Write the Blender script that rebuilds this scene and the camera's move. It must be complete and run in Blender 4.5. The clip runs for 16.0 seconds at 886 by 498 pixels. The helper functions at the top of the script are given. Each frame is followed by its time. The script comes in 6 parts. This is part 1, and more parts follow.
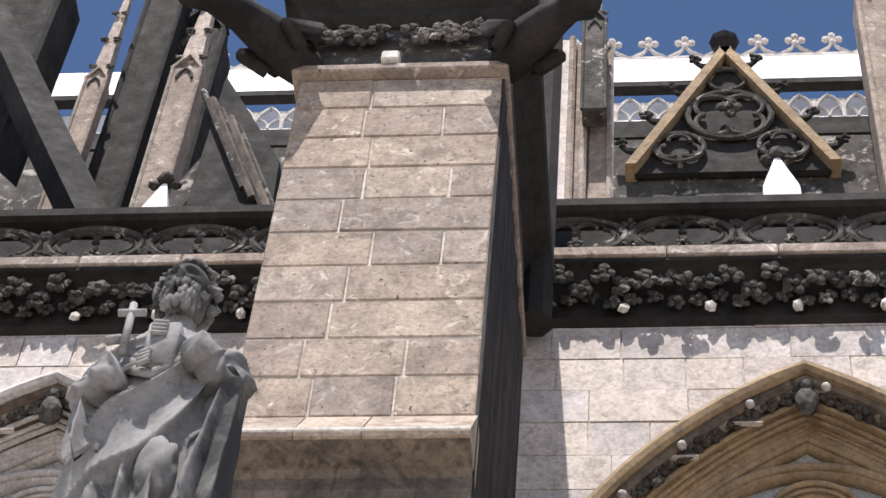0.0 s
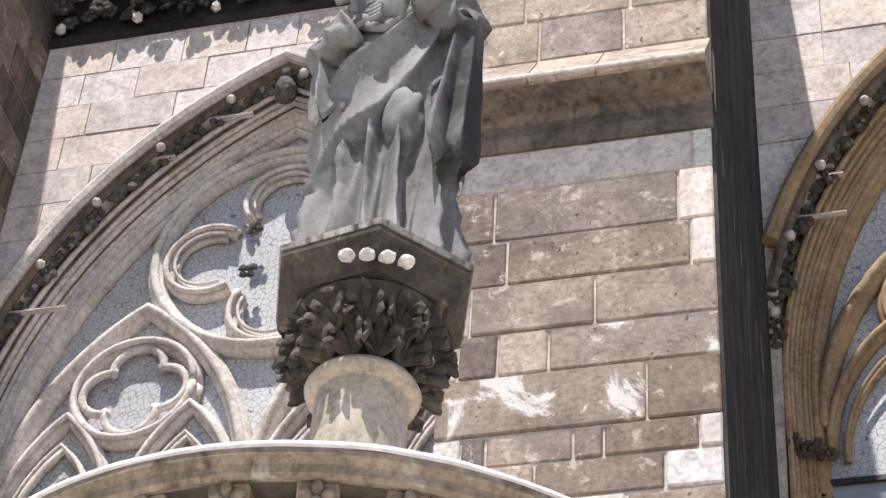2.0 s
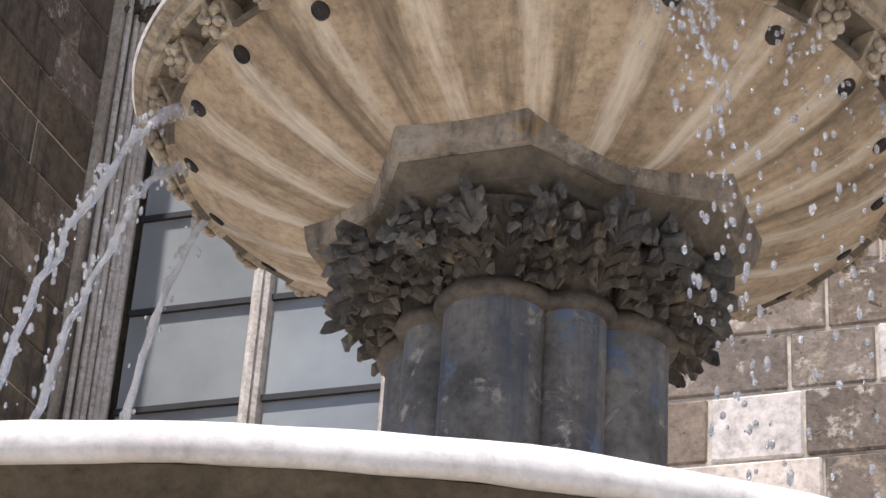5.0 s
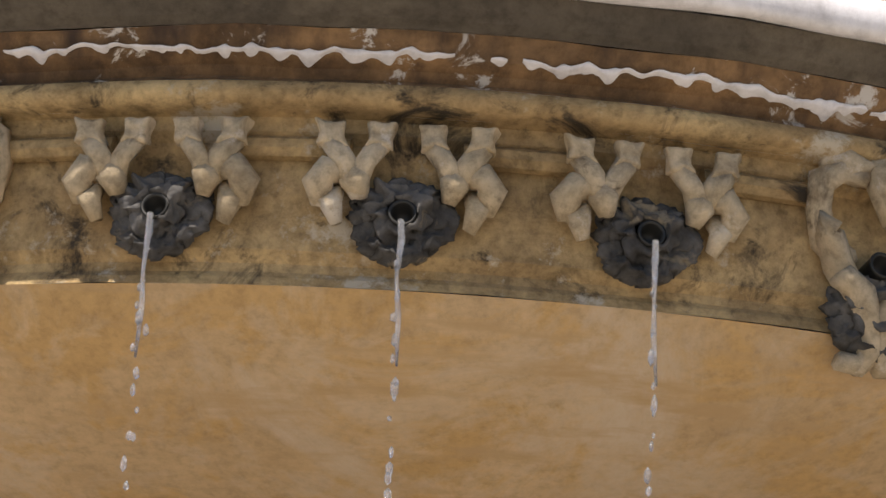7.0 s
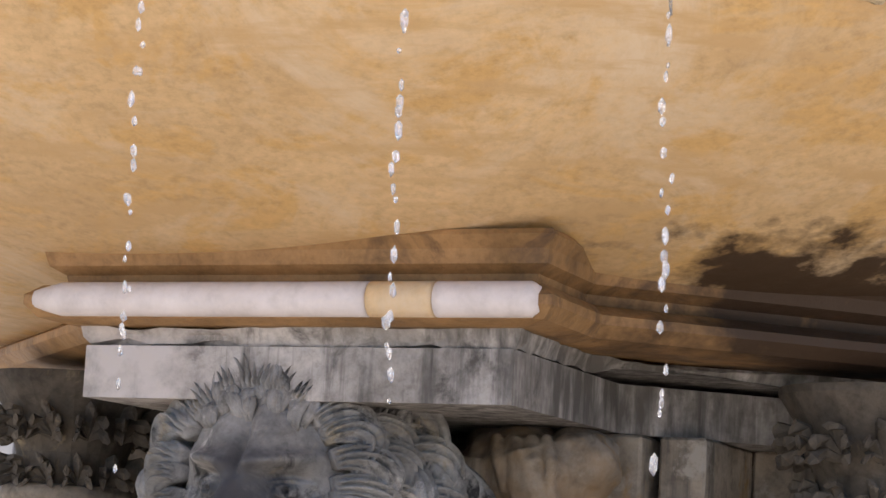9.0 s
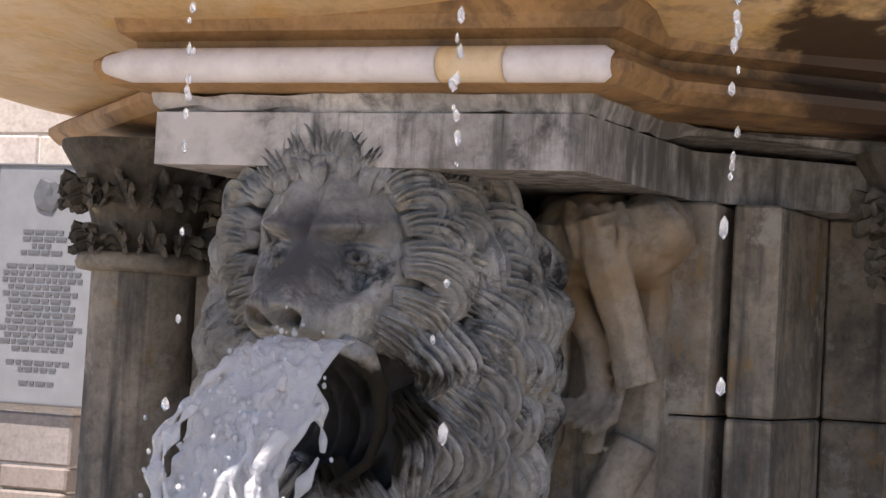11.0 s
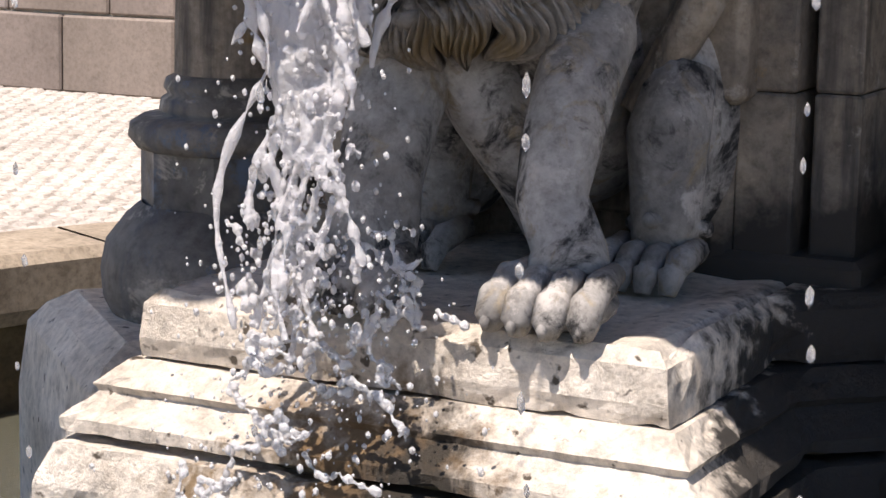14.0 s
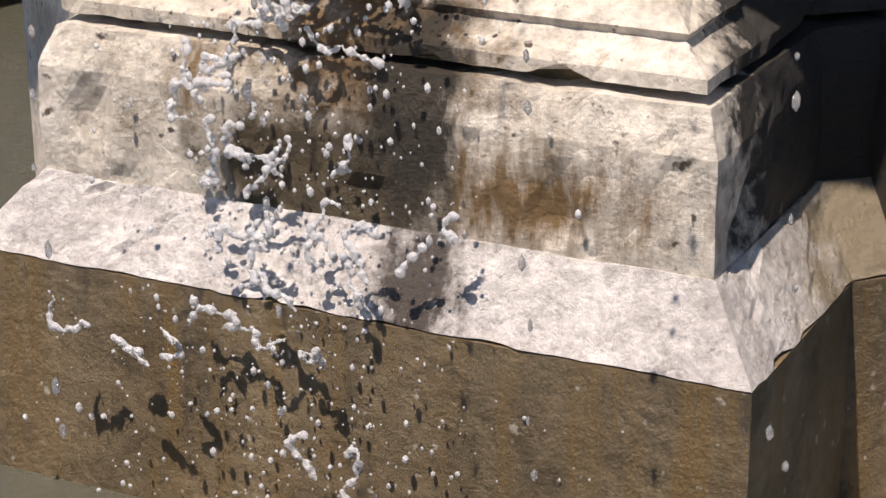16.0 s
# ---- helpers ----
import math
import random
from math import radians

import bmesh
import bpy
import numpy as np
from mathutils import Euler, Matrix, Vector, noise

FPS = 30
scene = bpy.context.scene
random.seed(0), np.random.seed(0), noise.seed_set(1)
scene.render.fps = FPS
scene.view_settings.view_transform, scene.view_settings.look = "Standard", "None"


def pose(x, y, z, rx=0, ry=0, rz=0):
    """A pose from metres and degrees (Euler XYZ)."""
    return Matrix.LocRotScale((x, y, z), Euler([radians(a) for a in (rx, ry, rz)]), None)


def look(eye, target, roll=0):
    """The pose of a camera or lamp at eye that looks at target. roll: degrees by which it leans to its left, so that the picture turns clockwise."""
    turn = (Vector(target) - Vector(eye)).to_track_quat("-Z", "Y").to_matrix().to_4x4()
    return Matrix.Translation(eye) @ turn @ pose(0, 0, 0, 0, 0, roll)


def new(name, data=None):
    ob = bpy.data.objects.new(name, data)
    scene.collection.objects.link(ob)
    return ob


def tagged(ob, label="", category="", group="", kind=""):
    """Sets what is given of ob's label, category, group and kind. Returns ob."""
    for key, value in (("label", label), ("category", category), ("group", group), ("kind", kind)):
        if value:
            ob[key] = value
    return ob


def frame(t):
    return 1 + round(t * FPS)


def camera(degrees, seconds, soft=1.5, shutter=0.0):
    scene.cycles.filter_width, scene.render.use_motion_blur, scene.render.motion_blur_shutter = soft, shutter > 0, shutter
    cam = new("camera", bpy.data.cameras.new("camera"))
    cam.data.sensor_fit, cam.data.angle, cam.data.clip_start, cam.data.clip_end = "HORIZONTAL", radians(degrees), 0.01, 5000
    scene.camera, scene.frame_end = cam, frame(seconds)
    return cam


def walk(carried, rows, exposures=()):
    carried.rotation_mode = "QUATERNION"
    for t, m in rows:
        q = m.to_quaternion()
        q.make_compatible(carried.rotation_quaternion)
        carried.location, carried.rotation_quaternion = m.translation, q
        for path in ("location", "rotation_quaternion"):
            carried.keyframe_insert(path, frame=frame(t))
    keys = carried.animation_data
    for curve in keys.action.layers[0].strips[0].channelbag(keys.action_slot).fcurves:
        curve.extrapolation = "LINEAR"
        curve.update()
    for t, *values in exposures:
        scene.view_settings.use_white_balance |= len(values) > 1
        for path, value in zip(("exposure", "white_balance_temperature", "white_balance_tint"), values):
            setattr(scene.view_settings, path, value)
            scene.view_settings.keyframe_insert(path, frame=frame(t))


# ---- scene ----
cam = camera(22.73, 16.0)


def aim(x, y, z, yaw, pitch, roll):
    """Camera pose from a place and yaw (clockwise from +y), pitch and roll in degrees."""
    a, b = radians(yaw), radians(pitch)
    way = Vector((math.sin(a) * math.cos(b), math.cos(a) * math.cos(b), math.sin(b)))
    eye = Vector((x, y, z))
    return look(eye, eye + way, roll)


PATH = [
    (0, 1.902, -5.526, 1.620, -8.98, 52.95, 6.17),
    (0.5, 1.885, -5.507, 1.615, -10.91, 50.62, 5.79),
    (1, 1.869, -5.488, 1.609, -13.02, 47.99, 5.36),
    (1.5, 1.855, -5.469, 1.604, -14.81, 46.08, 5.03),
    (2, 1.841, -5.450, 1.599, -16.50, 43.40, 4.45),
    (2.5, 1.830, -5.431, 1.595, -17.95, 40.97, 4.18),
    (3, 1.818, -5.411, 1.588, -18.87, 37.17, 3.67),
    (3.5, 1.808, -5.392, 1.583, -19.39, 34.80, 3.36),
    (3.7, 1.805, -5.385, 1.582, -19.51, 33.87, 3.33),
    (5.8, 1.777, -5.309, 1.561, -21.99, 25.11, 4.27),
    (6, 1.776, -5.302, 1.559, -22.12, 23.61, 4.21),
    (6.5, 1.772, -5.285, 1.554, -22.39, 20.30, 3.69),
    (7, 1.769, -5.269, 1.550, -22.34, 17.45, 3.49),
    (7.5, 1.767, -5.253, 1.545, -22.26, 14.84, 3.45),
    (8, 1.766, -5.238, 1.540, -22.27, 13.11, 3.30),
    (8.5, 1.766, -5.224, 1.536, -22.25, 10.63, 3.02),
    (9, 1.766, -5.211, 1.531, -22.44, 8.46, 2.96),
    (9.2, 1.766, -5.206, 1.529, -22.49, 7.70, 2.86),
    (11.3, 1.776, -5.164, 1.512, -24.70, 2.17, 3.00),
    (11.5, 1.778, -5.161, 1.510, -24.96, 1.90, 2.86),
    (12, 1.781, -5.155, 1.505, -25.52, -0.03, 2.69),
    (12.5, 1.784, -5.150, 1.500, -25.98, -2.05, 2.38),
    (13, 1.789, -5.146, 1.496, -26.59, -4.57, 1.77),
    (13.5, 1.794, -5.144, 1.492, -26.67, -7.34, 1.22),
    (14, 1.799, -5.143, 1.488, -26.78, -9.94, 1.15),
    (14.5, 1.804, -5.145, 1.484, -26.77, -13.11, 0.65),
    (15, 1.810, -5.148, 1.480, -26.85, -15.33, 0.31),
    (15.5, 1.816, -5.152, 1.477, -26.97, -18.24, -0.11),
    (16, 1.822, -5.158, 1.472, -26.97, -20.76, -0.49),
]
EXPOSURES = [(0.0, 0.36, 6380, 13), (1.5, 0.48, 6400, 13), (2.5, 0.40, 6450, 13), (3.5, 0.42, 6480, 13), (6.0, 0.22, 6550, 14), (7.0, 0.18, 6850, 14), (7.5, 0.30, 6950, 14), (8.0, 0.62, 6800, 14), (9.0, 1.15, 6500, 15), (11.5, 1.0, 6620, 16), (12.5, 1.08, 6650, 17), (13.5, 0.82, 6800, 17), (14.5, 0.42, 6900, 16), (16.0, 0.26, 7100, 16)]
walk(cam, [(row[0], aim(*row[1:])) for row in PATH], EXPOSURES)

# ---- light: summer noon sun, slightly from the left of the facade's normal ----
SUN_AZ, SUN_EL = radians(9.0), radians(66.5)
sun_way = Vector((math.sin(SUN_AZ) * math.cos(SUN_EL), math.cos(SUN_AZ) * math.cos(SUN_EL), -math.sin(SUN_EL)))
sun = new("sun", bpy.data.lights.new("sun", "SUN"))
sun.data.energy, sun.data.angle, sun.data.color = 5.0, radians(0.5), (1.0, 0.95, 0.88)
sun.matrix_world = Matrix.Translation((0, -10, 40)) @ sun_way.to_track_quat("-Z", "Y").to_matrix().to_4x4()
world = bpy.data.worlds.new("sky")
scene.world = world
world.use_nodes = True
sky = world.node_tree.nodes.new("ShaderNodeTexSky")
sky.sky_type, sky.sun_disc = "NISHITA", False
sky.sun_elevation, sky.sun_rotation = SUN_EL, radians(180) + SUN_AZ
sky.air_density, sky.dust_density, sky.ozone_density = 1.0, 0.2, 5.0
world.node_tree.links.new(sky.outputs[0], world.node_tree.nodes["Background"].inputs[0])
world.node_tree.nodes["Background"].inputs[1].default_value = 0.088


# ---- materials ----
def ramp(nt, fac, stops):
    n = nt.nodes.new("ShaderNodeValToRGB")
    e = n.color_ramp.elements
    while len(e) < len(stops):
        e.new(0.5)
    for k, (p, c) in enumerate(stops):
        e[k].position, e[k].color = p, (*c, 1) if len(c) == 3 else c
    nt.links.new(fac, n.inputs[0])
    return n.outputs[0]


def noise_fac(nt, co, scale, detail=6.0, rough=0.6, stretch=(1, 1, 1), warp=0.0):
    m = nt.nodes.new("ShaderNodeMapping")
    m.inputs["Scale"].default_value = stretch
    nt.links.new(co, m.inputs[0])
    n = nt.nodes.new("ShaderNodeTexNoise")
    n.inputs["Scale"].default_value, n.inputs["Detail"].default_value = scale, detail
    n.inputs["Roughness"].default_value, n.inputs["Distortion"].default_value = rough, warp
    nt.links.new(m.outputs[0], n.inputs["Vector"])
    return n.outputs[0]


def mix(nt, fac, a, b, mode="MIX"):
    n = nt.nodes.new("ShaderNodeMix")
    n.data_type, n.blend_type = "RGBA", mode
    for sock, v in ((n.inputs[0], fac), (n.inputs[6], a), (n.inputs[7], b)):
        if isinstance(v, (int, float)):
            sock.default_value = v
        elif isinstance(v, tuple):
            sock.default_value = (*v, 1)
        else:
            nt.links.new(v, sock)
    return n.outputs[2]


def stone(name, light, dark, stain=None, stain_at=(0.5, 0.62), grain=30.0, patch=1.6, streak=None, bump=0.5, rough=0.88,
          vary=0.0, speck=None, second=None, second_at=(0.45, 0.6), drip=(9, 9, 0.7), lichen=None, relief=0.012, wet=None, blotch=0.7):
    """Weathered stone: patches, grain, stains, vertical streaks, per-piece tint, pits and relief."""
    m = bpy.data.materials.new(name)
    m.use_nodes = True
    nt = m.node_tree
    bsdf = nt.nodes["Principled BSDF"]
    co = nt.nodes.new("ShaderNodeTexCoord").outputs["Object"]
    geo = nt.nodes.new("ShaderNodeNewGeometry").outputs["Position"]
    base = ramp(nt, noise_fac(nt, geo, patch, 8, 0.62), [(0.32, dark), (0.68, light)])
    if second:
        base = mix(nt, ramp(nt, noise_fac(nt, geo, patch * 2.3, 8, 0.65, warp=1.2), [(second_at[0], (0, 0, 0)), (second_at[1], (1, 1, 1))]), base, second)
    fine = noise_fac(nt, geo, grain, 5, 0.7)
    base = mix(nt, 0.25 + 0.7 * blotch, base, ramp(nt, fine, [(0.28, (0.5, 0.49, 0.48)), (0.5, (1.0, 1.0, 1.0)), (0.72, (1.28, 1.28, 1.28))]), "MULTIPLY")
    mottle = noise_fac(nt, geo, grain * 0.24, 9, 0.72, warp=0.4)
    base = mix(nt, blotch, base, ramp(nt, mottle, [(0.33, (0.55, 0.53, 0.51)), (0.5, (1.0, 1.0, 1.0)), (0.68, (1.25, 1.25, 1.26))]), "MULTIPLY")
    if vary:
        info = nt.nodes.new("ShaderNodeObjectInfo").outputs["Random"]
        lo = 1.0 - vary
        base = mix(nt, 1.0, base, ramp(nt, info, [(0.0, (lo, lo * 0.97, lo * 0.94)), (0.35, (1, 1, 1)), (0.6, (1.0, 0.95, 0.87)), (1.0, (lo * 1.1, lo * 1.04, lo))]), "MULTIPLY")
    if stain:
        f = ramp(nt, noise_fac(nt, geo, patch * 1.3 + 0.4, 10, 0.7, warp=0.6), [(stain_at[0], (0, 0, 0)), (stain_at[1], (1, 1, 1))])
        base = mix(nt, f, base, stain)
    if streak:
        f = ramp(nt, noise_fac(nt, geo, 1.0, 6, 0.6, drip), [(0.52, (0, 0, 0)), (0.68, (1, 1, 1))])
        base = mix(nt, f, base, streak)
    if lichen:
        f = ramp(nt, noise_fac(nt, geo, 5.5, 9, 0.75), [(0.56, (0, 0, 0)), (0.63, (1, 1, 1))])
        base = mix(nt, f, base, lichen)
    if speck:
        f = ramp(nt, noise_fac(nt, geo, grain * 0.8, 3, 0.5), [(0.66, (0, 0, 0)), (0.72, (1, 1, 1))])
        base = mix(nt, f, base, speck)
    nt.links.new(base, bsdf.inputs["Base Color"])
    r = ramp(nt, noise_fac(nt, geo, patch * 3, 4), [(0.3, (rough - 0.12,) * 3), (0.7, (min(1, rough + 0.08),) * 3)])
    nt.links.new(r, bsdf.inputs["Roughness"])
    bsdf.inputs["Specular IOR Level"].default_value = 0.25 if wet is None else wet
    bp = nt.nodes.new("ShaderNodeBump")
    bp.inputs["Strength"].default_value, bp.inputs["Distance"].default_value = bump, relief
    h = mix(nt, 0.5, noise_fac(nt, geo, grain, 8, 0.75), noise_fac(nt, geo, grain * 0.22, 6, 0.6))
    nt.links.new(h, bp.inputs["Height"])
    nt.links.new(bp.outputs[0], bsdf.inputs["Normal"])
    return m


def zone(m, centre, size, colour, scale=6.0, stretch=(1, 1, 1), soft=0.3, ragged=1.6):
    """Tints one spot of the place, ragged-edged: damp, rust, lime or painted shade."""
    nt = m.node_tree
    b = nt.nodes["Principled BSDF"]
    base = b.inputs["Base Color"].links[0].from_socket
    geo = nt.nodes.new("ShaderNodeNewGeometry").outputs["Position"]
    sub = nt.nodes.new("ShaderNodeVectorMath")
    sub.operation = "SUBTRACT"
    sub.inputs[1].default_value = centre
    nt.links.new(geo, sub.inputs[0])
    div = nt.nodes.new("ShaderNodeVectorMath")
    div.operation = "DIVIDE"
    div.inputs[1].default_value = size
    nt.links.new(sub.outputs[0], div.inputs[0])
    ln = nt.nodes.new("ShaderNodeVectorMath")
    ln.operation = "LENGTH"
    nt.links.new(div.outputs[0], ln.inputs[0])
    n = nt.nodes.new("ShaderNodeMath")
    n.operation = "MULTIPLY_ADD"
    nt.links.new(noise_fac(nt, geo, scale, 7, 0.65, stretch), n.inputs[0])
    n.inputs[1].default_value, n.inputs[2].default_value = ragged, 1.0 - ragged / 2
    s = nt.nodes.new("ShaderNodeMath")
    s.operation = "SUBTRACT"
    nt.links.new(n.outputs[0], s.inputs[0])
    nt.links.new(ln.outputs["Value"], s.inputs[1])
    f = ramp(nt, s.outputs[0], [(0.0, (0, 0, 0)), (soft, (1, 1, 1))])
    nt.links.new(mix(nt, f, base, colour), b.inputs["Base Color"])


def plain(name, colour, rough=0.6, metal=0.0, vary=0.25, scale=4.0):
    m = bpy.data.materials.new(name)
    m.use_nodes = True
    nt = m.node_tree
    b = nt.nodes["Principled BSDF"]
    geo = nt.nodes.new("ShaderNodeNewGeometry").outputs["Position"]
    c2 = tuple(c * (1 - vary) for c in colour)
    nt.links.new(ramp(nt, noise_fac(nt, geo, scale, 8, 0.65), [(0.3, c2), (0.7, colour)]), b.inputs["Base Color"])
    b.inputs["Roughness"].default_value, b.inputs["Metallic"].default_value = rough, metal
    return m


ASHLAR = stone("ashlar", (0.57, 0.485, 0.42), (0.34, 0.285, 0.248), stain=(0.23, 0.188, 0.155), stain_at=(0.53, 0.66), grain=22, patch=1.8, vary=0.3, bump=0.8, relief=0.025, speck=(0.12, 0.10, 0.08), second=(0.68, 0.62, 0.56), second_at=(0.58, 0.64))
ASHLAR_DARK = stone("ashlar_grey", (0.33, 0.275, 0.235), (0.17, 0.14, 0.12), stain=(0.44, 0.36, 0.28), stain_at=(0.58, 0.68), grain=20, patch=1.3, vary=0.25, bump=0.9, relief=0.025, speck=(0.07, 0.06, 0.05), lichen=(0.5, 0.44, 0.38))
ASHLAR_PALE = stone("ashlar_pale", (0.77, 0.715, 0.69), (0.62, 0.57, 0.545), stain=(0.5, 0.43, 0.37), stain_at=(0.6, 0.78), grain=20, patch=0.9, vary=0.18, bump=0.35)
LIME = stone("lime_patch", (0.78, 0.75, 0.7), (0.6, 0.55, 0.48), grain=18, patch=2.5, bump=0.5)
PLINTH_ASHLAR = stone("smooth_ashlar", (0.50, 0.455, 0.425), (0.40, 0.362, 0.338), grain=40, patch=0.8, vary=0.14, bump=0.2, blotch=0.3)
BASE_COURSE = stone("grey_base_course", (0.28, 0.245, 0.225), (0.20, 0.175, 0.16), grain=40, patch=0.8, vary=0.15, bump=0.25, blotch=0.3)
MORTAR = stone("mortar", (0.68, 0.62, 0.54), (0.42, 0.37, 0.31), grain=30, patch=2.0, bump=0.4)
SHADE_STONE = stone("shaded_weathered_stone", (0.25, 0.205, 0.165), (0.13, 0.108, 0.09), stain=(0.07, 0.062, 0.055), stain_at=(0.5, 0.65), grain=16, patch=0.8, streak=(0.06, 0.055, 0.05), vary=0.25, bump=0.6)
SOOT = stone("sooted_stone", (0.12, 0.108, 0.096), (0.035, 0.032, 0.029), stain=(0.48, 0.44, 0.39), stain_at=(0.56, 0.64), grain=18, patch=2.2, bump=0.8, relief=0.03)
SOOT_AND_SHADE = stone("crust_and_shade_black", (0.05, 0.045, 0.042), (0.018, 0.017, 0.016), grain=14, patch=1.2, bump=0.8, relief=0.03)
TRACERY = stone("tracery_stone", (0.74, 0.69, 0.65), (0.54, 0.49, 0.45), stain=(0.24, 0.2, 0.16), stain_at=(0.6, 0.72), grain=24, patch=1.6, bump=0.35)
WARM_TRACERY = stone("ochre_tracery_stone", (0.47, 0.34, 0.2), (0.3, 0.22, 0.14), stain=(0.15, 0.125, 0.1), stain_at=(0.56, 0.7), grain=24, patch=1.4, bump=0.35)
STATUE_STONE = stone("statue_stone", (0.38, 0.37, 0.362), (0.17, 0.165, 0.16), stain=(0.035, 0.034, 0.033), stain_at=(0.57, 0.68), grain=30, patch=1.8, bump=0.35, blotch=0.35, lichen=(0.30, 0.29, 0.285))
BOWL_STONE = stone("upper_bowl_stone", (0.43, 0.36, 0.265), (0.21, 0.168, 0.12), stain=(0.60, 0.55, 0.47), stain_at=(0.57, 0.70), grain=36, patch=3.0, bump=0.8, second=(0.13, 0.105, 0.075), second_at=(0.54, 0.66), rough=0.75, blotch=0.9)
OCHRE = stone("ochre_bowl_stone", (0.67, 0.475, 0.265), (0.51, 0.345, 0.175), stain=(0.66, 0.52, 0.36), stain_at=(0.5, 0.66), grain=48, patch=1.5, bump=0.3, second=(0.58, 0.37, 0.155), second_at=(0.5, 0.57), rough=0.6, blotch=0.22, drip=(3, 5, 34), streak=(0.54, 0.36, 0.18))
OCHRE_DAMP = stone("damp_ochre_moulding", (0.37, 0.21, 0.09), (0.21, 0.12, 0.05), stain=(0.10, 0.06, 0.035), stain_at=(0.55, 0.68), grain=45, patch=4, bump=0.35, rough=0.6, blotch=0.5)
OCHRE_CARVED = stone("ochre_carved_stone", (0.57, 0.41, 0.20), (0.30, 0.195, 0.09), stain=(0.06, 0.046, 0.03), stain_at=(0.56, 0.66), grain=45, patch=6, bump=0.8, lichen=(0.58, 0.50, 0.37), blotch=0.9)
RIM_DARK = stone("shaded_dirty_rim_stone", (0.16, 0.135, 0.10), (0.075, 0.065, 0.052), grain=30, patch=2.4, bump=0.5, stain=(0.22, 0.17, 0.1), stain_at=(0.6, 0.7))
RIM_BROWN = stone("brown_fascia_stone", (0.30, 0.175, 0.08), (0.11, 0.07, 0.04), stain=(0.62, 0.57, 0.50), stain_at=(0.56, 0.6), grain=26, patch=7, bump=0.7, drip=(9, 9, 1.6), streak=(0.07, 0.045, 0.03), blotch=0.9)
LIMED = stone("lime_crust", (0.86, 0.84, 0.83), (0.72, 0.69, 0.68), grain=24, patch=3, bump=0.3, blotch=0.3)
LIME_SMOOTH = stone("smooth_lime_crust", (0.74, 0.68, 0.67), (0.60, 0.54, 0.52), grain=14, patch=3, bump=0.12, blotch=0.15, rough=0.5)
LION_STONE = stone("lion_stone", (0.42, 0.40, 0.375), (0.16, 0.153, 0.146), stain=(0.035, 0.034, 0.034), stain_at=(0.52, 0.61), grain=48, patch=4.5, bump=0.5, lichen=(0.46, 0.43, 0.40), second=(0.28, 0.235, 0.17), second_at=(0.57, 0.68), blotch=0.6)
PIER_STONE = stone("fountain_pier_stone", (0.35, 0.295, 0.23), (0.13, 0.115, 0.10), stain=(0.27, 0.18, 0.085), stain_at=(0.58, 0.66), grain=36, patch=3.6, streak=(0.06, 0.056, 0.052), drip=(13, 13, 1.2), bump=0.7, lichen=(0.33, 0.30, 0.26))
SLAB_STONE = stone("grey_slab_stone", (0.50, 0.465, 0.435), (0.24, 0.22, 0.20), stain=(0.09, 0.083, 0.077), stain_at=(0.54, 0.64), grain=40, patch=4, streak=(0.08, 0.074, 0.067), drip=(24, 24, 1.6), bump=0.6)
BASE_STONE = stone("plinth_limestone", (0.80, 0.725, 0.63), (0.60, 0.525, 0.435), stain=(0.24, 0.165, 0.09), stain_at=(0.62, 0.72), grain=34, patch=3.0, bump=1.0, relief=0.025, speck=(0.09, 0.07, 0.05), rough=0.6, wet=0.5, blotch=0.75)
BASE_WET = stone("wet_plinth_stone", (0.29, 0.215, 0.125), (0.13, 0.098, 0.058), stain=(0.07, 0.055, 0.04), stain_at=(0.56, 0.66), grain=40, patch=3.6, streak=(0.22, 0.14, 0.055), drip=(16, 16, 1.0), bump=1.0, relief=0.02, speck=(0.5, 0.45, 0.38), rough=0.4, wet=0.5)
SPLASHED = stone("splashed_ledge_stone", (0.78, 0.73, 0.69), (0.52, 0.48, 0.46), stain=(0.28, 0.24, 0.2), stain_at=(0.6, 0.74), grain=55, patch=5, bump=1.0, relief=0.02, rough=0.3, wet=0.7)
COLUMN_STONE = stone("slate_column", (0.20, 0.185, 0.165), (0.085, 0.08, 0.075), stain=(0.34, 0.31, 0.27), stain_at=(0.58, 0.64), grain=34, patch=5, bump=0.5, rough=0.6, lichen=(0.11, 0.14, 0.19), streak=(0.06, 0.07, 0.09))
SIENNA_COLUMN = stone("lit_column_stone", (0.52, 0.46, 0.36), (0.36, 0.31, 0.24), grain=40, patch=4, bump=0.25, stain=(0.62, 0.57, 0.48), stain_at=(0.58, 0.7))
OCHRE_LEAF = stone("pale_carved_leaf", (0.62, 0.51, 0.35), (0.40, 0.30, 0.17), stain=(0.12, 0.085, 0.05), stain_at=(0.58, 0.68), grain=45, patch=6, bump=0.7, lichen=(0.68, 0.60, 0.48), blotch=0.8)
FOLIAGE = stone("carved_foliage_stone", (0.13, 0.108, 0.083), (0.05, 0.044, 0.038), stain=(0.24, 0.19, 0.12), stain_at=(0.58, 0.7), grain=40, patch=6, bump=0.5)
FOLIAGE_GREY = stone("grey_carved_leaf", (0.17, 0.16, 0.145), (0.05, 0.047, 0.043), grain=40, patch=9, bump=0.8, stain=(0.26, 0.21, 0.14), stain_at=(0.58, 0.66))
# Dark head; the right side's shade is painted into the statue stone.
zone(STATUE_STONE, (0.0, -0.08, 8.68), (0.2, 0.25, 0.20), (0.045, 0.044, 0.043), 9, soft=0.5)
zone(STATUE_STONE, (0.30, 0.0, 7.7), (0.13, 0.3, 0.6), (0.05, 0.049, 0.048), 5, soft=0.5)
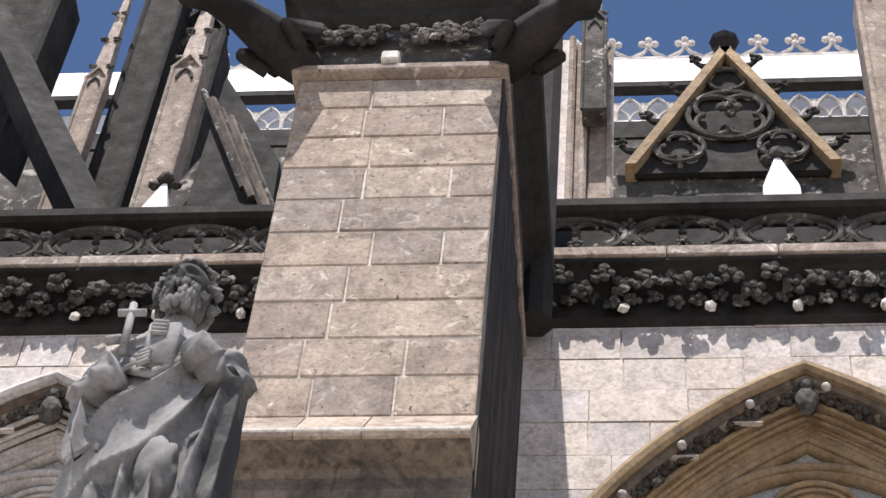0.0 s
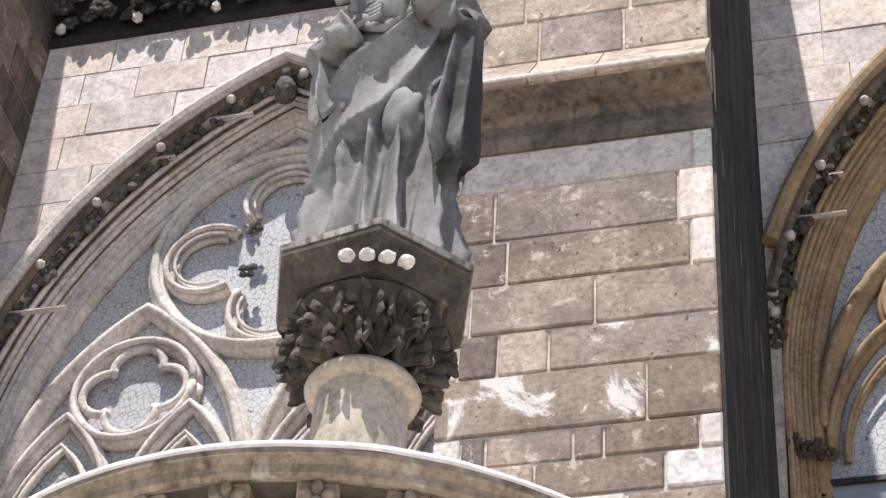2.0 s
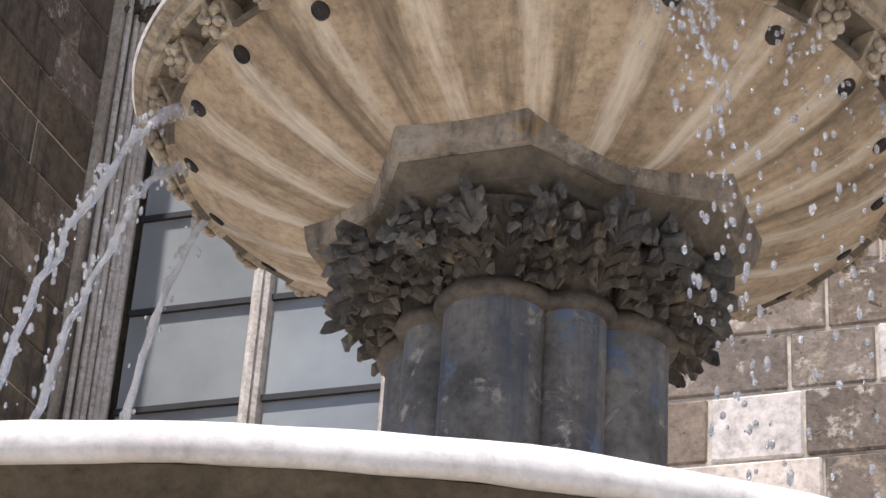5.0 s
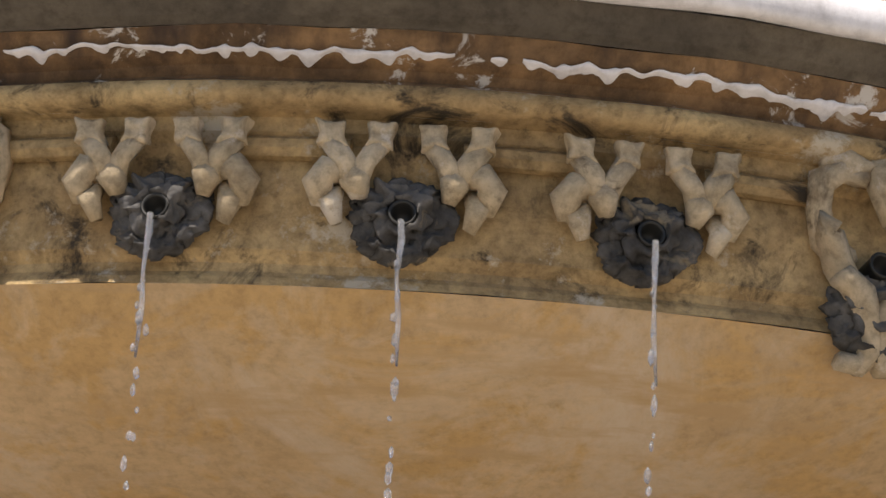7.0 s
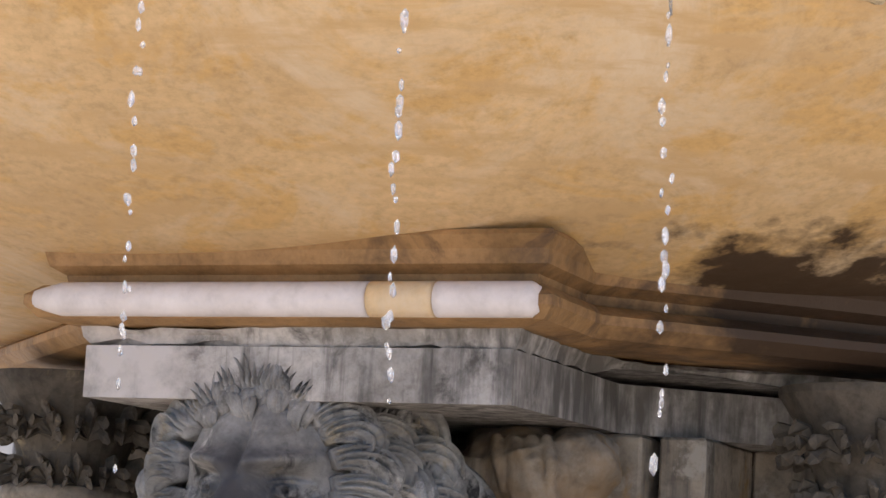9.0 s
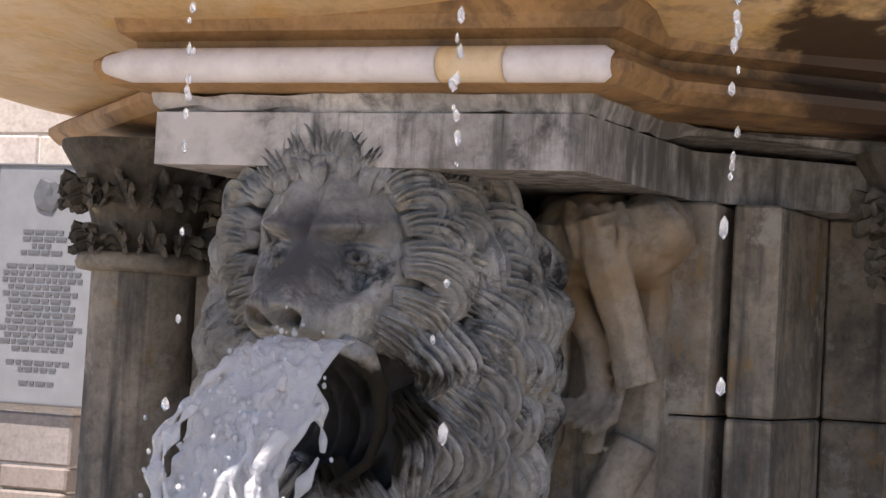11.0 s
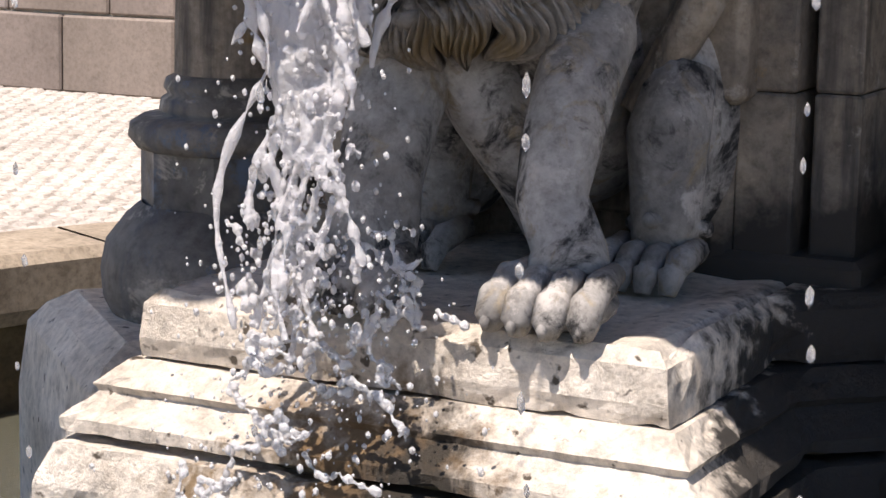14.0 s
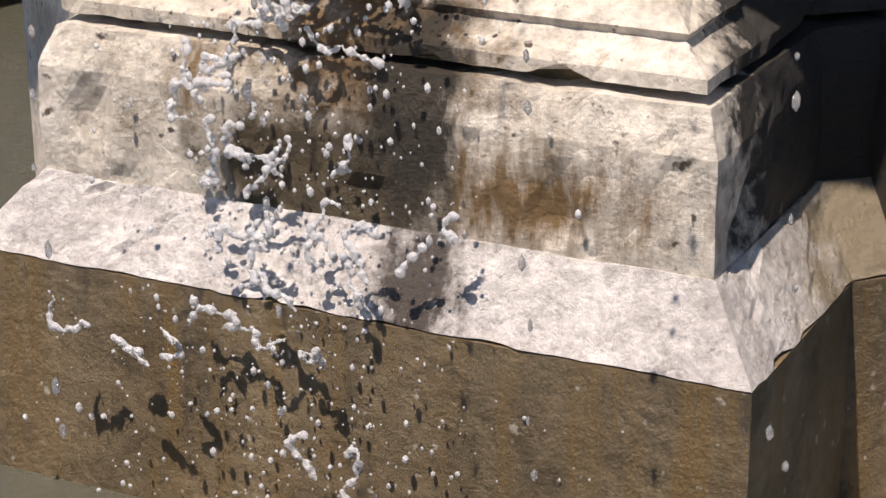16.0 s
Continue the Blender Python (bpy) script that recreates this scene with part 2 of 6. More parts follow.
# Wet throat, with the shade of the open mouth painted in.
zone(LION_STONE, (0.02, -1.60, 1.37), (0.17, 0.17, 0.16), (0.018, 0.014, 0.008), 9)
zone(LION_STONE, (0.05, -1.60, 1.16), (0.16, 0.14, 0.07), (0.20, 0.145, 0.07), 14, soft=0.8)
zone(BASE_STONE, (0.34, -1.93, 0.21), (0.30, 0.3, 0.13), (0.20, 0.12, 0.05), 1.0, (30, 30, 7), 0.8, 2.6)
zone(BASE_STONE, (0.02, -1.90, 0.44), (0.30, 0.3, 0.20), (0.17, 0.105, 0.05), 1.0, (18, 18, 16), 0.6, 2.2)
zone(BASE_STONE, (-0.06, -1.93, 0.20), (0.33, 0.3, 0.15), (0.085, 0.062, 0.034), 1.0, (12, 12, 6), 0.4, 1.0)
zone(BASE_STONE, (0.11, -1.90, 0.36), (0.13, 0.3, 0.30), (0.035, 0.027, 0.018), 1.0, (26, 26, 9), 0.5, 1.6)
# Wet right flank of the plinth, with the bowl's shade painted in.
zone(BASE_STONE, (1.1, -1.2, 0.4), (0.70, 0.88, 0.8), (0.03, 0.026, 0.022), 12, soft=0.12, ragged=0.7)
zone(LION_STONE, (-0.066, -1.76, 1.67), (0.14, 0.22, 0.13), (0.085, 0.082, 0.085), 14, soft=0.6, ragged=0.9)
zone(PIER_STONE, (0.30, -1.15, 1.66), (0.22, 0.2, 0.2), (0.24, 0.155, 0.08), 8, soft=0.8, ragged=2.0)
# Shade round the pier foot, painted as a dark patch.
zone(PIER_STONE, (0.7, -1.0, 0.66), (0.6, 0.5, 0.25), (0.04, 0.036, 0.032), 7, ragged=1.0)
zone(LION_STONE, (0.05, -1.90, 1.55), (0.13, 0.08, 0.026), (0.40, 0.375, 0.36), 16, soft=0.5, ragged=1.0)
zone(SPLASHED, (0.15, -2.0, 0.05), (0.12, 0.2, 0.2), (0.08, 0.065, 0.055), 1.0, (26, 26, 9), 0.6, 2.0)
zone(SPLASHED, (1.05, -1.15, 0.05), (0.55, 0.8, 0.5), (0.25, 0.20, 0.135), 9, ragged=0.8)
zone(SLAB_STONE, (-0.36, -1.63, 1.90), (0.24, 0.2, 0.14), (0.56, 0.51, 0.48), 14, soft=0.8, ragged=2.4)
# Damp ochre right of the arm; shade under the bowl is painted in too.
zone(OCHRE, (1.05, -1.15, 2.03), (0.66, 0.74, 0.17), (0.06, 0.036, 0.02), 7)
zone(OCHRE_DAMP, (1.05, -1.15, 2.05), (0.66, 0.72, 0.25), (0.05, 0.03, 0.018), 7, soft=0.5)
zone(SLAB_STONE, (0.62, -1.25, 1.90), (0.52, 0.58, 0.2), (0.10, 0.09, 0.08), 1.0, (26, 26, 6), 0.7, 2.0)

BRONZE = plain("bronze_nozzle", (0.05, 0.048, 0.042), 0.5, 0.6)
LEAD = plain("lead_came", (0.05, 0.05, 0.055), 0.6, 0.3)
PIPE = stone("dark_downpipe", (0.055, 0.05, 0.047), (0.025, 0.023, 0.022), grain=20, patch=2, streak=(0.10, 0.092, 0.085), drip=(14, 14, 0.5), bump=0.4)
COBBLE = stone("cobble_granite", (0.56, 0.51, 0.46), (0.38, 0.345, 0.31), grain=40, patch=2, vary=0.0, bump=0.3)
JOINT_SAND = stone("joint_sand", (0.50, 0.45, 0.39), (0.38, 0.34, 0.29), grain=60, patch=1.5, bump=0.3)
RIM_POOL = stone("pool_rim_stone", (0.37, 0.31, 0.24), (0.26, 0.215, 0.165), grain=40, patch=2.5, bump=0.3)
POOL_WALL = stone("algae_pool_wall", (0.13, 0.1, 0.055), (0.06, 0.048, 0.03), grain=30, patch=3, bump=0.4, streak=(0.2, 0.135, 0.06))
ROOF = plain("zinc_roof", (0.82, 0.82, 0.84), 0.45, 0.0, 0.08)
PLAQUE = plain("bronze_plaque", (0.215, 0.215, 0.22), 0.55, 0.15, 0.2, 6)
PLAQUE_TEXT = plain("plaque_relief", (0.10, 0.10, 0.105), 0.6, 0.1)


def glass_window(name, tint):
    m = bpy.data.materials.new(name)
    m.use_nodes = True
    nt = m.node_tree
    b = nt.nodes["Principled BSDF"]
    geo = nt.nodes.new("ShaderNodeNewGeometry").outputs["Position"]
    c = ramp(nt, noise_fac(nt, geo, 0.9, 5), [(0.3, tuple(v * 0.7 for v in tint)), (0.7, tint)])
    nt.links.new(c, b.inputs["Base Color"])
    b.inputs["Roughness"].default_value, b.inputs["Specular IOR Level"].default_value = 0.12, 0.8
    bp = nt.nodes.new("ShaderNodeBump")
    bp.inputs["Strength"].default_value, bp.inputs["Distance"].default_value = 0.12, 0.02
    nt.links.new(noise_fac(nt, geo, 3.0, 3), bp.inputs["Height"])
    nt.links.new(bp.outputs[0], b.inputs["Normal"])
    return m


PANE = glass_window("church_pane", (0.36, 0.39, 0.41))


def water_mat(name, rough, colour, alpha_mix):
    m = bpy.data.materials.new(name)
    m.use_nodes = True
    nt = m.node_tree
    b = nt.nodes["Principled BSDF"]
    b.inputs["Base Color"].default_value = (*colour, 1)
    b.inputs["Roughness"].default_value, b.inputs["IOR"].default_value = rough, 1.33
    b.inputs["Transmission Weight"].default_value = alpha_mix
    bp = nt.nodes.new("ShaderNodeBump")
    geo = nt.nodes.new("ShaderNodeNewGeometry").outputs["Position"]
    bp.inputs["Strength"].default_value, bp.inputs["Distance"].default_value = 0.8, 0.02
    nt.links.new(noise_fac(nt, geo, 38, 6, 0.7), bp.inputs["Height"])
    nt.links.new(bp.outputs[0], b.inputs["Normal"])
    return m


WATER = water_mat("water_jet", 0.04, (0.97, 0.98, 1.0), 0.85)
SPRAY = water_mat("white_spray", 0.12, (0.97, 0.97, 0.99), 0.5)
FOAM = water_mat("foaming_water", 0.06, (0.97, 0.965, 0.985), 0.58)
POOL = water_mat("pool_water", 0.06, (0.12, 0.12, 0.09), 0.3)


def streaked_bowl(name):
    """Bowl stone with radial runs of lime and damp below the drain holes."""
    m = stone(name, (0.40, 0.315, 0.215), (0.235, 0.18, 0.12), grain=34, patch=3.0, bump=0.35, rough=0.75)
    nt = m.node_tree
    b = nt.nodes["Principled BSDF"]
    base = b.inputs["Base Color"].links[0].from_socket
    geo = nt.nodes.new("ShaderNodeNewGeometry").outputs["Position"]
    sep = nt.nodes.new("ShaderNodeSeparateXYZ")
    nt.links.new(geo, sep.inputs[0])
    def op(kind, a, b2=0.0):
        n = nt.nodes.new("ShaderNodeMath")
        n.operation = kind
        for sock, v in zip(n.inputs, (a, b2)):
            if isinstance(v, (int, float)):
                sock.default_value = v
            else:
                nt.links.new(v, sock)
        return n.outputs[0]
    ang = op("ARCTAN2", sep.outputs[0], op("MULTIPLY", sep.outputs[1], -1.0))
    co = nt.nodes.new("ShaderNodeCombineXYZ")
    nt.links.new(op("MULTIPLY", ang, 5.0), co.inputs[0])
    nt.links.new(op("MULTIPLY", sep.outputs[2], 1.6), co.inputs[1])
    dark = ramp(nt, noise_fac(nt, co.outputs[0], 1.7, 7, 0.62), [(0.5, (0, 0, 0)), (0.68, (1, 1, 1))])
    col = mix(nt, dark, base, (0.12, 0.092, 0.062))
    wob = noise_fac(nt, co.outputs[0], 2.6, 5, 0.6)
    peak = op("COSINE", op("ADD", op("MULTIPLY", ang, 20.0), op("MULTIPLY", op("SUBTRACT", wob, 0.5), 2.2)), 0.0)
    peak = op("MULTIPLY", op("ADD", peak, 1.0), op("ADD", -0.15, op("MULTIPLY", noise_fac(nt, co.outputs[0], 3.3, 8, 0.7), 1.7)))
    lime = ramp(nt, op("MULTIPLY", peak, 0.5), [(0.46, (0, 0, 0)), (0.86, (0.8, 0.8, 0.8))])
    col = mix(nt, lime, col, (0.56, 0.50, 0.41))
    nt.links.new(col, b.inputs["Base Color"])
    return m


BOWL_STREAKED = streaked_bowl("streaked_bowl_stone")


def leaded(name):
    m = glass_window(name, (0.62, 0.63, 0.64))
    nt = m.node_tree
    b = nt.nodes["Principled BSDF"]
    base = b.inputs["Base Color"].links[0].from_socket
    geo = nt.nodes.new("ShaderNodeNewGeometry").outputs["Position"]
    v = nt.nodes.new("ShaderNodeTexVoronoi")
    v.feature, v.distance = "DISTANCE_TO_EDGE", "MANHATTAN"
    v.inputs["Scale"].default_value = 15.0
    nt.links.new(geo, v.inputs["Vector"])
    f = ramp(nt, v.outputs[0], [(0.02, (1, 1, 1)), (0.05, (0, 0, 0))])
    nt.links.new(mix(nt, f, base, (0.16, 0.16, 0.165)), b.inputs["Base Color"])
    b.inputs["Roughness"].default_value = 0.35
    return m


PANE_PALE = leaded("leaded_light_glass")


# ---- mesh helpers ----
def mesh_of(bm, name, mat, smooth=False):
    me = bpy.data.meshes.new(name)
    bm.to_mesh(me)
    bm.free()
    me.materials.append(mat)
    if smooth:
        me.shade_smooth()
    return me


def part(name, bm, mat, parent=None, label="", smooth=False):
    ob = new(name, mesh_of(bm, name, mat, smooth))
    if parent:
        ob.parent = parent
    return tagged(ob, label)


def thing(name, label, category, group="", kind="", at=(0, 0, 0)):
    ob = new(name)
    ob.location = at
    ob.empty_display_size = 0.1
    return tagged(ob, label, category, group, kind)


def solid(name, bm, mat, label, category="", group="", kind="", smooth=False):
    return tagged(part(name, bm, mat, None, label, smooth), label, category, group, kind)


def box(x0, x1, y0, y1, z0, z1, bevel=0.0, bm=None):
    own = bmesh.new()
    bmesh.ops.create_cube(own, size=1)
    for v in own.verts:
        v.co = Vector(((x0 + x1) / 2 + v.co.x * (x1 - x0), (y0 + y1) / 2 + v.co.y * (y1 - y0), (z0 + z1) / 2 + v.co.z * (z1 - z0)))
    if bevel:
        bmesh.ops.bevel(own, geom=own.edges[:], offset=bevel, segments=1, affect="EDGES")
    return join(bm, own)


def join(bm, own):
    if bm is None:
        return own
    me = bpy.data.meshes.new("join")
    own.to_mesh(me)
    own.free()
    bm.from_mesh(me)
    bpy.data.meshes.remove(me)
    return bm


def lathe(profile, seg=64, cx=0.0, cy=0.0, a0=0.0, a1=2 * math.pi, wobble=0.0, bm=None):
    """Turns (radius, z) points round a vertical axis."""
    bm = bm or bmesh.new()
    full = abs(a1 - a0 - 2 * math.pi) < 1e-6
    n = seg if full else seg + 1
    rings = []
    for k in range(n):
        a = a0 + (a1 - a0) * k / seg
        ring = []
        for r, z in profile:
            w = wobble * noise.noise(Vector((math.cos(a) * r * 6, math.sin(a) * r * 6, z * 9)))
            ring.append(bm.verts.new((cx + (r + w) * math.sin(a), cy - (r + w) * math.cos(a), z + w * 0.5)))
        rings.append(ring)
    for k in range(seg):
        a, b = rings[k], rings[(k + 1) % n]
        for i in range(len(profile) - 1):
            bm.faces.new((a[i], b[i], b[i + 1], a[i + 1]))
    bmesh.ops.recalc_face_normals(bm, faces=bm.faces[:])
    return bm


def prism(poly, z0, z1, bm=None):
    """A plan polygon raised from z0 to z1."""
    return loft([[(x, y, z0) for x, y in poly], [(x, y, z1) for x, y in poly]], bm)


def loft(rings, bm=None, caps=True):
    own = bmesh.new()
    rows = [[own.verts.new(p) for p in ring] for ring in rings]
    n = len(rows[0])
    for a, b in zip(rows, rows[1:]):
        for k in range(n):
            own.faces.new((a[k], a[(k + 1) % n], b[(k + 1) % n], b[k]))
    if caps:
        own.faces.new(list(reversed(rows[0])))
        own.faces.new(rows[-1])
    bmesh.ops.recalc_face_normals(own, faces=own.faces[:])
    return join(bm, own)


def tube(points, radius, seg=8, bm=None, flat=1.0):
    """A round bar along points; radius may be a list."""
    pts = [Vector(p) for p in points]
    rad = radius if isinstance(radius, (list, tuple)) else [radius] * len(pts)
    rings = []
    up = Vector((0.3, 0.9, 0.2))
    for k, p in enumerate(pts):
        d = (pts[min(k + 1, len(pts) - 1)] - pts[max(k - 1, 0)]).normalized()
        s = d.cross(up)
        s = s.normalized() if s.length > 1e-4 else d.orthogonal().normalized()
        u = s.cross(d)
        rings.append([tuple(p + s * rad[k] * math.cos(a) + u * rad[k] * flat * math.sin(a)) for a in (2 * math.pi * i / seg for i in range(seg))])
    return loft(rings, bm)


def blob(cx, cy, cz, rx, ry, rz, bm=None, sub=2, lump=0.0, freq=3.0, rot=None):
    own = bmesh.new()
    bmesh.ops.create_icosphere(own, subdivisions=sub, radius=1)
    for v in own.verts:
        k = 1 + lump * noise.noise(v.co * freq + Vector((cx, cy, cz)) * 7)
        c = Vector((v.co.x * rx * k, v.co.y * ry * k, v.co.z * rz * k))
        if rot:
            c = rot @ c
        v.co = c + Vector((cx, cy, cz))
    return join(bm, own)


def share(name, me, parent, m, label=""):
    ob = new(name, me)
    ob.parent = parent
    ob.matrix_basis = m
    return tagged(ob, label)


# ---- cathedral plan ----
FRONT, WALL = 6.27, 9.95          # buttress fronts, recessed bay walls
BUTT_L, BUTT_R = -1.60, 0.457     # middle buttress
BAY = 6.12                        # clear bay between buttresses
LEFT_X = BUTT_L - BAY             # flank of the left buttress
ARCHES = (LEFT_X + BAY / 2, BUTT_R + BAY / 2)

HOOD_C, HOOD_R, HOOD_Z = 2.9, 6.10, 14.63   # pointed hood: centres beyond the axis, radius, springing height


def hood(dx, off=0.0):
    """Height of the pointed hood at distance dx from its axis; off grows or shrinks the arc."""
    r = HOOD_R + off
    d = r * r - (abs(dx) + HOOD_C) ** 2
    return HOOD_Z + math.sqrt(d) if d > 0 else -1.0


def arc_points(cx, off, y, n=16, low=None):
    """The pointed arch as a line from its left foot over the apex to its right foot."""
    r = HOOD_R + off
    top = math.acos(min(1, HOOD_C / r))
    half = [(-(math.cos(a) * r - HOOD_C), HOOD_Z + math.sin(a) * r) for a in (top * k / n for k in range(n + 1))]
    pts = [(cx + x, y, z) for x, z in half]
    pts += [(cx - x, y, z) for x, z in reversed(half[:-1])]
    if low is not None:
        pts = [(pts[0][0], y, low)] + pts + [(pts[-1][0], y, low)]
    return pts


# ground with the round pool let into it
GROUND_IN = 3.62
bm = bmesh.new()
lathe([(GROUND_IN, 0.0), (8.0, 0.0), (20.0, 0.0), (80.0, 0.0), (900.0, 0.0)], 96, bm=bm)
ground = solid("ground", bm, JOINT_SAND, "sandy joints of the paved church square", "ground", kind="structure")

# cathedral body behind the visible faces
cathedral = thing("cathedral", "weathered Gothic church facade of sandstone with deep buttresses", "church")
core = box(LEFT_X - 6, BUTT_R + BAY + 6, WALL + 0.75, 18.6, 0, 22.0)
part("inner_wall", core, SHADE_STONE, cathedral, "dark masonry behind the windows")


def bay_wall(cx):
    """Bay wall with a pointed opening, as upright strips with real thickness."""
    bm = bmesh.new()
    x0, x1 = cx - BAY / 2, cx + BAY / 2
    n = 48
    for k in range(n):
        a, b = x0 + (x1 - x0) * k / n, x0 + (x1 - x0) * (k + 1) / n
        za, zb = hood(a - cx, -0.15), hood(b - cx, -0.15)
        top = 21.0
        if max(za, zb) < 8:
            loft([[(a, WALL, 0), (b, WALL, 0), (b, WALL + 0.7, 0), (a, WALL + 0.7, 0)], [(a, WALL, top), (b, WALL, top), (b, WALL + 0.7, top), (a, WALL + 0.7, top)]], bm)
        else:
            za, zb = max(za, 8.0), max(zb, 8.0)
            loft([[(a, WALL, za), (b, WALL, zb), (b, WALL + 0.7, zb), (a, WALL + 0.7, za)], [(a, WALL, top), (b, WALL, top), (b, WALL + 0.7, top), (a, WALL + 0.7, top)]], bm)
            loft([[(a, WALL, 0), (b, WALL, 0), (b, WALL + 0.7, 0), (a, WALL + 0.7, 0)], [(a, WALL, 4.5), (b, WALL, 4.5), (b, WALL + 0.7, 4.5), (a, WALL + 0.7, 4.5)]], bm)
    return bm


for cx in ARCHES:
    part("bay_wall", bay_wall(cx), MORTAR, cathedral, "pale bay wall with a pointed window opening")

# buttresses: cores in mortar, faced with single blocks further down
for x0, x1, top in ((LEFT_X - 2.06, LEFT_X, 20.3), (BUTT_L, BUTT_R, 20.3), (BUTT_R + BAY, BUTT_R + BAY + 2.06, 20.3)):
    part("buttress_core", box(x0 + 0.012, x1 - 0.012, FRONT + 0.012, WALL + 1, 0, top), MORTAR, cathedral)


# ---- fountain: plinth, lion arm, core, lower bowl, shafts, upper bowl, column, statue ----
fountain = thing("fountain", "Gothic stone fountain with two bowls above crouching lions", "fountain")


def plus_plan(hw, arm, body):
    """Plan: a front arm of half width hw out to arm, on a body with slanted corners."""
    q = min(hw, body * 0.6)
    return [(-hw, -arm), (hw, -arm), (hw, -body), (body, -q), (body, q), (q, body), (-q, body), (-body, q), (-body, -q), (-hw, -body)]


def stack(levels, body):
    """Mouldings: (half width, arm, z) from the bottom up; the body keeps step with the arm."""
    ref = levels[0][1]
    return loft([[(x, y, z) for x, y in plus_plan(hw, arm, body + (arm - ref))] for hw, arm, z in levels])


def worn(bm, size=0.022, amp=0.005, limit=-1.1):
    """Breaks crisp stone edges: fine facets, pits and chips on the weathered front."""
    for _ in range(8):
        es = [e for e in bm.edges if e.calc_length() > size * 1.6 and min(e.verts[0].co.y, e.verts[1].co.y) < limit]
        if not es:
            break
        bmesh.ops.subdivide_edges(bm, edges=es, cuts=1, use_grid_fill=True)
    bm.normal_update()
    for v in bm.verts:
        p = v.co
        d = amp * (noise.noise(p * 11) + 0.7 * noise.noise(p * 37))
        chip = max(0.0, noise.noise(p * 8 + Vector((5, 3, 9))) - 0.28) + max(0.0, noise.noise(p * 24 + Vector((1, 7, 2))) - 0.42) * 0.7
        v.co = p + v.normal * (d - 0.05 * chip)
    return bm


# stepped plinth, rising from the pool
part("footing", stack([(0.79, 2.03, -0.9), (0.79, 2.03, -0.02)], 1.48), BASE_WET, fountain, "wet brown algae-stained footing")
part("splash_ledge", worn(stack([(0.79, 2.03, -0.016), (0.685, 1.93, 0.125)], 1.48)), SPLASHED, fountain, "sloping ledge bright with splashed water")
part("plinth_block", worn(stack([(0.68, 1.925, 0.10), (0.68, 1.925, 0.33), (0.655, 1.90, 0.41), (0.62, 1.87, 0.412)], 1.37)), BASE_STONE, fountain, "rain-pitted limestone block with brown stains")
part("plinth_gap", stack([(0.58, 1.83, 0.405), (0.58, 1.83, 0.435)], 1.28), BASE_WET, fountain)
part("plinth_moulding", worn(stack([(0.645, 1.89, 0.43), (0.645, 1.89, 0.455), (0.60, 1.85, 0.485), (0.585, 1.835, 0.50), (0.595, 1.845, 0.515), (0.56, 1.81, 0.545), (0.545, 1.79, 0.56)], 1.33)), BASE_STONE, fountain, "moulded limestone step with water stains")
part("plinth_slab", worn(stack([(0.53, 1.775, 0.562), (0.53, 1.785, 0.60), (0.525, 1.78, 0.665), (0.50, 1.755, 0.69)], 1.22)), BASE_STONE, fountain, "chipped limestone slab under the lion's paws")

# core with panelled pier faces and corner shafts
core_pts = [(0.86 * math.sin(a), -0.86 * math.cos(a)) for a in (math.pi / 8 + k * math.pi / 4 for k in range(8))]
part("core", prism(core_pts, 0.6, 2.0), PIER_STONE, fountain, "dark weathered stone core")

# abacus slabs, torus and mouldings of the cross-shaped head
part("abacus", stack([(0.43, 1.63, 1.832), (0.43, 1.63, 1.93)], 1.02), SLAB_STONE, fountain, "grey slab streaked with dark runs")
part("bed_joint", worn(stack([(0.43, 1.62, 1.932), (0.44, 1.63, 1.965)], 1.22), 0.02, 0.008), SLAB_STONE, fountain)
part("torus", stack([(0.46, 1.655, 1.966), (0.505, 1.69, 1.975), (0.525, 1.71, 1.998), (0.525, 1.71, 2.015), (0.50, 1.685, 2.036)], 1.38), OCHRE_DAMP, fountain, "ochre roll moulding with white lime crust", smooth=False)
part("cavetto", stack([(0.47, 1.64, 2.034), (0.475, 1.645, 2.06), (0.50, 1.67, 2.075), (0.505, 1.68, 2.10), (0.52, 1.70, 2.122), (0.515, 1.695, 2.132), (0.30, 1.48, 2.14), (0.30, 1.48, 2.22)], 1.38), OCHRE_DAMP, fountain, "ochre cavetto moulding")

for x0, x1, r0, r1, m, words in ((-0.505, 0.18, 0.018, 0.032, LIME_SMOOTH, "white lime crust on the roll moulding"), (0.183, 0.307, 0.032, 0.032, OCHRE, "bare ochre patch of the roll moulding"), (0.31, 0.50, 0.032, 0.022, LIME_SMOOTH, "white lime crust on the roll moulding")):
    part("lime_roll", tube([(x0 + (x1 - x0) * k / 12, -1.695, 2.008) for k in range(13)], [r0] + [0.032] * 11 + [r1], 16), m, fountain, words, smooth=True)

# lower bowl
LBX, LBY = -0.28, -0.35
LOW = [(0.2, 2.02), (0.9, 2.03), (1.2, 2.065), (1.45, 2.125), (1.7, 2.215), (1.95, 2.325), (2.12, 2.42), (2.165, 2.475)]
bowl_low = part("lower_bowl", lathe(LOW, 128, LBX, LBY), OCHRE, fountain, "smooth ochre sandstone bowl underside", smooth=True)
part("bowl_fillet", lathe([(2.165, 2.475), (2.160, 2.488), (2.152, 2.498), (2.150, 2.512), (2.165, 2.53), (2.165, 2.70), (2.18, 2.715), (2.18, 2.738), (2.195, 2.742)], 160, LBX, LBY, wobble=0.006), OCHRE_CARVED, bowl_low, "stained carved frieze ground")
part("bowl_roll", lathe([(2.195, 2.742), (2.222, 2.746), (2.238, 2.762), (2.228, 2.780), (2.205, 2.789)], 160, LBX, LBY, wobble=0.004), OCHRE_CARVED, bowl_low, "roll moulding", smooth=True)
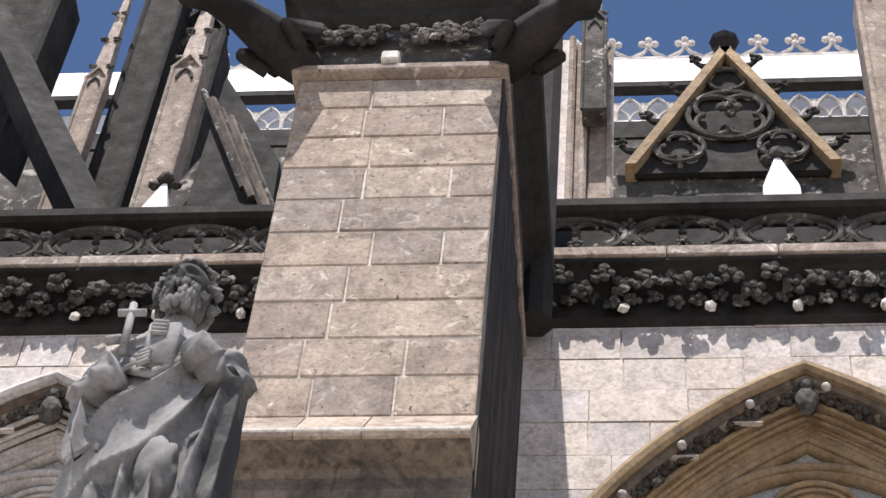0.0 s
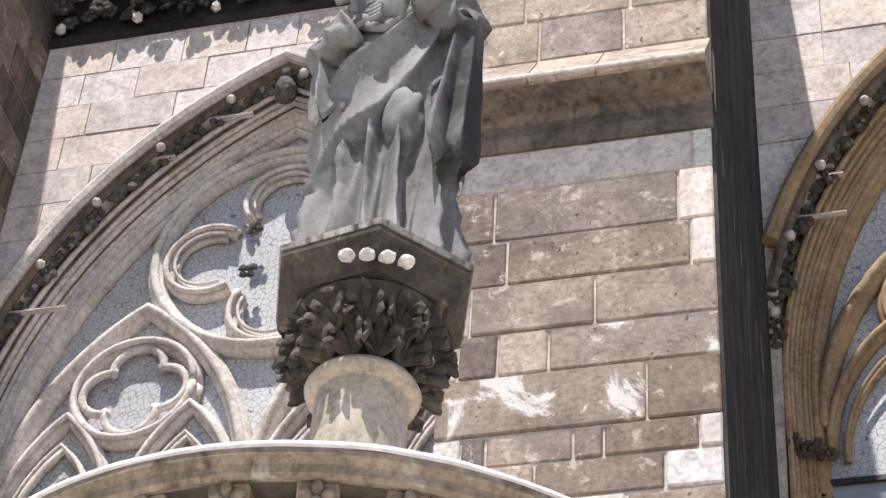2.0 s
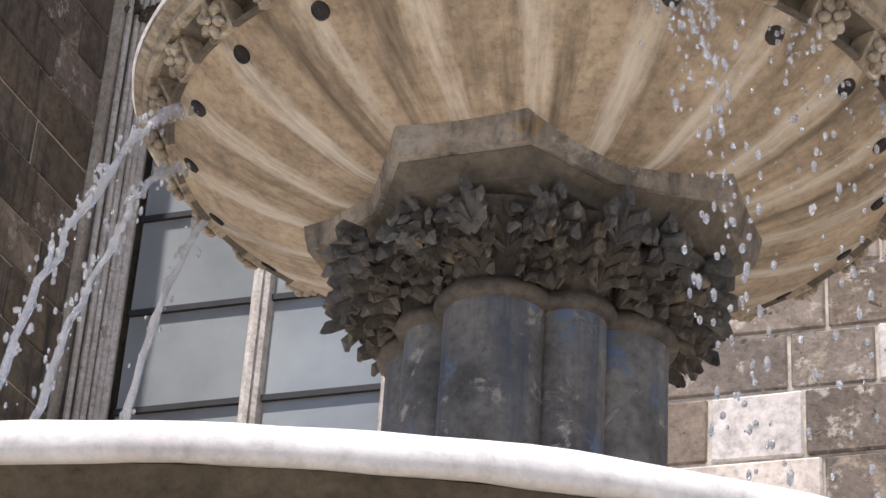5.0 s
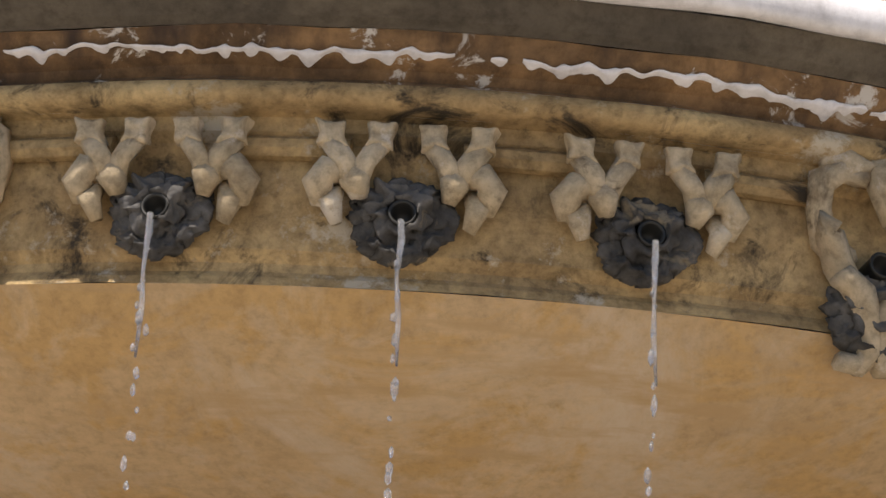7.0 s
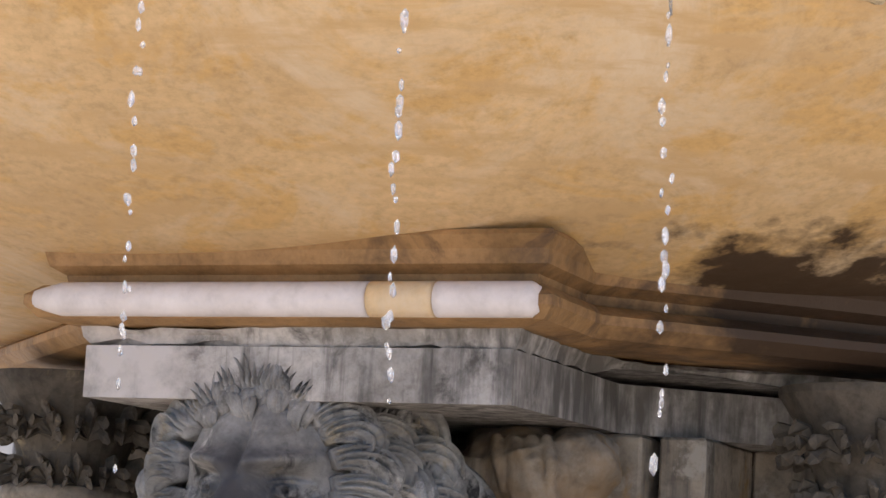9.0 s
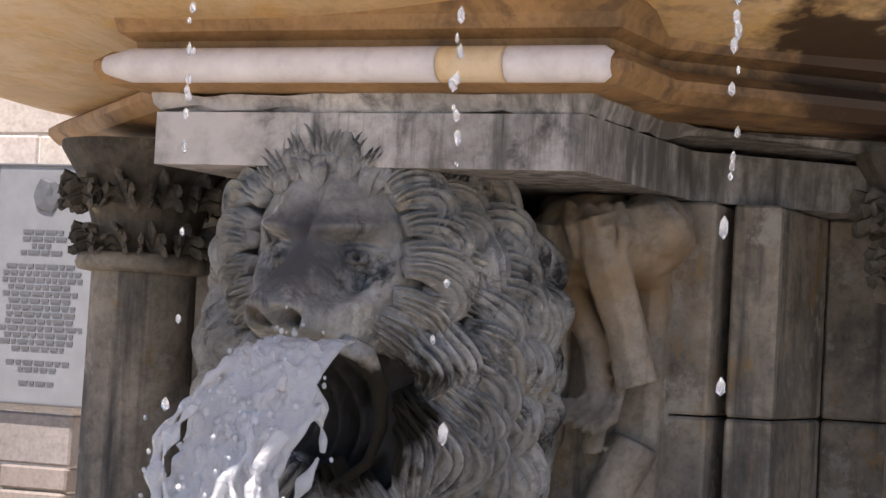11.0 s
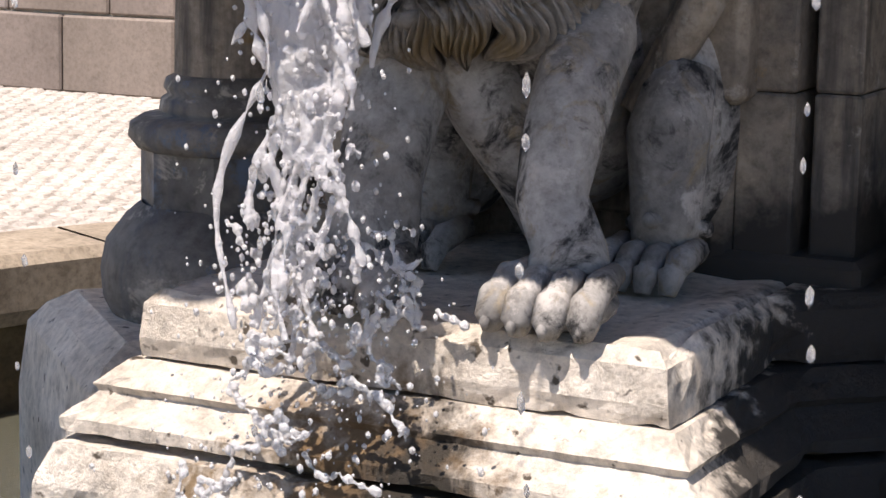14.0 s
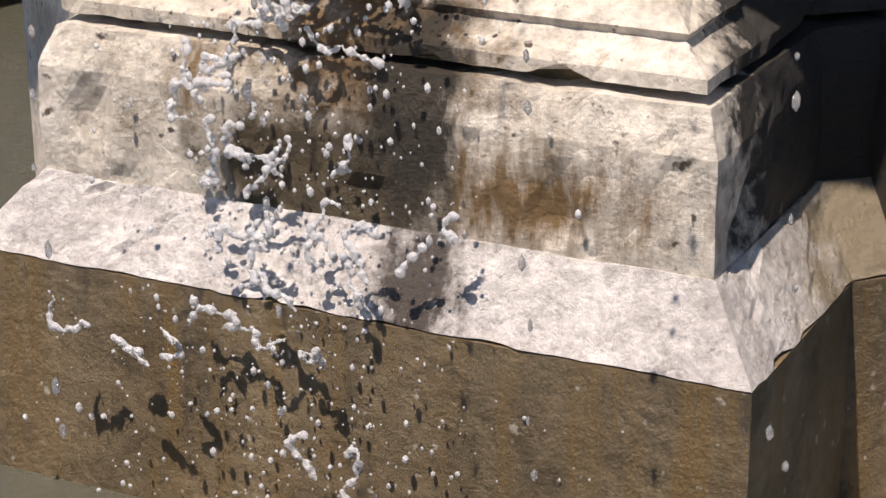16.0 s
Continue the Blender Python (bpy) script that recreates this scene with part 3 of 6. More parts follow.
part("bowl_fascia", lathe([(2.205, 2.789), (2.196, 2.798), (2.205, 2.812), (2.228, 2.826), (2.240, 2.848), (2.245, 2.862)], 200, LBX, LBY, wobble=0.008), RIM_BROWN, bowl_low, "brown fascia with lime drips")
# Undercut below the rim: its shade is in the dark stone colour.
part("bowl_cavetto", lathe([(2.245, 2.863), (2.265, 2.872), (2.285, 2.885), (2.305, 2.905)], 160, LBX, LBY, wobble=0.004), RIM_DARK, bowl_low, "hollow below the rim, shade in its dark colour")
part("bowl_rim", lathe([(2.305, 2.906), (2.33, 2.90), (2.343, 2.91), (2.345, 2.95), (2.33, 2.968), (2.29, 2.980), (2.16, 2.96), (2.0, 2.8), (1.5, 2.5), (0.3, 2.42)], 192, LBX, LBY, wobble=0.008), LIMED, bowl_low, "white lime-crusted rim", smooth=True)

# lime that ran over the fascia and dried in a ragged line
bm = bmesh.new()
last = None
for k in range(1500):
    a = radians(-15 + 75 * k / 1500)
    p = Vector((a * 14, 3.1, 0.7))
    mid = 2.828 + 0.011 * noise.noise(p) + 0.007 * noise.noise(p * 5.7)
    tall = 0.0032 + 0.009 * max(0.0, noise.noise(p * 1.7 + Vector((4, 0, 0)))) + 0.014 * max(0.0, noise.noise(p * 7)) - 0.012 * max(0.0, noise.noise(p * 0.9 + Vector((0, 5, 0))) - 0.12)
    if tall < 0.0015:
        last = None
        continue
    row = []
    for z, out in ((mid - tall, 0.002), (mid - tall * 0.4, 0.009), (mid + tall * 0.3, 0.009), (mid + tall * 0.6, 0.002)):
        r = 2.205 + (z - 2.812) * 1.1 + out + 0.004
        row.append(bm.verts.new((LBX + r * math.sin(a), LBY - r * math.cos(a), z)))
    if last:
        for i in range(3):
            bm.faces.new((last[i], row[i], row[i + 1], last[i + 1]))
    last = row
part("lime_drip", bm, LIMED, bowl_low, "ragged white line of dried lime", smooth=True)

# shaft cluster between the bowls
shafts = []
for k in range(8):
    a = k * math.pi / 4
    r, d = (0.145, 0.27) if k % 2 == 0 else (0.10, 0.27)
    x, y = d * math.sin(a), -d * math.cos(a)
    sh = part("shaft", lathe([(r, 2.4), (r, 4.385)], 32, x, y), COLUMN_STONE, fountain, "blue-grey weathered column shaft", smooth=True)
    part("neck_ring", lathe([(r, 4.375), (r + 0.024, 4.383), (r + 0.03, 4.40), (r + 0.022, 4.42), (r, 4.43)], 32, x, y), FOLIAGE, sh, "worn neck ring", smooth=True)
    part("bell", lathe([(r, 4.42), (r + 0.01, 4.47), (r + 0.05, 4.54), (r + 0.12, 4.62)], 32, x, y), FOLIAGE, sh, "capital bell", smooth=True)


def cap_plan(r, k=1.0):
    """Eight-sided plan with the cardinal faces forward."""
    pts = []
    for q in range(4):
        c, s = math.cos(q * math.pi / 2), math.sin(q * math.pi / 2)
        for x, y in ((-0.19 * k, -r), (0.19 * k, -r), (0.57 * r, -0.57 * r)):
            pts.append((x * c - y * s, x * s + y * c))
    return pts


def cap_stack(levels):
    return loft([[(x, y, z) for x, y in cap_plan(r)] for r, z in levels])


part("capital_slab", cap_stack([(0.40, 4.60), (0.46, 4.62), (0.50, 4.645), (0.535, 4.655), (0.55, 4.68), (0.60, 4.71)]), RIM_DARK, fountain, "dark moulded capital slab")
part("capital_top", cap_stack([(0.625, 4.712), (0.63, 4.73), (0.64, 4.76), (0.65, 4.82)]), PIER_STONE, fountain, "stone slab under the upper bowl")

# upper bowl
UP = [(0.3, 4.74), (0.6, 4.775), (0.8, 4.845), (0.95, 4.92), (1.045, 4.985), (1.075, 5.01)]
bowl_up = part("upper_bowl", lathe(UP, 128), BOWL_STREAKED, fountain, "lime-streaked stone bowl underside", smooth=True)
# Dirt and the hollow's shade share this band's dark colour.
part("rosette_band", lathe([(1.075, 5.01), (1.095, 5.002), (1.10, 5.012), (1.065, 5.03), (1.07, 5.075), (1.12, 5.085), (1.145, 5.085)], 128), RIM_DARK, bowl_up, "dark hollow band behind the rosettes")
part("lip", lathe([(1.145, 5.085), (1.165, 5.08), (1.18, 5.09), (1.185, 5.115), (1.21, 5.13), (1.212, 5.148)], 160), BOWL_STONE, bowl_up, "moulded lip")
part("lip_crust", lathe([(1.212, 5.149), (1.22, 5.155), (1.216, 5.168), (1.18, 5.172), (1.0, 5.11), (0.3, 4.98)], 160, wobble=0.004), LIMED, bowl_up, "white lime crust on the lip")

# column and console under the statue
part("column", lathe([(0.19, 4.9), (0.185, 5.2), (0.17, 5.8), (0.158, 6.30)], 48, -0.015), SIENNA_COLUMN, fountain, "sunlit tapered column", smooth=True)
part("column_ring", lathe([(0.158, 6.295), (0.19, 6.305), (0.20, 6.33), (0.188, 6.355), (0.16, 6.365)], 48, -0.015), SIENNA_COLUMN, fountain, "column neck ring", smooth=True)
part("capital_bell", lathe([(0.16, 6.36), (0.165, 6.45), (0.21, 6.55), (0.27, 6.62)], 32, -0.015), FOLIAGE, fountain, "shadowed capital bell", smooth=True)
hexa = [(0.37 * math.sin(a), -0.37 * math.cos(a)) for a in (k * math.pi / 3 + 0.326 for k in range(6))]


def hexring(r, z):
    return [(-0.015 + x * r / 0.37, y * r / 0.37, z) for x, y in hexa]


# Brown console stone darkened for its underside shade; the edge is left pale.
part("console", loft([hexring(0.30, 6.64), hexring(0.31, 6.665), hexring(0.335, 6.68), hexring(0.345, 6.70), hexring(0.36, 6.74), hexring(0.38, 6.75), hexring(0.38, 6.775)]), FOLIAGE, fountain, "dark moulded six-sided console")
part("console_top", loft([hexring(0.385, 6.776), hexring(0.39, 6.80), hexring(0.36, 6.82)]), SLAB_STONE, fountain, "pale weathered console edge")

# pool
pool_floor = solid("pool_floor", lathe([(0.3, -0.75), (3.2, -0.75)], 64), POOL_WALL, "algae-brown pool floor", "pool", kind="structure")
rim = thing("pool_rim", "low round stone kerb of the fountain pool", "pool rim", kind="structure")
for k in range(28):
    a0, a1 = k * 2 * math.pi / 28 + 0.003, (k + 1) * 2 * math.pi / 28 - 0.003
    bm = lathe([(3.16, -0.16), (3.12, -0.10), (3.12, 0.06), (3.16, 0.10), (3.58, 0.10), (3.63, 0.07), (3.63, -0.1), (3.16, -0.16)], 5, a0=a0, a1=a1)
    part("kerb_stone", bm, RIM_POOL, rim)
part("pool_wall", lathe([(3.2, -0.75), (3.2, -0.1), (3.6, -0.1)], 64), POOL_WALL, rim, "algae-stained pool wall")
solid("water", lathe([(0.5, -0.48), (3.2, -0.48)], 64), POOL, "murky rippled fountain water", "water", kind="structure")
# ---- cathedral details ----
rng = random.Random(7)


def block(x0, x1, z0, z1, y, mat, parent, depth=0.2, gap=0.009, proud=0.0, axis="y", face=1):
    """One facing stone, rough-edged, on a y plane or an x plane."""
    if axis == "y":
        bm = box(x0 + gap, x1 - gap, y - proud, y + depth, z0 + gap, z1 - gap, 0.014)
    else:
        bm = box(y - depth if face > 0 else y - proud, y + proud if face > 0 else y + depth, x0 + gap, x1 - gap, z0 + gap, z1 - gap, 0.014)
    for v in bm.verts:
        n = noise.noise_vector(v.co * 5.0)
        v.co += n * 0.007
    return part("stone_block", bm, mat, parent)


def course_cuts(x0, x1, least, most, off):
    cuts, x = [x0], x0 + off
    while x < x1 - least * 0.6:
        if x > x0 + least * 0.5:
            cuts.append(x)
        x += rng.uniform(least, most)
    return cuts + [x1]


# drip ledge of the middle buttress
# Dark brown soffit stone, with the shade under the ledge painted in.
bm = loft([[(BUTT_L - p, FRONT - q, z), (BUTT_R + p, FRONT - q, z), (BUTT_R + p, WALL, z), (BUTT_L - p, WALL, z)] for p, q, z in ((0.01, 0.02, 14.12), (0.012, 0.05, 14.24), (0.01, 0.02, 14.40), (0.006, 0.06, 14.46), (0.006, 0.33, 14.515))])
part("ledge_soffit", bm, SHADE_STONE, cathedral, "weathered underside of the drip ledge, darkened as shade")
for x0, x1 in ((BUTT_L - 0.014, -0.945), (-0.935, -0.40), (-0.39, BUTT_R + 0.014)):
    bm = loft([[(x0, FRONT - q, z), (x1, FRONT - q, z), (x1, FRONT + 0.3, z), (x0, FRONT + 0.3, z)] for q, z in ((0.36, 14.52), (0.38, 14.58), (0.01, 15.15))])
    part("drip_ledge", bm, ASHLAR, cathedral, "sloping drip ledge stone with pale worn edge")
bm = box(BUTT_L - 0.01, BUTT_R + 0.014, FRONT - 0.388, FRONT - 0.30, 14.56, 14.605, 0.01)
part("ledge_edge", bm, LIME, cathedral, "lime-washed drip edge")

# facing stones of the buttress above the ledge
z = 15.16
while z < 20.2:
    h = min(0.515, 20.31 - z)
    cuts = course_cuts(BUTT_L, BUTT_R, 0.62, 1.15, rng.uniform(0.5, 1.0))
    for a, b in zip(cuts, cuts[1:]):
        block(a, b, z, z + h, FRONT, ASHLAR, cathedral, proud=rng.uniform(0, 0.012))
    z += h
# below the ledge: courses of mixed brown, grey, beige and lime-patched stones
WEATHERED = stone("lime_patched_ashlar", (0.40, 0.335, 0.28), (0.25, 0.205, 0.17), stain=(0.74, 0.70, 0.65), stain_at=(0.54, 0.60), grain=20, patch=1.1, vary=0.1, bump=0.9, relief=0.03, speck=(0.12, 0.10, 0.08))
KINDS = {"P": ASHLAR_PALE, "L": LIME, "D": ASHLAR_DARK, "A": ASHLAR, "W": WEATHERED}
COURSES = (
    (13.70, 14.12, (-1.60, -1.51, 0.30), "PPL"), (13.16, 13.70, (-1.60, -1.24, 0.18), "DDP"), (12.70, 13.16, (-1.60, -1.12, 0.27), "DDP"),
    (12.22, 12.70, (-1.60, -1.38, -0.45), "PAA"), (11.81, 12.22, (-1.60, -1.45, -1.16, -0.78), "LDAW"), (11.27, 11.81, (-1.60, -0.07), "WD"),
    (10.99, 11.27, (-1.60, -1.39, -1.21, -0.59, -0.37, 0.29), "LDADDP"), (10.67, 10.99, (-1.60, -0.86, 0.05), "ADP"), (10.32, 10.67, (-1.60, -0.22), "LW"), (9.99, 10.32, (-1.60, -0.02), "DP"))
for z0, z1, cuts, kinds in COURSES:
    for a, b, kind in zip(cuts, cuts[1:] + (BUTT_R,), kinds):
        block(a, b, z0, z1, FRONT, KINDS[kind], cathedral, proud=rng.uniform(0, 0.02))
z = 9.99
while z > 6.2:
    h = rng.uniform(0.36, 0.52)
    cuts = course_cuts(BUTT_L, BUTT_R, 0.5, 1.35, rng.uniform(0.25, 1.1))
    for a, b in zip(cuts, cuts[1:]):
        k = rng.random()
        block(a, b, z - h, z, FRONT, ASHLAR_DARK if k < 0.5 else ASHLAR if k < 0.8 else ASHLAR_PALE, cathedral, proud=rng.uniform(0, 0.014))
    z -= h
part("buttress_foot", box(BUTT_L - 0.04, BUTT_R + 0.04, FRONT - 0.05, WALL, 0, z + 0.01, 0.02), PLINTH_ASHLAR, cathedral, "buttress foot")

# flank of the left buttress; its shade is painted as darker stone
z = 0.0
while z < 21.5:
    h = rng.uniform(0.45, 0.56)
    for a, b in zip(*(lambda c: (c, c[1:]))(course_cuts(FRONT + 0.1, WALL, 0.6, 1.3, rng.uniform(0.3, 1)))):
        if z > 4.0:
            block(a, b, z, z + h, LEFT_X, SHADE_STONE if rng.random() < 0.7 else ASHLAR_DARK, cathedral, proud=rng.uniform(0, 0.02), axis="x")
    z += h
part("buttress_flank", box(LEFT_X - 2.0, LEFT_X - 0.012, FRONT + 0.2, WALL + 0.6, 20.2, 24.5), SOOT, cathedral, "sooted upper buttress")
# black-crusted flank of the middle buttress and the downpipe in its corner
bm = bmesh.new()
edge = [(BUTT_R + 0.004 + 0.022 * rng.random(), FRONT + 0.02 + (WALL - FRONT) * k / 44) for k in range(45)]
loft([[(BUTT_R - 0.02, FRONT + 0.02, z)] + [(x, y, z) for x, y in edge] + [(BUTT_R - 0.02, WALL, z)] for z in (0.0, 5.0, 10.0, 15.0, 20.3)], bm)
part("crusted_flank", bm, PIPE, cathedral, "black-crusted buttress flank with streaks")
part("downpipe_shaft", tube([(BUTT_R + 0.16, 9.6, 20.5), (BUTT_R + 0.16, 9.6, 26), (BUTT_R + 0.1, 9.4, 31)], 0.2, 8), SOOT_AND_SHADE, cathedral, "black drain shaft")

# plaque wall on the left buttress front
rows_z = [0.0, 0.503, 0.66, 0.985, 1.40, 1.83, 2.27, 2.71, 3.15, 3.6]
for a, b in zip(rows_z, rows_z[1:]):
    for x0, x1 in zip(*(lambda c: (c, c[1:]))(course_cuts(LEFT_X - 2.06, LEFT_X + 1.9, 0.5, 0.85, rng.uniform(0.3, 0.7)))):
        block(x0, x1, a, b, FRONT - (0.05 if b < 0.6 else 0.025 if b < 0.7 else 0), BASE_COURSE if b < 1.0 else PLINTH_ASHLAR, cathedral, depth=0.4, gap=0.005, proud=rng.uniform(0, 0.004))
part("buttress_spread", box(LEFT_X - 2.0, LEFT_X + 1.88, FRONT + 0.012, WALL, 0, 3.58), MORTAR, cathedral, "wider lower stage of the left buttress")
part("lower_stage_cap", loft([[(LEFT_X - 2.1, FRONT - 0.04, 3.6), (LEFT_X + 1.93, FRONT - 0.04, 3.6), (LEFT_X + 1.93, WALL, 3.6), (LEFT_X - 2.1, WALL, 3.6)], [(LEFT_X - 2.1, FRONT + 0.3, 4.2), (LEFT_X + 1.4, FRONT + 0.3, 4.2), (LEFT_X + 1.4, WALL, 4.2), (LEFT_X - 2.1, WALL, 4.2)]]), PLINTH_ASHLAR, cathedral)

plaque = thing("memorial_plaque", "grey bronze memorial plaque with raised writing on the church wall", "plaque")
PX0, PX1, PZ0, PZ1 = -6.45, -5.69, 1.03, 2.52
part("plate", box(PX0, PX1, FRONT - 0.05, FRONT - 0.006, PZ0, PZ1, 0.008), PLAQUE, plaque)
for x0, x1, z0, z1 in ((PX0, PX1, PZ1 - 0.015, PZ1), (PX0, PX1, PZ0, PZ0 + 0.015), (PX0, PX0 + 0.015, PZ0 + 0.016, PZ1 - 0.016), (PX1 - 0.015, PX1, PZ0 + 0.016, PZ1 - 0.016)):
    part("border", box(x0, x1, FRONT - 0.06, FRONT - 0.051, z0, z1, 0.003), PLAQUE_TEXT, plaque)
for k in range(23):
    zc = PZ1 - 0.42 - k * 0.0425
    if k in (4, 18, 21):
        continue
    half = (0.16 if k < 2 else 0.09 if k == 2 else 0.17 if k == 3 else rng.uniform(0.24, 0.32) if k < 17 else rng.uniform(0.12, 0.3))
    xm = (PX0 + PX1) / 2
    x = xm - half
    while x < xm + half - 0.03:
        w = rng.uniform(0.03, 0.085)
        part("text_bar", box(x, min(x + w, xm + half), FRONT - 0.056, FRONT - 0.0505, zc - 0.011, zc + 0.011), PLAQUE_TEXT, plaque)
        x += w + 0.012
crest = blob((PX0 + PX1) / 2, FRONT - 0.055, PZ1 - 0.2, 0.1, 0.02, 0.11, None, 2, 0.5, 4)
part("crest", crest, PLAQUE_TEXT, plaque, "round raised crest")


def pointed(cx, zs, hw, h, y, n=10):
    """Pointed arch line: springing height, half width, rise."""
    r = (h * h + hw * hw) / (2 * hw)
    top = math.asin(min(1, h / r))
    half = [(-(r * math.cos(a) - (r - hw)), zs + r * math.sin(a)) for a in (top * k / n for k in range(n + 1))]
    return [(cx + x, y, z) for x, z in half] + [(cx - x, y, z) for x, z in reversed(half[:-1])]


def ring_pts(cx, cz, r, y, n=20, a0=0.0, a1=2 * math.pi):
    return [(cx + r * math.cos(a0 + (a1 - a0) * k / n), y, cz + r * math.sin(a0 + (a1 - a0) * k / n)) for k in range(n + 1)]


def foils(bm, cx, cz, count, dist, r, y, rad, turn=0.0):
    """Open lobes that meet in cusps inside a ring."""
    for k in range(count):
        a = turn + 2 * math.pi * k / count
        spread = math.pi - math.pi / count * 0.82
        tube(ring_pts(cx + dist * math.cos(a), cz + dist * math.sin(a), r, y, 12, a - spread * 0.72, a + spread * 0.72), rad, 6, bm)


def leaf_clump(bm, x, y, z, s, seed):
    r = random.Random(seed)
    for k in range(5):
        a = 2 * math.pi * k / 5 + r.uniform(-0.3, 0.3)
        blob(x + s * 0.55 * math.cos(a), y - s * r.uniform(0.1, 0.5), z + s * 0.55 * math.sin(a), s * 0.42, s * 0.3, s * 0.42, bm, 1, 0.5, 3)
    blob(x, y - s * 0.5, z, s * 0.3, s * 0.3, s * 0.3, bm, 1, 0.3, 3)


def window(cx, mat, label, side):
    win = tagged(thing("window_1" if side < 0 else "window_2", label, "window", kind="structure"))
    # splayed archivolt ground
    bm = bmesh.new()
    prof = [(-0.26, 0.12), (-0.285, 0.26), (-0.34, 0.30), (-0.365, 0.38), (-0.42, 0.42), (-0.44, 0.70)]
    lines = [[bm.verts.new(p) for p in arc_points(cx, off, WALL + y, 20, 4.5)] for off, y in prof]
    for a, b in zip(lines, lines[1:]):
        for k in range(len(a) - 1):
            bm.faces.new((a[k], a[k + 1], b[k + 1], b[k]))
    bmesh.ops.recalc_face_normals(bm, faces=bm.faces[:])
    hollow = bmesh.new()
    lines = [[hollow.verts.new(p) for p in arc_points(cx, off, WALL + y, 20, 4.5)] for off, y in ((-0.07, 0.0), (-0.10, 0.12), (-0.20, 0.17), (-0.26, 0.121))]
    for a, b in zip(lines, lines[1:]):
        for k in range(len(a) - 1):
            hollow.faces.new((a[k], a[k + 1], b[k + 1], b[k]))
    bmesh.ops.recalc_face_normals(hollow, faces=hollow.faces[:])
    # Hollows between the pale rolls are darkened: shade put into the stone.
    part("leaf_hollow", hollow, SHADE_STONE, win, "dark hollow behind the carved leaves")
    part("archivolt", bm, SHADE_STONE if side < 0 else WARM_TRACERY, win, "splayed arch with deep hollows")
    def clip(pts):
        return [p for p in pts if abs(p[0] - cx) < BAY / 2 - 0.04]
    part("hood_mould", tube(clip(arc_points(cx, 0.0, WALL - 0.10, 24)), 0.085, 8), mat, win, "projecting hood mould")
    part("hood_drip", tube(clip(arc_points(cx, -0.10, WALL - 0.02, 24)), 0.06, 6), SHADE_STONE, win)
    for off, y, r in ((-0.275, 0.10, 0.030), (-0.300, 0.21, 0.032), (-0.335, 0.27, 0.034), (-0.362, 0.345, 0.024), (-0.40, 0.38, 0.034), (-0.44, 0.42, 0.055)):
        part("roll_mould", tube(arc_points(cx, off, WALL + y, 20, 4.6), r, 6), mat, win)
    # carved leaves and buds in the hollow under the hood
    leaves, buds = bmesh.new(), bmesh.new()
    pts = clip(arc_points(cx, -0.175, WALL + 0.06, 26))
    for k, p in enumerate(pts):
        leaf_clump(leaves, p[0] + 0.03 * math.sin(k * 2.3), p[1], p[2] - 0.04 * (k % 2), 0.12 + 0.035 * (k % 3 == 0), k)
        if k % 4 == 1:
            blob(p[0], p[1] - 0.14, p[2] + 0.02, 0.055, 0.055, 0.055, buds, 2, 0.1)
    tagged(part("hollow_foliage", leaves, FOLIAGE_GREY if side < 0 else FOLIAGE, win, "carved leaves in the arch hollow"), kind="stuff")
    tagged(part("ball_buds", buds, TRACERY, win, "pale round buds"), kind="stuff")
    part("apex_boss", blob(cx, WALL - 0.02, 19.52, 0.13, 0.12, 0.2, blob(cx, WALL - 0.06, 19.74, 0.07, 0.07, 0.08, None, 2, 0.2), 2, 0.3), FOLIAGE_GREY, win, "worn carved boss at the apex")
    # tracery: each bar a broad back roll and a fine front roll
    y = WALL + 0.46
    def bar(name, pts, r, words=""):
        bm = tube([(p[0], y + 0.05, p[2]) for p in pts], r * 1.3, 8)
        tube([(p[0], y - 0.05, p[2]) for p in pts], r * 0.62, 8, bm)
        return part(name, bm, TRACERY if side < 0 else WARM_TRACERY, win, words, smooth=True)
    bar("window_arch", arc_points(cx, -0.50, y, 22, 13.6), 0.075, "inner order of the window arch")
    for s in (-1, 1):
        c = cx + s * 1.34
        bar("sub_arch", pointed(c, 14.35, 1.30, 2.52, y, 14), 0.085, "pointed arch over two lights")
        bar("foil_circle", ring_pts(c, 15.77, 0.64, y, 28), 0.065, "pale stone circle with four foils")
        bm = bmesh.new()
        foils(bm, c, 15.77, 4, 0.29, 0.275, y, 0.048, 0.0)
        part("quatrefoil", bm, TRACERY if side < 0 else WARM_TRACERY, win, smooth=True)
        for q in (-1, 1):
            bar("lancet_arch", pointed(c + q * 0.655, 14.1, 0.60, 1.40, y), 0.06)
            bar("lancet_cusp", pointed(c + q * 0.655, 14.0, 0.46, 1.12, y), 0.034)
    bar("great_circle", ring_pts(cx + 0.03, 17.58, 1.40, y, 44), 0.085, "great circle of pale stone")
    for k in range(4):
        a = math.pi / 2 * k
        fx, fz = cx + 0.03 + 0.80 * math.cos(a), 17.48 + 0.78 * math.sin(a)
        bar("great_foil", ring_pts(fx, fz, 0.47, y, 22, a - 2.15, a + 2.15), 0.055, "open foil of the great circle")
        bar("inner_foil", ring_pts(fx, fz, 0.37, y + 0.02, 20, a - 2.0, a + 2.0), 0.03)
        knob = bmesh.new()
        leaf_clump(knob, cx + 0.03 + 0.42 * math.cos(a + math.pi / 4), y - 0.08, 17.47 + 0.42 * math.sin(a + math.pi / 4), 0.12, k)
        part("cusp_knob", knob, SOOT, win, "dark leaf knob on the cusp")
    for dx in (-1.32, 0.0, 1.32):
        m = part("mullion", box(cx + dx - 0.085, cx + dx + 0.085, y - 0.1, y + 0.1, 4.5, 14.3, 0.03), TRACERY, win, "moulded stone mullion")
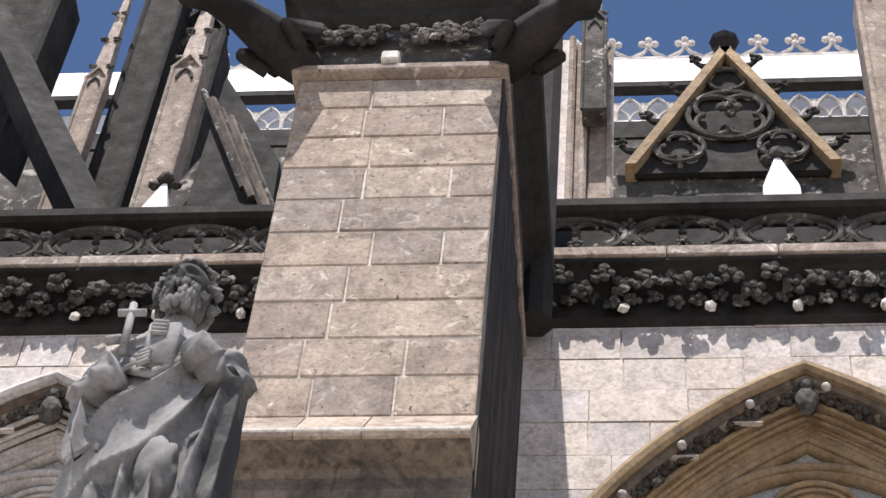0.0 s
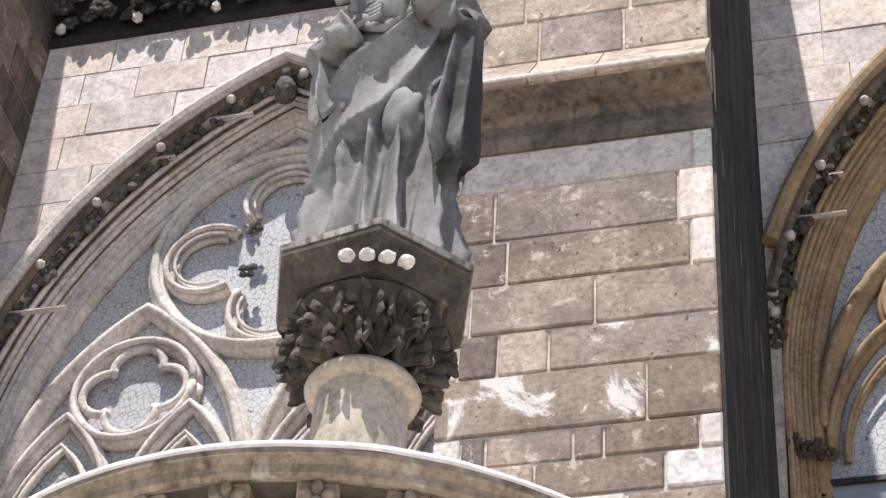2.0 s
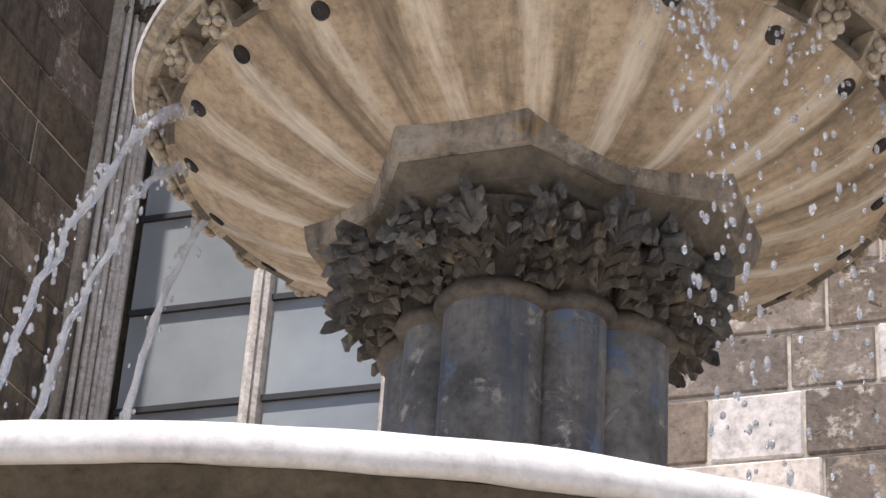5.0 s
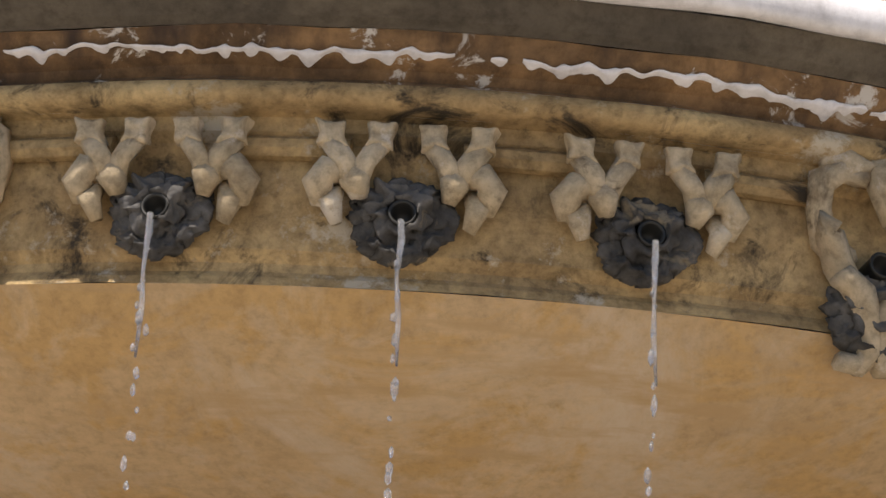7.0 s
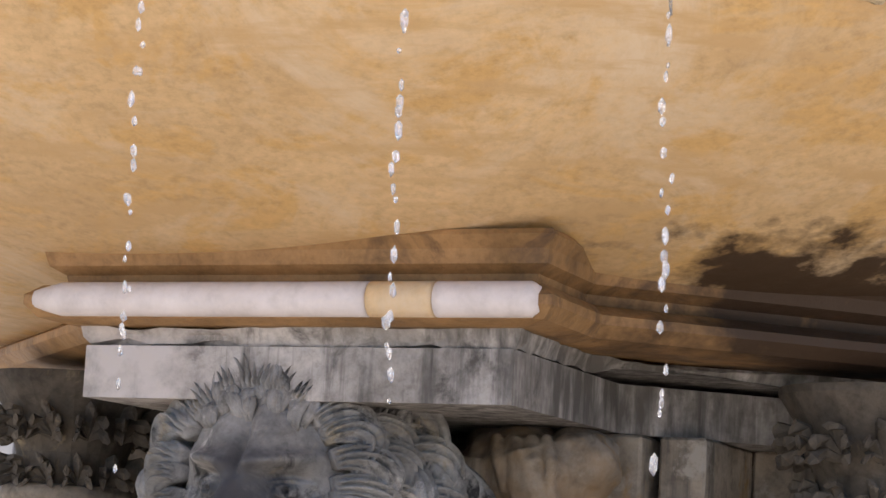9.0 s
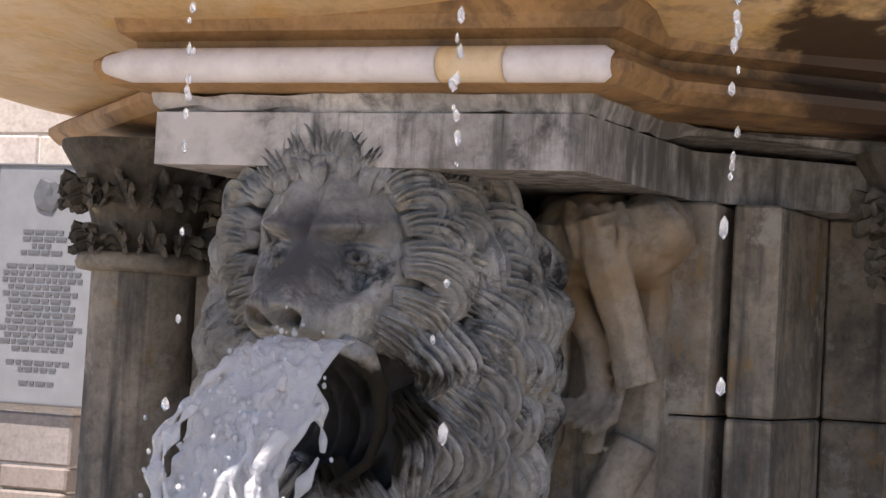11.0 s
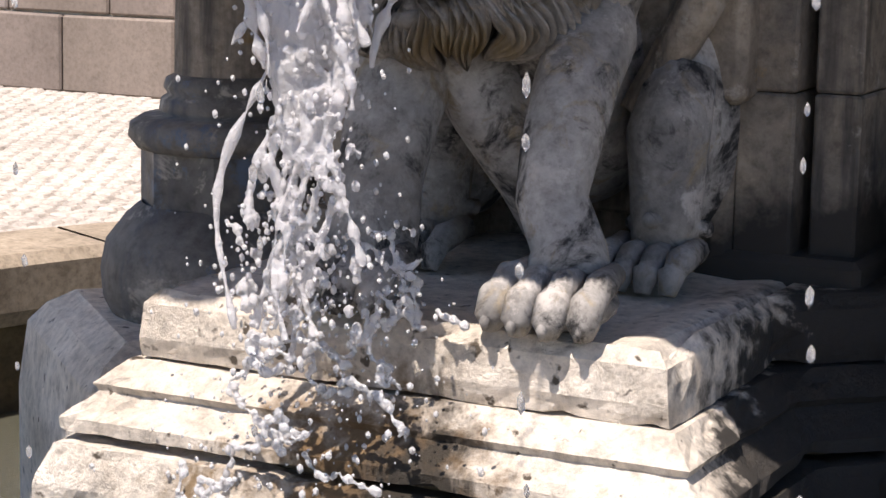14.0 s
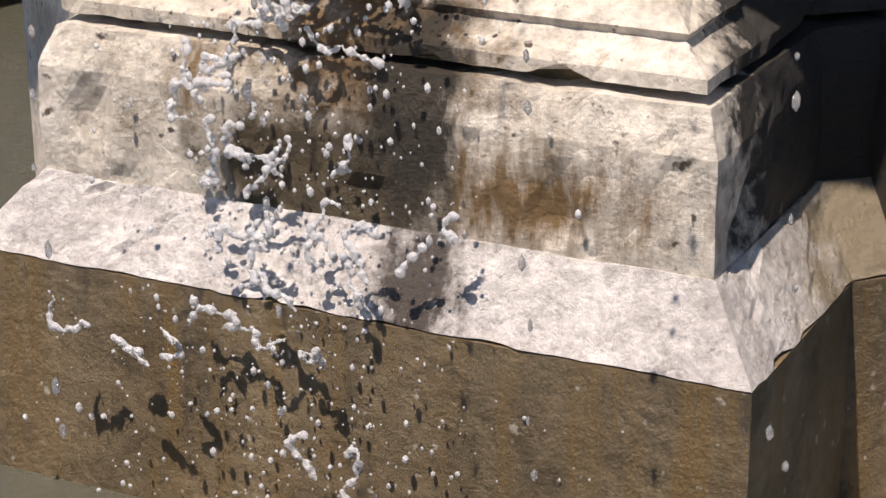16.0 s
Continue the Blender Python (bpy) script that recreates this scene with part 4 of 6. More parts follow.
        part("mullion_roll", tube([(cx + dx, y - 0.13, 4.5), (cx + dx, y - 0.13, 14.3)], 0.045, 6), TRACERY, m)
    zs = [4.5 + 1.0 * k + 0.26 for k in range(10)]
    lights = [(-2.72, -1.32), (-1.32, 0.0), (0.0, 1.32), (1.32, 2.72)]
    for a, b in lights:
        for z0, z1 in zip(zs, zs[1:]):
            part("pane", box(cx + a + 0.05, cx + b - 0.05, y + 0.045, y + 0.06, z0 + 0.02, z1 - 0.02), PANE, win)
            part("glazing_bar", box(cx + a + 0.05, cx + b - 0.05, y, y + 0.04, z1 - 0.028, z1 + 0.028), LEAD, win)
    # leaded glass of the arch head, one sheet behind the tracery
    bm = bmesh.new()
    outline = arc_points(cx, -0.46, y + 0.10, 20, 13.75)
    bm.faces.new([bm.verts.new(p) for p in outline])
    bmesh.ops.triangulate(bm, faces=bm.faces[:])
    part("leaded_light", bm, PANE_PALE, win, "pale leaded glass")
    for s in (-1, 1):
        cap = bmesh.new()
        for k in range(5):
            leaf_clump(cap, cx + s * (2.62 + 0.10 * k), WALL + 0.34 - 0.06 * k, 13.95 + 0.05 * (k % 2), 0.11, k + 40)
        part("shaft_capital", cap, FOLIAGE, win, "dark leaf capital")


window(ARCHES[0], TRACERY, "tall traceried church window with pale stone arch", -1)
window(ARCHES[1], WARM_TRACERY, "tall traceried church window with ochre stone arch", 1)

# spandrel stones round the hoods
for cx in ARCHES:
    x0, x1 = cx - BAY / 2 + 0.012, cx + BAY / 2
    z = 15.6
    while z < 20.8:
        h = min(0.52, 20.84 - z)
        cuts = course_cuts(x0, x1, 0.6, 1.25, rng.uniform(0.3, 1.0))
        for a, b in zip(cuts, cuts[1:]):
            xs = [a + 0.008 + (b - a - 0.016) * k / 6 for k in range(7)]
            low = [max(z + 0.008, hood(x - cx, 0.04)) for x in xs]
            if all(v > z + h - 0.03 for v in low):
                continue
            low = [min(v, z + h - 0.02) for v in low]
            t, y = z + h - 0.008, WALL - rng.uniform(0.012, 0.026)
            ring = [(x, l) for x, l in zip(xs, low)] + [(x, t) for x in reversed(xs)]
            part("stone_block", loft([[(x, y, v) for x, v in ring], [(x, WALL + 0.05, v) for x, v in ring]]), ASHLAR_PALE, cathedral)
        z += h

# cornice with leaf frieze, ledge and pierced balustrade over each bay
for n_bay, cx in enumerate(ARCHES):
    a, b = cx - BAY / 2 + 0.02, cx + BAY / 2 - 0.02
    part("frieze_bed", loft([[(a, WALL - p, z), (b, WALL - p, z), (b, WALL + 0.8, z), (a, WALL + 0.8, z)] for p, z in ((0.02, 20.84), (0.10, 20.9), (0.03, 21.0), (0.06, 21.30), (0.22, 21.48), (0.30, 21.55), (0.38, 21.58), (0.38, 21.636))]), SOOT_AND_SHADE, cathedral, "sooted cornice hollow")
    leaves, tips = bmesh.new(), bmesh.new()
    x = a + 0.15
    k = 0
    while x < b - 0.1:
        leaf_clump(leaves, x, WALL - 0.18 - 0.1 * (k % 2), 21.33 + 0.09 * math.sin(k * 2.4), 0.17, k + 100)
        leaf_clump(leaves, x + 0.1, WALL - 0.12, 21.10 + 0.05 * (k % 3), 0.12, k + 300)
        if k % 4 == 0:
            blob(x, WALL - 0.16, 21.0, 0.07, 0.06, 0.09, tips, 1, 0.4)
        x += 0.24
        k += 1
    tagged(part("leaf_frieze", leaves, SOOT, cathedral, "soot-black carved leaf frieze"), kind="stuff")
    tagged(part("leaf_tip", tips, LIME, cathedral, "rain-washed leaf tips"), kind="stuff")
    x = a
    while x < b - 0.3:
        w = min(rng.uniform(1.1, 1.7), b - x)
        part("ledge_stone", box(x + 0.006, x + w - 0.006, WALL - 0.42, WALL + 0.3, 21.64, 21.82, 0.02), ASHLAR, cathedral)
        x += w
    part("handrail", loft([[(a, WALL - 0.36 - p, z), (b, WALL - 0.36 - p, z), (b, WALL - 0.1 + p, z), (a, WALL - 0.1 + p, z)] for p, z in ((0, 22.58), (0.06, 22.63), (0.06, 22.76), (0.02, 22.81))]), SOOT_AND_SHADE, cathedral, "sooted handrail")
    part("bottom_rail", box(a, b, WALL - 0.34, WALL - 0.12, 21.82, 21.93, 0.02), SOOT, cathedral)
    # Added black sheet that fills the balustrade's gaps with dark.
    part("terrace_wall", box(a, b, WALL + 1.0, WALL + 1.2, 21.9, 24.6), SOOT_AND_SHADE, cathedral, "black backing added behind the balustrade")
    x = a + 0.55
    k = 0
    yb = WALL - 0.23
    while x < b - 0.4:
        bm = bmesh.new()
        tube([(x + 0.58 * math.cos(t), yb, 22.25 + 0.32 * math.sin(t)) for t in (2 * math.pi * i / 20 for i in range(21))], 0.055, 6, bm)
        foils(bm, x - 0.2, 22.25, 3, 0.13, 0.13, yb, 0.03, math.pi)
        foils(bm, x + 0.2, 22.25, 3, 0.13, 0.13, yb, 0.03, 0)
        leaf_clump(bm, x, yb, 22.06, 0.11, k + 500)
        leaf_clump(bm, x + 0.62, yb, 22.44, 0.1, k + 600)
        leaf_clump(bm, x + 0.62, yb, 22.06, 0.1, k + 700)
        part("balustrade_panel", bm, SOOT, cathedral, "pierced soot-black tracery panel")
        part("balustrade_back", box(x - 0.3, x + 0.3, yb + 0.05, yb + 0.08, 21.94, 22.05), SOOT_AND_SHADE, cathedral)
        x += 1.24
        k += 1

# head of the middle buttress
part("head_ledge", box(BUTT_L - 0.08, BUTT_R + 0.06, FRONT - 0.12, WALL, 20.32, 20.44, 0.02), ASHLAR, cathedral, "thin pale ledge")
part("head_frieze", box(BUTT_L - 0.02, BUTT_R + 0.02, FRONT + 0.02, WALL, 20.44, 21.45), SOOT, cathedral, "sooted frieze ground")
part("head_cornice", loft([[(BUTT_L - p, FRONT - p, z), (BUTT_R + p, FRONT - p, z), (BUTT_R + p, WALL, z), (BUTT_L - p, WALL, z)] for p, z in ((0.02, 21.3), (0.12, 21.4), (0.12, 21.5), (0.3, 21.62), (0.32, 21.78))]), SOOT_AND_SHADE, cathedral, "black crusted cornice")
for k in range(2):
    for j in range(7):
        bm = bmesh.new()
        leaf_clump(bm, BUTT_L + 0.42 + k * 1.0 + (j - 3) * 0.11, FRONT - 0.06, 21.02 + 0.08 * math.cos(j * 2.1), 0.15, 900 + k * 9 + j)
        part("frieze_leaf", bm, SOOT, cathedral)
part("frieze_corbel", box(-0.78, -0.6, FRONT - 0.16, FRONT + 0.1, 20.46, 20.62, 0.02), LIME, cathedral)
part("upper_stage", box(BUTT_L + 0.5, BUTT_R - 0.4, FRONT + 0.6, WALL, 21.78, 30), ASHLAR, cathedral, "upper buttress stage")
for k in range(4):
    part("upper_shaft", tube([(BUTT_L + 0.45 + k * 0.38, FRONT + 0.5, 21.8), (BUTT_L + 0.45 + k * 0.38, FRONT + 0.5, 30)], 0.07, 6), ASHLAR_PALE, cathedral)

# two gargoyles at the corners of the head
for s, x0, tip in ((-1, BUTT_L + 0.05, (-2.6, 4.9, 20.0)), (1, BUTT_R - 0.02, (1.38, 5.1, 19.85))):
    root = Vector((x0, FRONT + 0.1, 20.62))
    d = Vector(tip) - root
    at = [root + d * t + Vector((0, 0, 0.18 * math.sin(t * math.pi))) for t in (0, 0.15, 0.35, 0.55, 0.75, 0.9, 1.0)]
    bm = tube(at, [0.2, 0.25, 0.24, 0.19, 0.15, 0.2, 0.12], 10)
    side = Vector((d.y, -d.x, 0)).normalized()
    for q in (-1, 1):
        tube([at[1] + side * q * 0.2, at[1] + side * q * 0.3 + Vector((0, -0.05, 0.1)), at[2] + side * q * 0.3 + Vector((0, 0, -0.12)), at[1] + side * q * 0.24 + d * 0.03 + Vector((0, -0.05, -0.22))], [0.13, 0.12, 0.09, 0.07], 8, bm)
    blob(*(at[5] + Vector((0, 0, 0.08))), 0.16, 0.18, 0.15, bm, 2, 0.35, 4)
    solid("gargoyle", bm, SOOT_AND_SHADE, "black weathered stone gargoyle leaning from the buttress", "gargoyle", "gargoyles on the buttress head", smooth=True)

# clerestory behind: wall, gable, arcade, roof with cresting
GY = 19.7
part("clerestory_wall", box(-14, 12, GY + 0.3, GY + 1.2, 21, 39.5), SOOT, cathedral, "sooted clerestory wall")
gable = bmesh.new()
GX, GB, GT = 3.55, 38.0, 42.35
for s in (-1, 1):
    p0, p1 = Vector((GX + s * 2.05, GY - 0.15, GB)), Vector((GX, GY - 0.15, GT))
    loft([[tuple(p + Vector((w * s, y, 0))) for w, y in ((-0.13, 0), (0.09, 0), (0.09, 0.5), (-0.13, 0.5))] for p in (p0, p1)], gable)
part("gable_frame", gable, WARM_TRACERY, cathedral, "steep gable with lit ochre edges")
infill = bmesh.new()
loft([[(GX - 1.95, y, GB), (GX + 1.95, y, GB), (GX, y, GT - 0.3)] for y in (GY + 0.1, GY + 0.25)], infill)
part("gable_panel", infill, SOOT_AND_SHADE, cathedral, "dark gable panel")
trac = bmesh.new()
tube(ring_pts(GX, 39.9, 0.86, GY), 0.07, 6, trac)
foils(trac, GX, 39.9, 4, 0.42, 0.4, GY, 0.06, math.pi / 4)
for s in (-1, 1):
    tube(ring_pts(GX + s * 1.05, 38.75, 0.5, GY), 0.06, 6, trac)
    foils(trac, GX + s * 1.05, 38.75, 3, 0.22, 0.22, GY, 0.045, math.pi / 2)
tube(ring_pts(GX, 41.25, 0.4, GY), 0.05, 6, trac)
leaf_clump(trac, GX, GY - 0.1, 39.9, 0.3, 3)
part("gable_tracery", trac, SOOT, cathedral, "weathered blind tracery")
for s in (-1, 1):
    for k in range(4):
        t = 0.14 + 0.24 * k
        bm = bmesh.new()
        px, pz = GX + s * 2.2 * (1 - t), GB + (GT - GB) * t
        tube([(px, GY, pz), (px + s * 0.2, GY, pz + 0.05), (px + s * 0.34, GY, pz + 0.22)], [0.09, 0.07, 0.05], 6, bm)
        leaf_clump(bm, px + s * 0.34, GY, pz + 0.26, 0.17, k + 1200)
        part("crocket", bm, SOOT_AND_SHADE, cathedral)
part("finial", lathe([(0.14, 42.2), (0.15, 42.45), (0.28, 42.6), (0.33, 42.74), (0.24, 42.84), (0.05, 42.88)], 8, GX, GY), SOOT_AND_SHADE, cathedral, "black leaf finial")
roof = bmesh.new()
loft([[(-16, GY + 0.9, z0), (14, GY + 0.9, z0), (14, GY + 1.7, z1), (-16, GY + 1.7, z1)] for z0, z1 in ((42.30, 44.80), (42.40, 44.90))], roof)
part("roof", roof, ROOF, cathedral, "sunlit pale metal roof")
part("eaves_bar", box(-16, 14, GY + 0.6, GY + 0.85, 42.02, 42.2), SOOT_AND_SHADE, cathedral)
part("lower_roof", box(-16, 14, GY + 0.95, GY + 1.1, 40.0, 41.9), ROOF, cathedral, "pale roof seen behind the arcade")
part("arcade_sill", box(-16, 14, GY + 0.3, GY + 0.8, 39.6, 40.2), SOOT_AND_SHADE, cathedral)
x = -9.0
while x < 9.5:
    if abs(x - GX) > 0.6 and not -1.2 < x < 0.4:
        bm = bmesh.new()
        tube([(x, GY + 0.7, 40.2), (x, GY + 0.7, 41.4)], 0.05, 6, bm)
        tube(pointed(x + 0.3, 40.95, 0.3, 0.7, GY + 0.7, 6), 0.045, 5, bm)
        tube(pointed(x, 40.85, 0.3, 0.4, GY + 0.72, 5), 0.035, 5, bm)
        part("arcade_arch", bm, TRACERY, cathedral)
    x += 0.6
x = -9.0
while x < 9.5:
    bm = bmesh.new()
    yc, zc = GY + 1.7, 44.86
    box(x - 0.42, x + 0.42, yc - 0.03, yc + 0.03, zc - 0.02, zc + 0.08, 0, bm)
    tube([(x - 0.4, yc, zc + 0.05), (x - 0.12, yc, zc + 0.28), (x, yc, zc + 0.5), (x + 0.12, yc, zc + 0.28), (x + 0.4, yc, zc + 0.05)], 0.05, 5, bm)
    for dx, dz in ((0, 0.82), (-0.15, 0.66), (0.15, 0.66), (0, 0.55)):
        blob(x + dx, yc, zc + dz, 0.1, 0.08, 0.12, bm, 1)
    part("roof_crest", bm, TRACERY, cathedral, "pale trefoil roof cresting")
    x += 0.84


def pinnacle(x, y, z0, z1, w, mat, label, spire=3.0):
    """Square shaft with corner rolls, gablets and a crocketed spire."""
    pin = thing("pinnacle", label, "pinnacle", "pinnacles above the chapels", at=(0, 0, 0))
    part("shaft", box(x - w, x + w, y - w, y + w, z0, z1, 0.04), mat, pin)
    for sx in (-1, 1):
        part("corner_roll", tube([(x + sx * w, y - w, z0), (x + sx * w, y - w, z1)], w * 0.16, 6), mat, pin)
    part("niche", tube(pointed(x, z1 - 1.6 * w, 0.55 * w, 1.2 * w, y - w - 0.02), w * 0.12, 6), SOOT, pin, "blind gothic niche")
    g = bmesh.new()
    for s in (-1, 1):
        loft([[(p[0], q, p[1]) for p in ((x + s * 1.2 * w, z1 - 0.2 * w), (x + s * 0.95 * w, z1 - 0.2 * w), (x, z1 + 1.5 * w), (x, z1 + 1.9 * w))] for q in (y - w * 1.15, y - w * 0.7)], g)
    part("gablet", g, mat, pin)
    part("spire", loft([[(x - 0.8 * w * k, y - 0.8 * w * k, z), (x + 0.8 * w * k, y - 0.8 * w * k, z), (x + 0.8 * w * k, y + 0.8 * w * k, z), (x - 0.8 * w * k, y + 0.8 * w * k, z)] for k, z in ((1, z1), (0.12, z1 + spire))]), mat, pin)
    for k in range(4):
        bm = bmesh.new()
        for s in (-1, 1):
            leaf_clump(bm, x + s * 0.85 * w * (1 - k * 0.22), y - 0.6 * w, z1 + spire * (0.1 + 0.22 * k), 0.2 * w + 0.05, k + 1500)
        part("crocket_pair", bm, SOOT, pin)
    return pin


pinnacle(-5.73, 13.82, 21.8, 32.45, 0.235, ASHLAR, "lit sandstone pinnacle with crocketed gablet", 4)
pinnacle(-7.34, 14.0, 21.8, 32.6, 0.175, ASHLAR, "half-sooted pinnacle with worn gablet", 4)
pinnacle(-6.85, 14.75, 21.8, 37, 0.32, SOOT_AND_SHADE, "black-crusted tall pier of the choir", 5)
pinnacle(-8.7, 13.6, 21.8, 35, 0.55, SOOT_AND_SHADE, "black-crusted pier beside the flying buttress", 4)
pinnacle(6.75, 18.6, 21.8, 42.5, 0.5, ASHLAR, "sandstone pinnacle beside the gable", 4)
pinnacle(-6.25, 15.4, 21.8, 36, 0.45, SOOT_AND_SHADE, "black-crusted pier behind the lit pinnacle", 4)
for k, (x, w, m) in enumerate(((0.0, 0.26, ASHLAR_PALE), (0.42, 0.12, ASHLAR_PALE), (0.66, 0.10, ASHLAR), (1.02, 0.2, ASHLAR))):
    part("choir_pier", box(x - w, x + w, 15.6 + 0.1 * k, 16.8, 21.8, 36.5, 0.05), m, cathedral, "pale clustered choir pier")
    part("pier_roll", tube([(x + w, 15.6 + 0.1 * k, 21.8), (x + w, 15.6 + 0.1 * k, 36.5)], 0.07, 6), ASHLAR, cathedral)
pinnacle(0.95, 15.5, 33.5, 36.5, 0.2, SOOT, "dark gablet on the choir pier", 3)
# flying buttresses on the left
for y0, col in ((12.6, SOOT_AND_SHADE), (12.0, SOOT)):
    bm = bmesh.new()
    pts = [(-10.6, y0, 36.0), (-9.1, y0, 32.9), (-8.05, y0, 30.7), (-7.2, y0, 28.9), (-6.3, y0, 27.05), (-5.4, y0, 25.2)] if col is SOOT_AND_SHADE else [(-9.5, y0, 28.6), (-8.2, y0, 27.6), (-7.2, y0, 26.4), (-6.6, y0, 24.6), (-6.4, y0, 22.5)]
    tube(pts, 0.36 if col is SOOT_AND_SHADE else 0.3, 4, bm)
    part("flying_buttress", bm, col, cathedral, "dark sloping flying buttress")
part("chapel_arch", tube(pointed(-4.2, 24.0, 1.0, 4.6, 12.6, 10), 0.28, 8), SOOT, cathedral, "dark moulded arch")
part("chapel_arch", tube(pointed(-4.2, 24.0, 0.6, 3.9, 12.4, 10), 0.16, 8), SHADE_STONE, cathedral)
part("chapel_gable", loft([[(-4.65, y, 22), (-3.2, y, 22), (-3.35, y, 27.3), (-4.45, y, 29.6)] for y in (12.0, 12.5)]), SOOT_AND_SHADE, cathedral, "black-crusted chapel gable")
for k in range(5):
    arc = [(-4.72 + 0.17 * k + 1.15 * (1 - math.cos(a)), 11.93, 26.0 - 0.25 * k + 3.1 * math.cos(a)) for a in (0.1 + 1.3 * i / 10 for i in range(11))]
    part("chapel_arch_roll", tube(arc, 0.05 + 0.02 * (k % 2), 6), SHADE_STONE if k % 2 else SOOT, cathedral, "sooted arch moulding")
part("left_mass", box(-14, -7.7, 11.0, 12.5, 21.8, 27.0), SHADE_STONE, cathedral)
for x, z, w in ((-4.60, 24.67, 0.21), (3.58, 24.97, 0.235)):
    sp = thing("small_spire", "white rain-washed little spire behind the balustrade", "spire", "little spires")
    part("spire_shaft", box(x - w * 0.8, x + w * 0.8, 11.2 - w * 0.8, 11.2 + w * 0.8, 21.9, z - 0.302), SOOT, sp, "sooted little shaft")
    part("spire", loft([[(x + w * k * c, 11.2 + w * k * s, zz) for c, s in ((-1, -1), (1, -1), (1, 1), (-1, 1))] for k, zz in ((1.05, z - 0.3), (1, z), (0.15, z + 0.92))]), LIMED, sp, "pale stone spire")
    bm = blob(x, 11.2, z + 1.03, 0.12, 0.12, 0.11, None, 2, 0.3)
    for s in (-1, 1):
        blob(x + s * 0.15, 11.2, z + 0.93, 0.09, 0.08, 0.07, bm, 1, 0.4)
    part("finial", bm, SOOT, sp, "sooted leaf finial")
part("low_roof", blob(-3.9, 11.3, 24.1, 0.35, 0.3, 0.7, None, 2, 0.2), ASHLAR_PALE, cathedral)

# ---- fountain details ----
rot_z = lambda a: Matrix.Rotation(a, 4, "Z")

# rosettes and drain holes of the upper bowl
bm = box(-0.056, 0.056, -0.012, 0.05, -0.052, 0.052, 0.006)
for k in range(6):
    a = k * math.pi / 3 + math.pi / 6
    own = Matrix.Rotation(-a, 3, "Y")
    blob(0.034 * math.cos(a), -0.024, 0.034 * math.sin(a), 0.023, 0.016, 0.0155, bm, 3, 0.15, 3, own)
blob(0, -0.036, 0, 0.014, 0.014, 0.014, bm, 2)
rosette_mesh = mesh_of(bm, "rosette", BOWL_STONE, False)
for k in range(30):
    a = radians(13.56 + 12.0 * k)
    m = rot_z(a) @ Matrix.Translation((0, -1.112, 5.046)) @ Matrix.Rotation(radians(30), 4, "X")
    share("rosette", rosette_mesh, bowl_up, m)
# A slightly raised near-black disc stands for the dark inside each hole.
bm = lathe([(0.029, -0.01), (0.028, 0.003), (0.022, 0.005), (0.019, 0.002), (0.001, 0.002)], 16, wobble=0.022)
hole_mesh = mesh_of(bm, "drain_hole", SOOT_AND_SHADE)
for k in range(20):
    a = radians(1.4 + 18.0 * k)
    m = rot_z(a) @ Matrix.Translation((0, -1.03, 4.972)) @ Matrix.Rotation(radians(180 - 36), 4, "X")
    share("drain_hole", hole_mesh, bowl_up, m, "black disc standing for the dark of a drain hole")

# leaves on the capitals of the shaft cluster
def leaf(bm, at, out, size, droop, seed):
    """A lobed leaf that stands out from a bell and curls over."""
    r = random.Random(seed)
    o = Vector(out).normalized()
    s = Vector((-o.y, o.x, 0))
    base = Vector(at)
    for q, ln, wd in ((0, 1.0, 0.34), (-1, 0.72, 0.28), (1, 0.72, 0.28), (-2, 0.45, 0.24), (2, 0.45, 0.24)):
        d = (Vector((0, 0, 1)) * math.cos(q * 0.55) + s * math.sin(q * 0.55)).normalized()
        p1 = base + d * size * ln * 0.6 + o * size * 0.25
        p2 = base + d * size * ln * 0.95 + o * size * (0.55 + r.uniform(-0.1, 0.15)) - Vector((0, 0, droop * size))
        tube([base, p1, (p1 + p2) / 2 + o * size * 0.12, p2], [size * 0.1, size * wd * 0.55, size * wd * 0.6, size * 0.05], 5, bm, 0.45)


for k in range(8):
    a = k * math.pi / 4
    for j in range(9):
        b = a + (j - 4) * 0.42
        for tier, (z, rr, sz) in enumerate(((4.43, 0.13, 0.14), (4.49, 0.17, 0.16), (4.53, 0.23, 0.17))):
            if (j + tier) % 2 and tier != 1:
                continue
            x, y = 0.27 * math.sin(a) + rr * math.sin(b), -0.27 * math.cos(a) - rr * math.cos(b)
            if math.hypot(x, y) < 0.27:
                continue
            bm = bmesh.new()
            leaf(bm, (x, y, z), (math.sin(b), -math.cos(b), 0), sz, 0.35, k * 31 + j * 3 + tier)
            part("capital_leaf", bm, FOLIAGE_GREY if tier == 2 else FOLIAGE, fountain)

# leaves of the statue's console
for j in range(26):
    b = j * 2 * math.pi / 13 + (0.24 if j >= 13 else 0)
    bm = bmesh.new()
    z, rr = (6.37, 0.165) if j < 13 else (6.47, 0.2)
    leaf(bm, (-0.015 + rr * math.sin(b), -rr * math.cos(b), z), (math.sin(b), -math.cos(b), 0), 0.17, 0.3, j + 400)
    part("console_leaf", bm, FOLIAGE, fountain)
for j in range(4):
    b = 0.326 + (j - 1.5) * 0.20
    part("console_bud", blob(-0.015 + 0.345 * math.sin(b), -0.345 * math.cos(b), 6.66, 0.030, 0.026, 0.024, None, 2, 0.3), LIME, fountain, "rain-washed pale leaf tip")

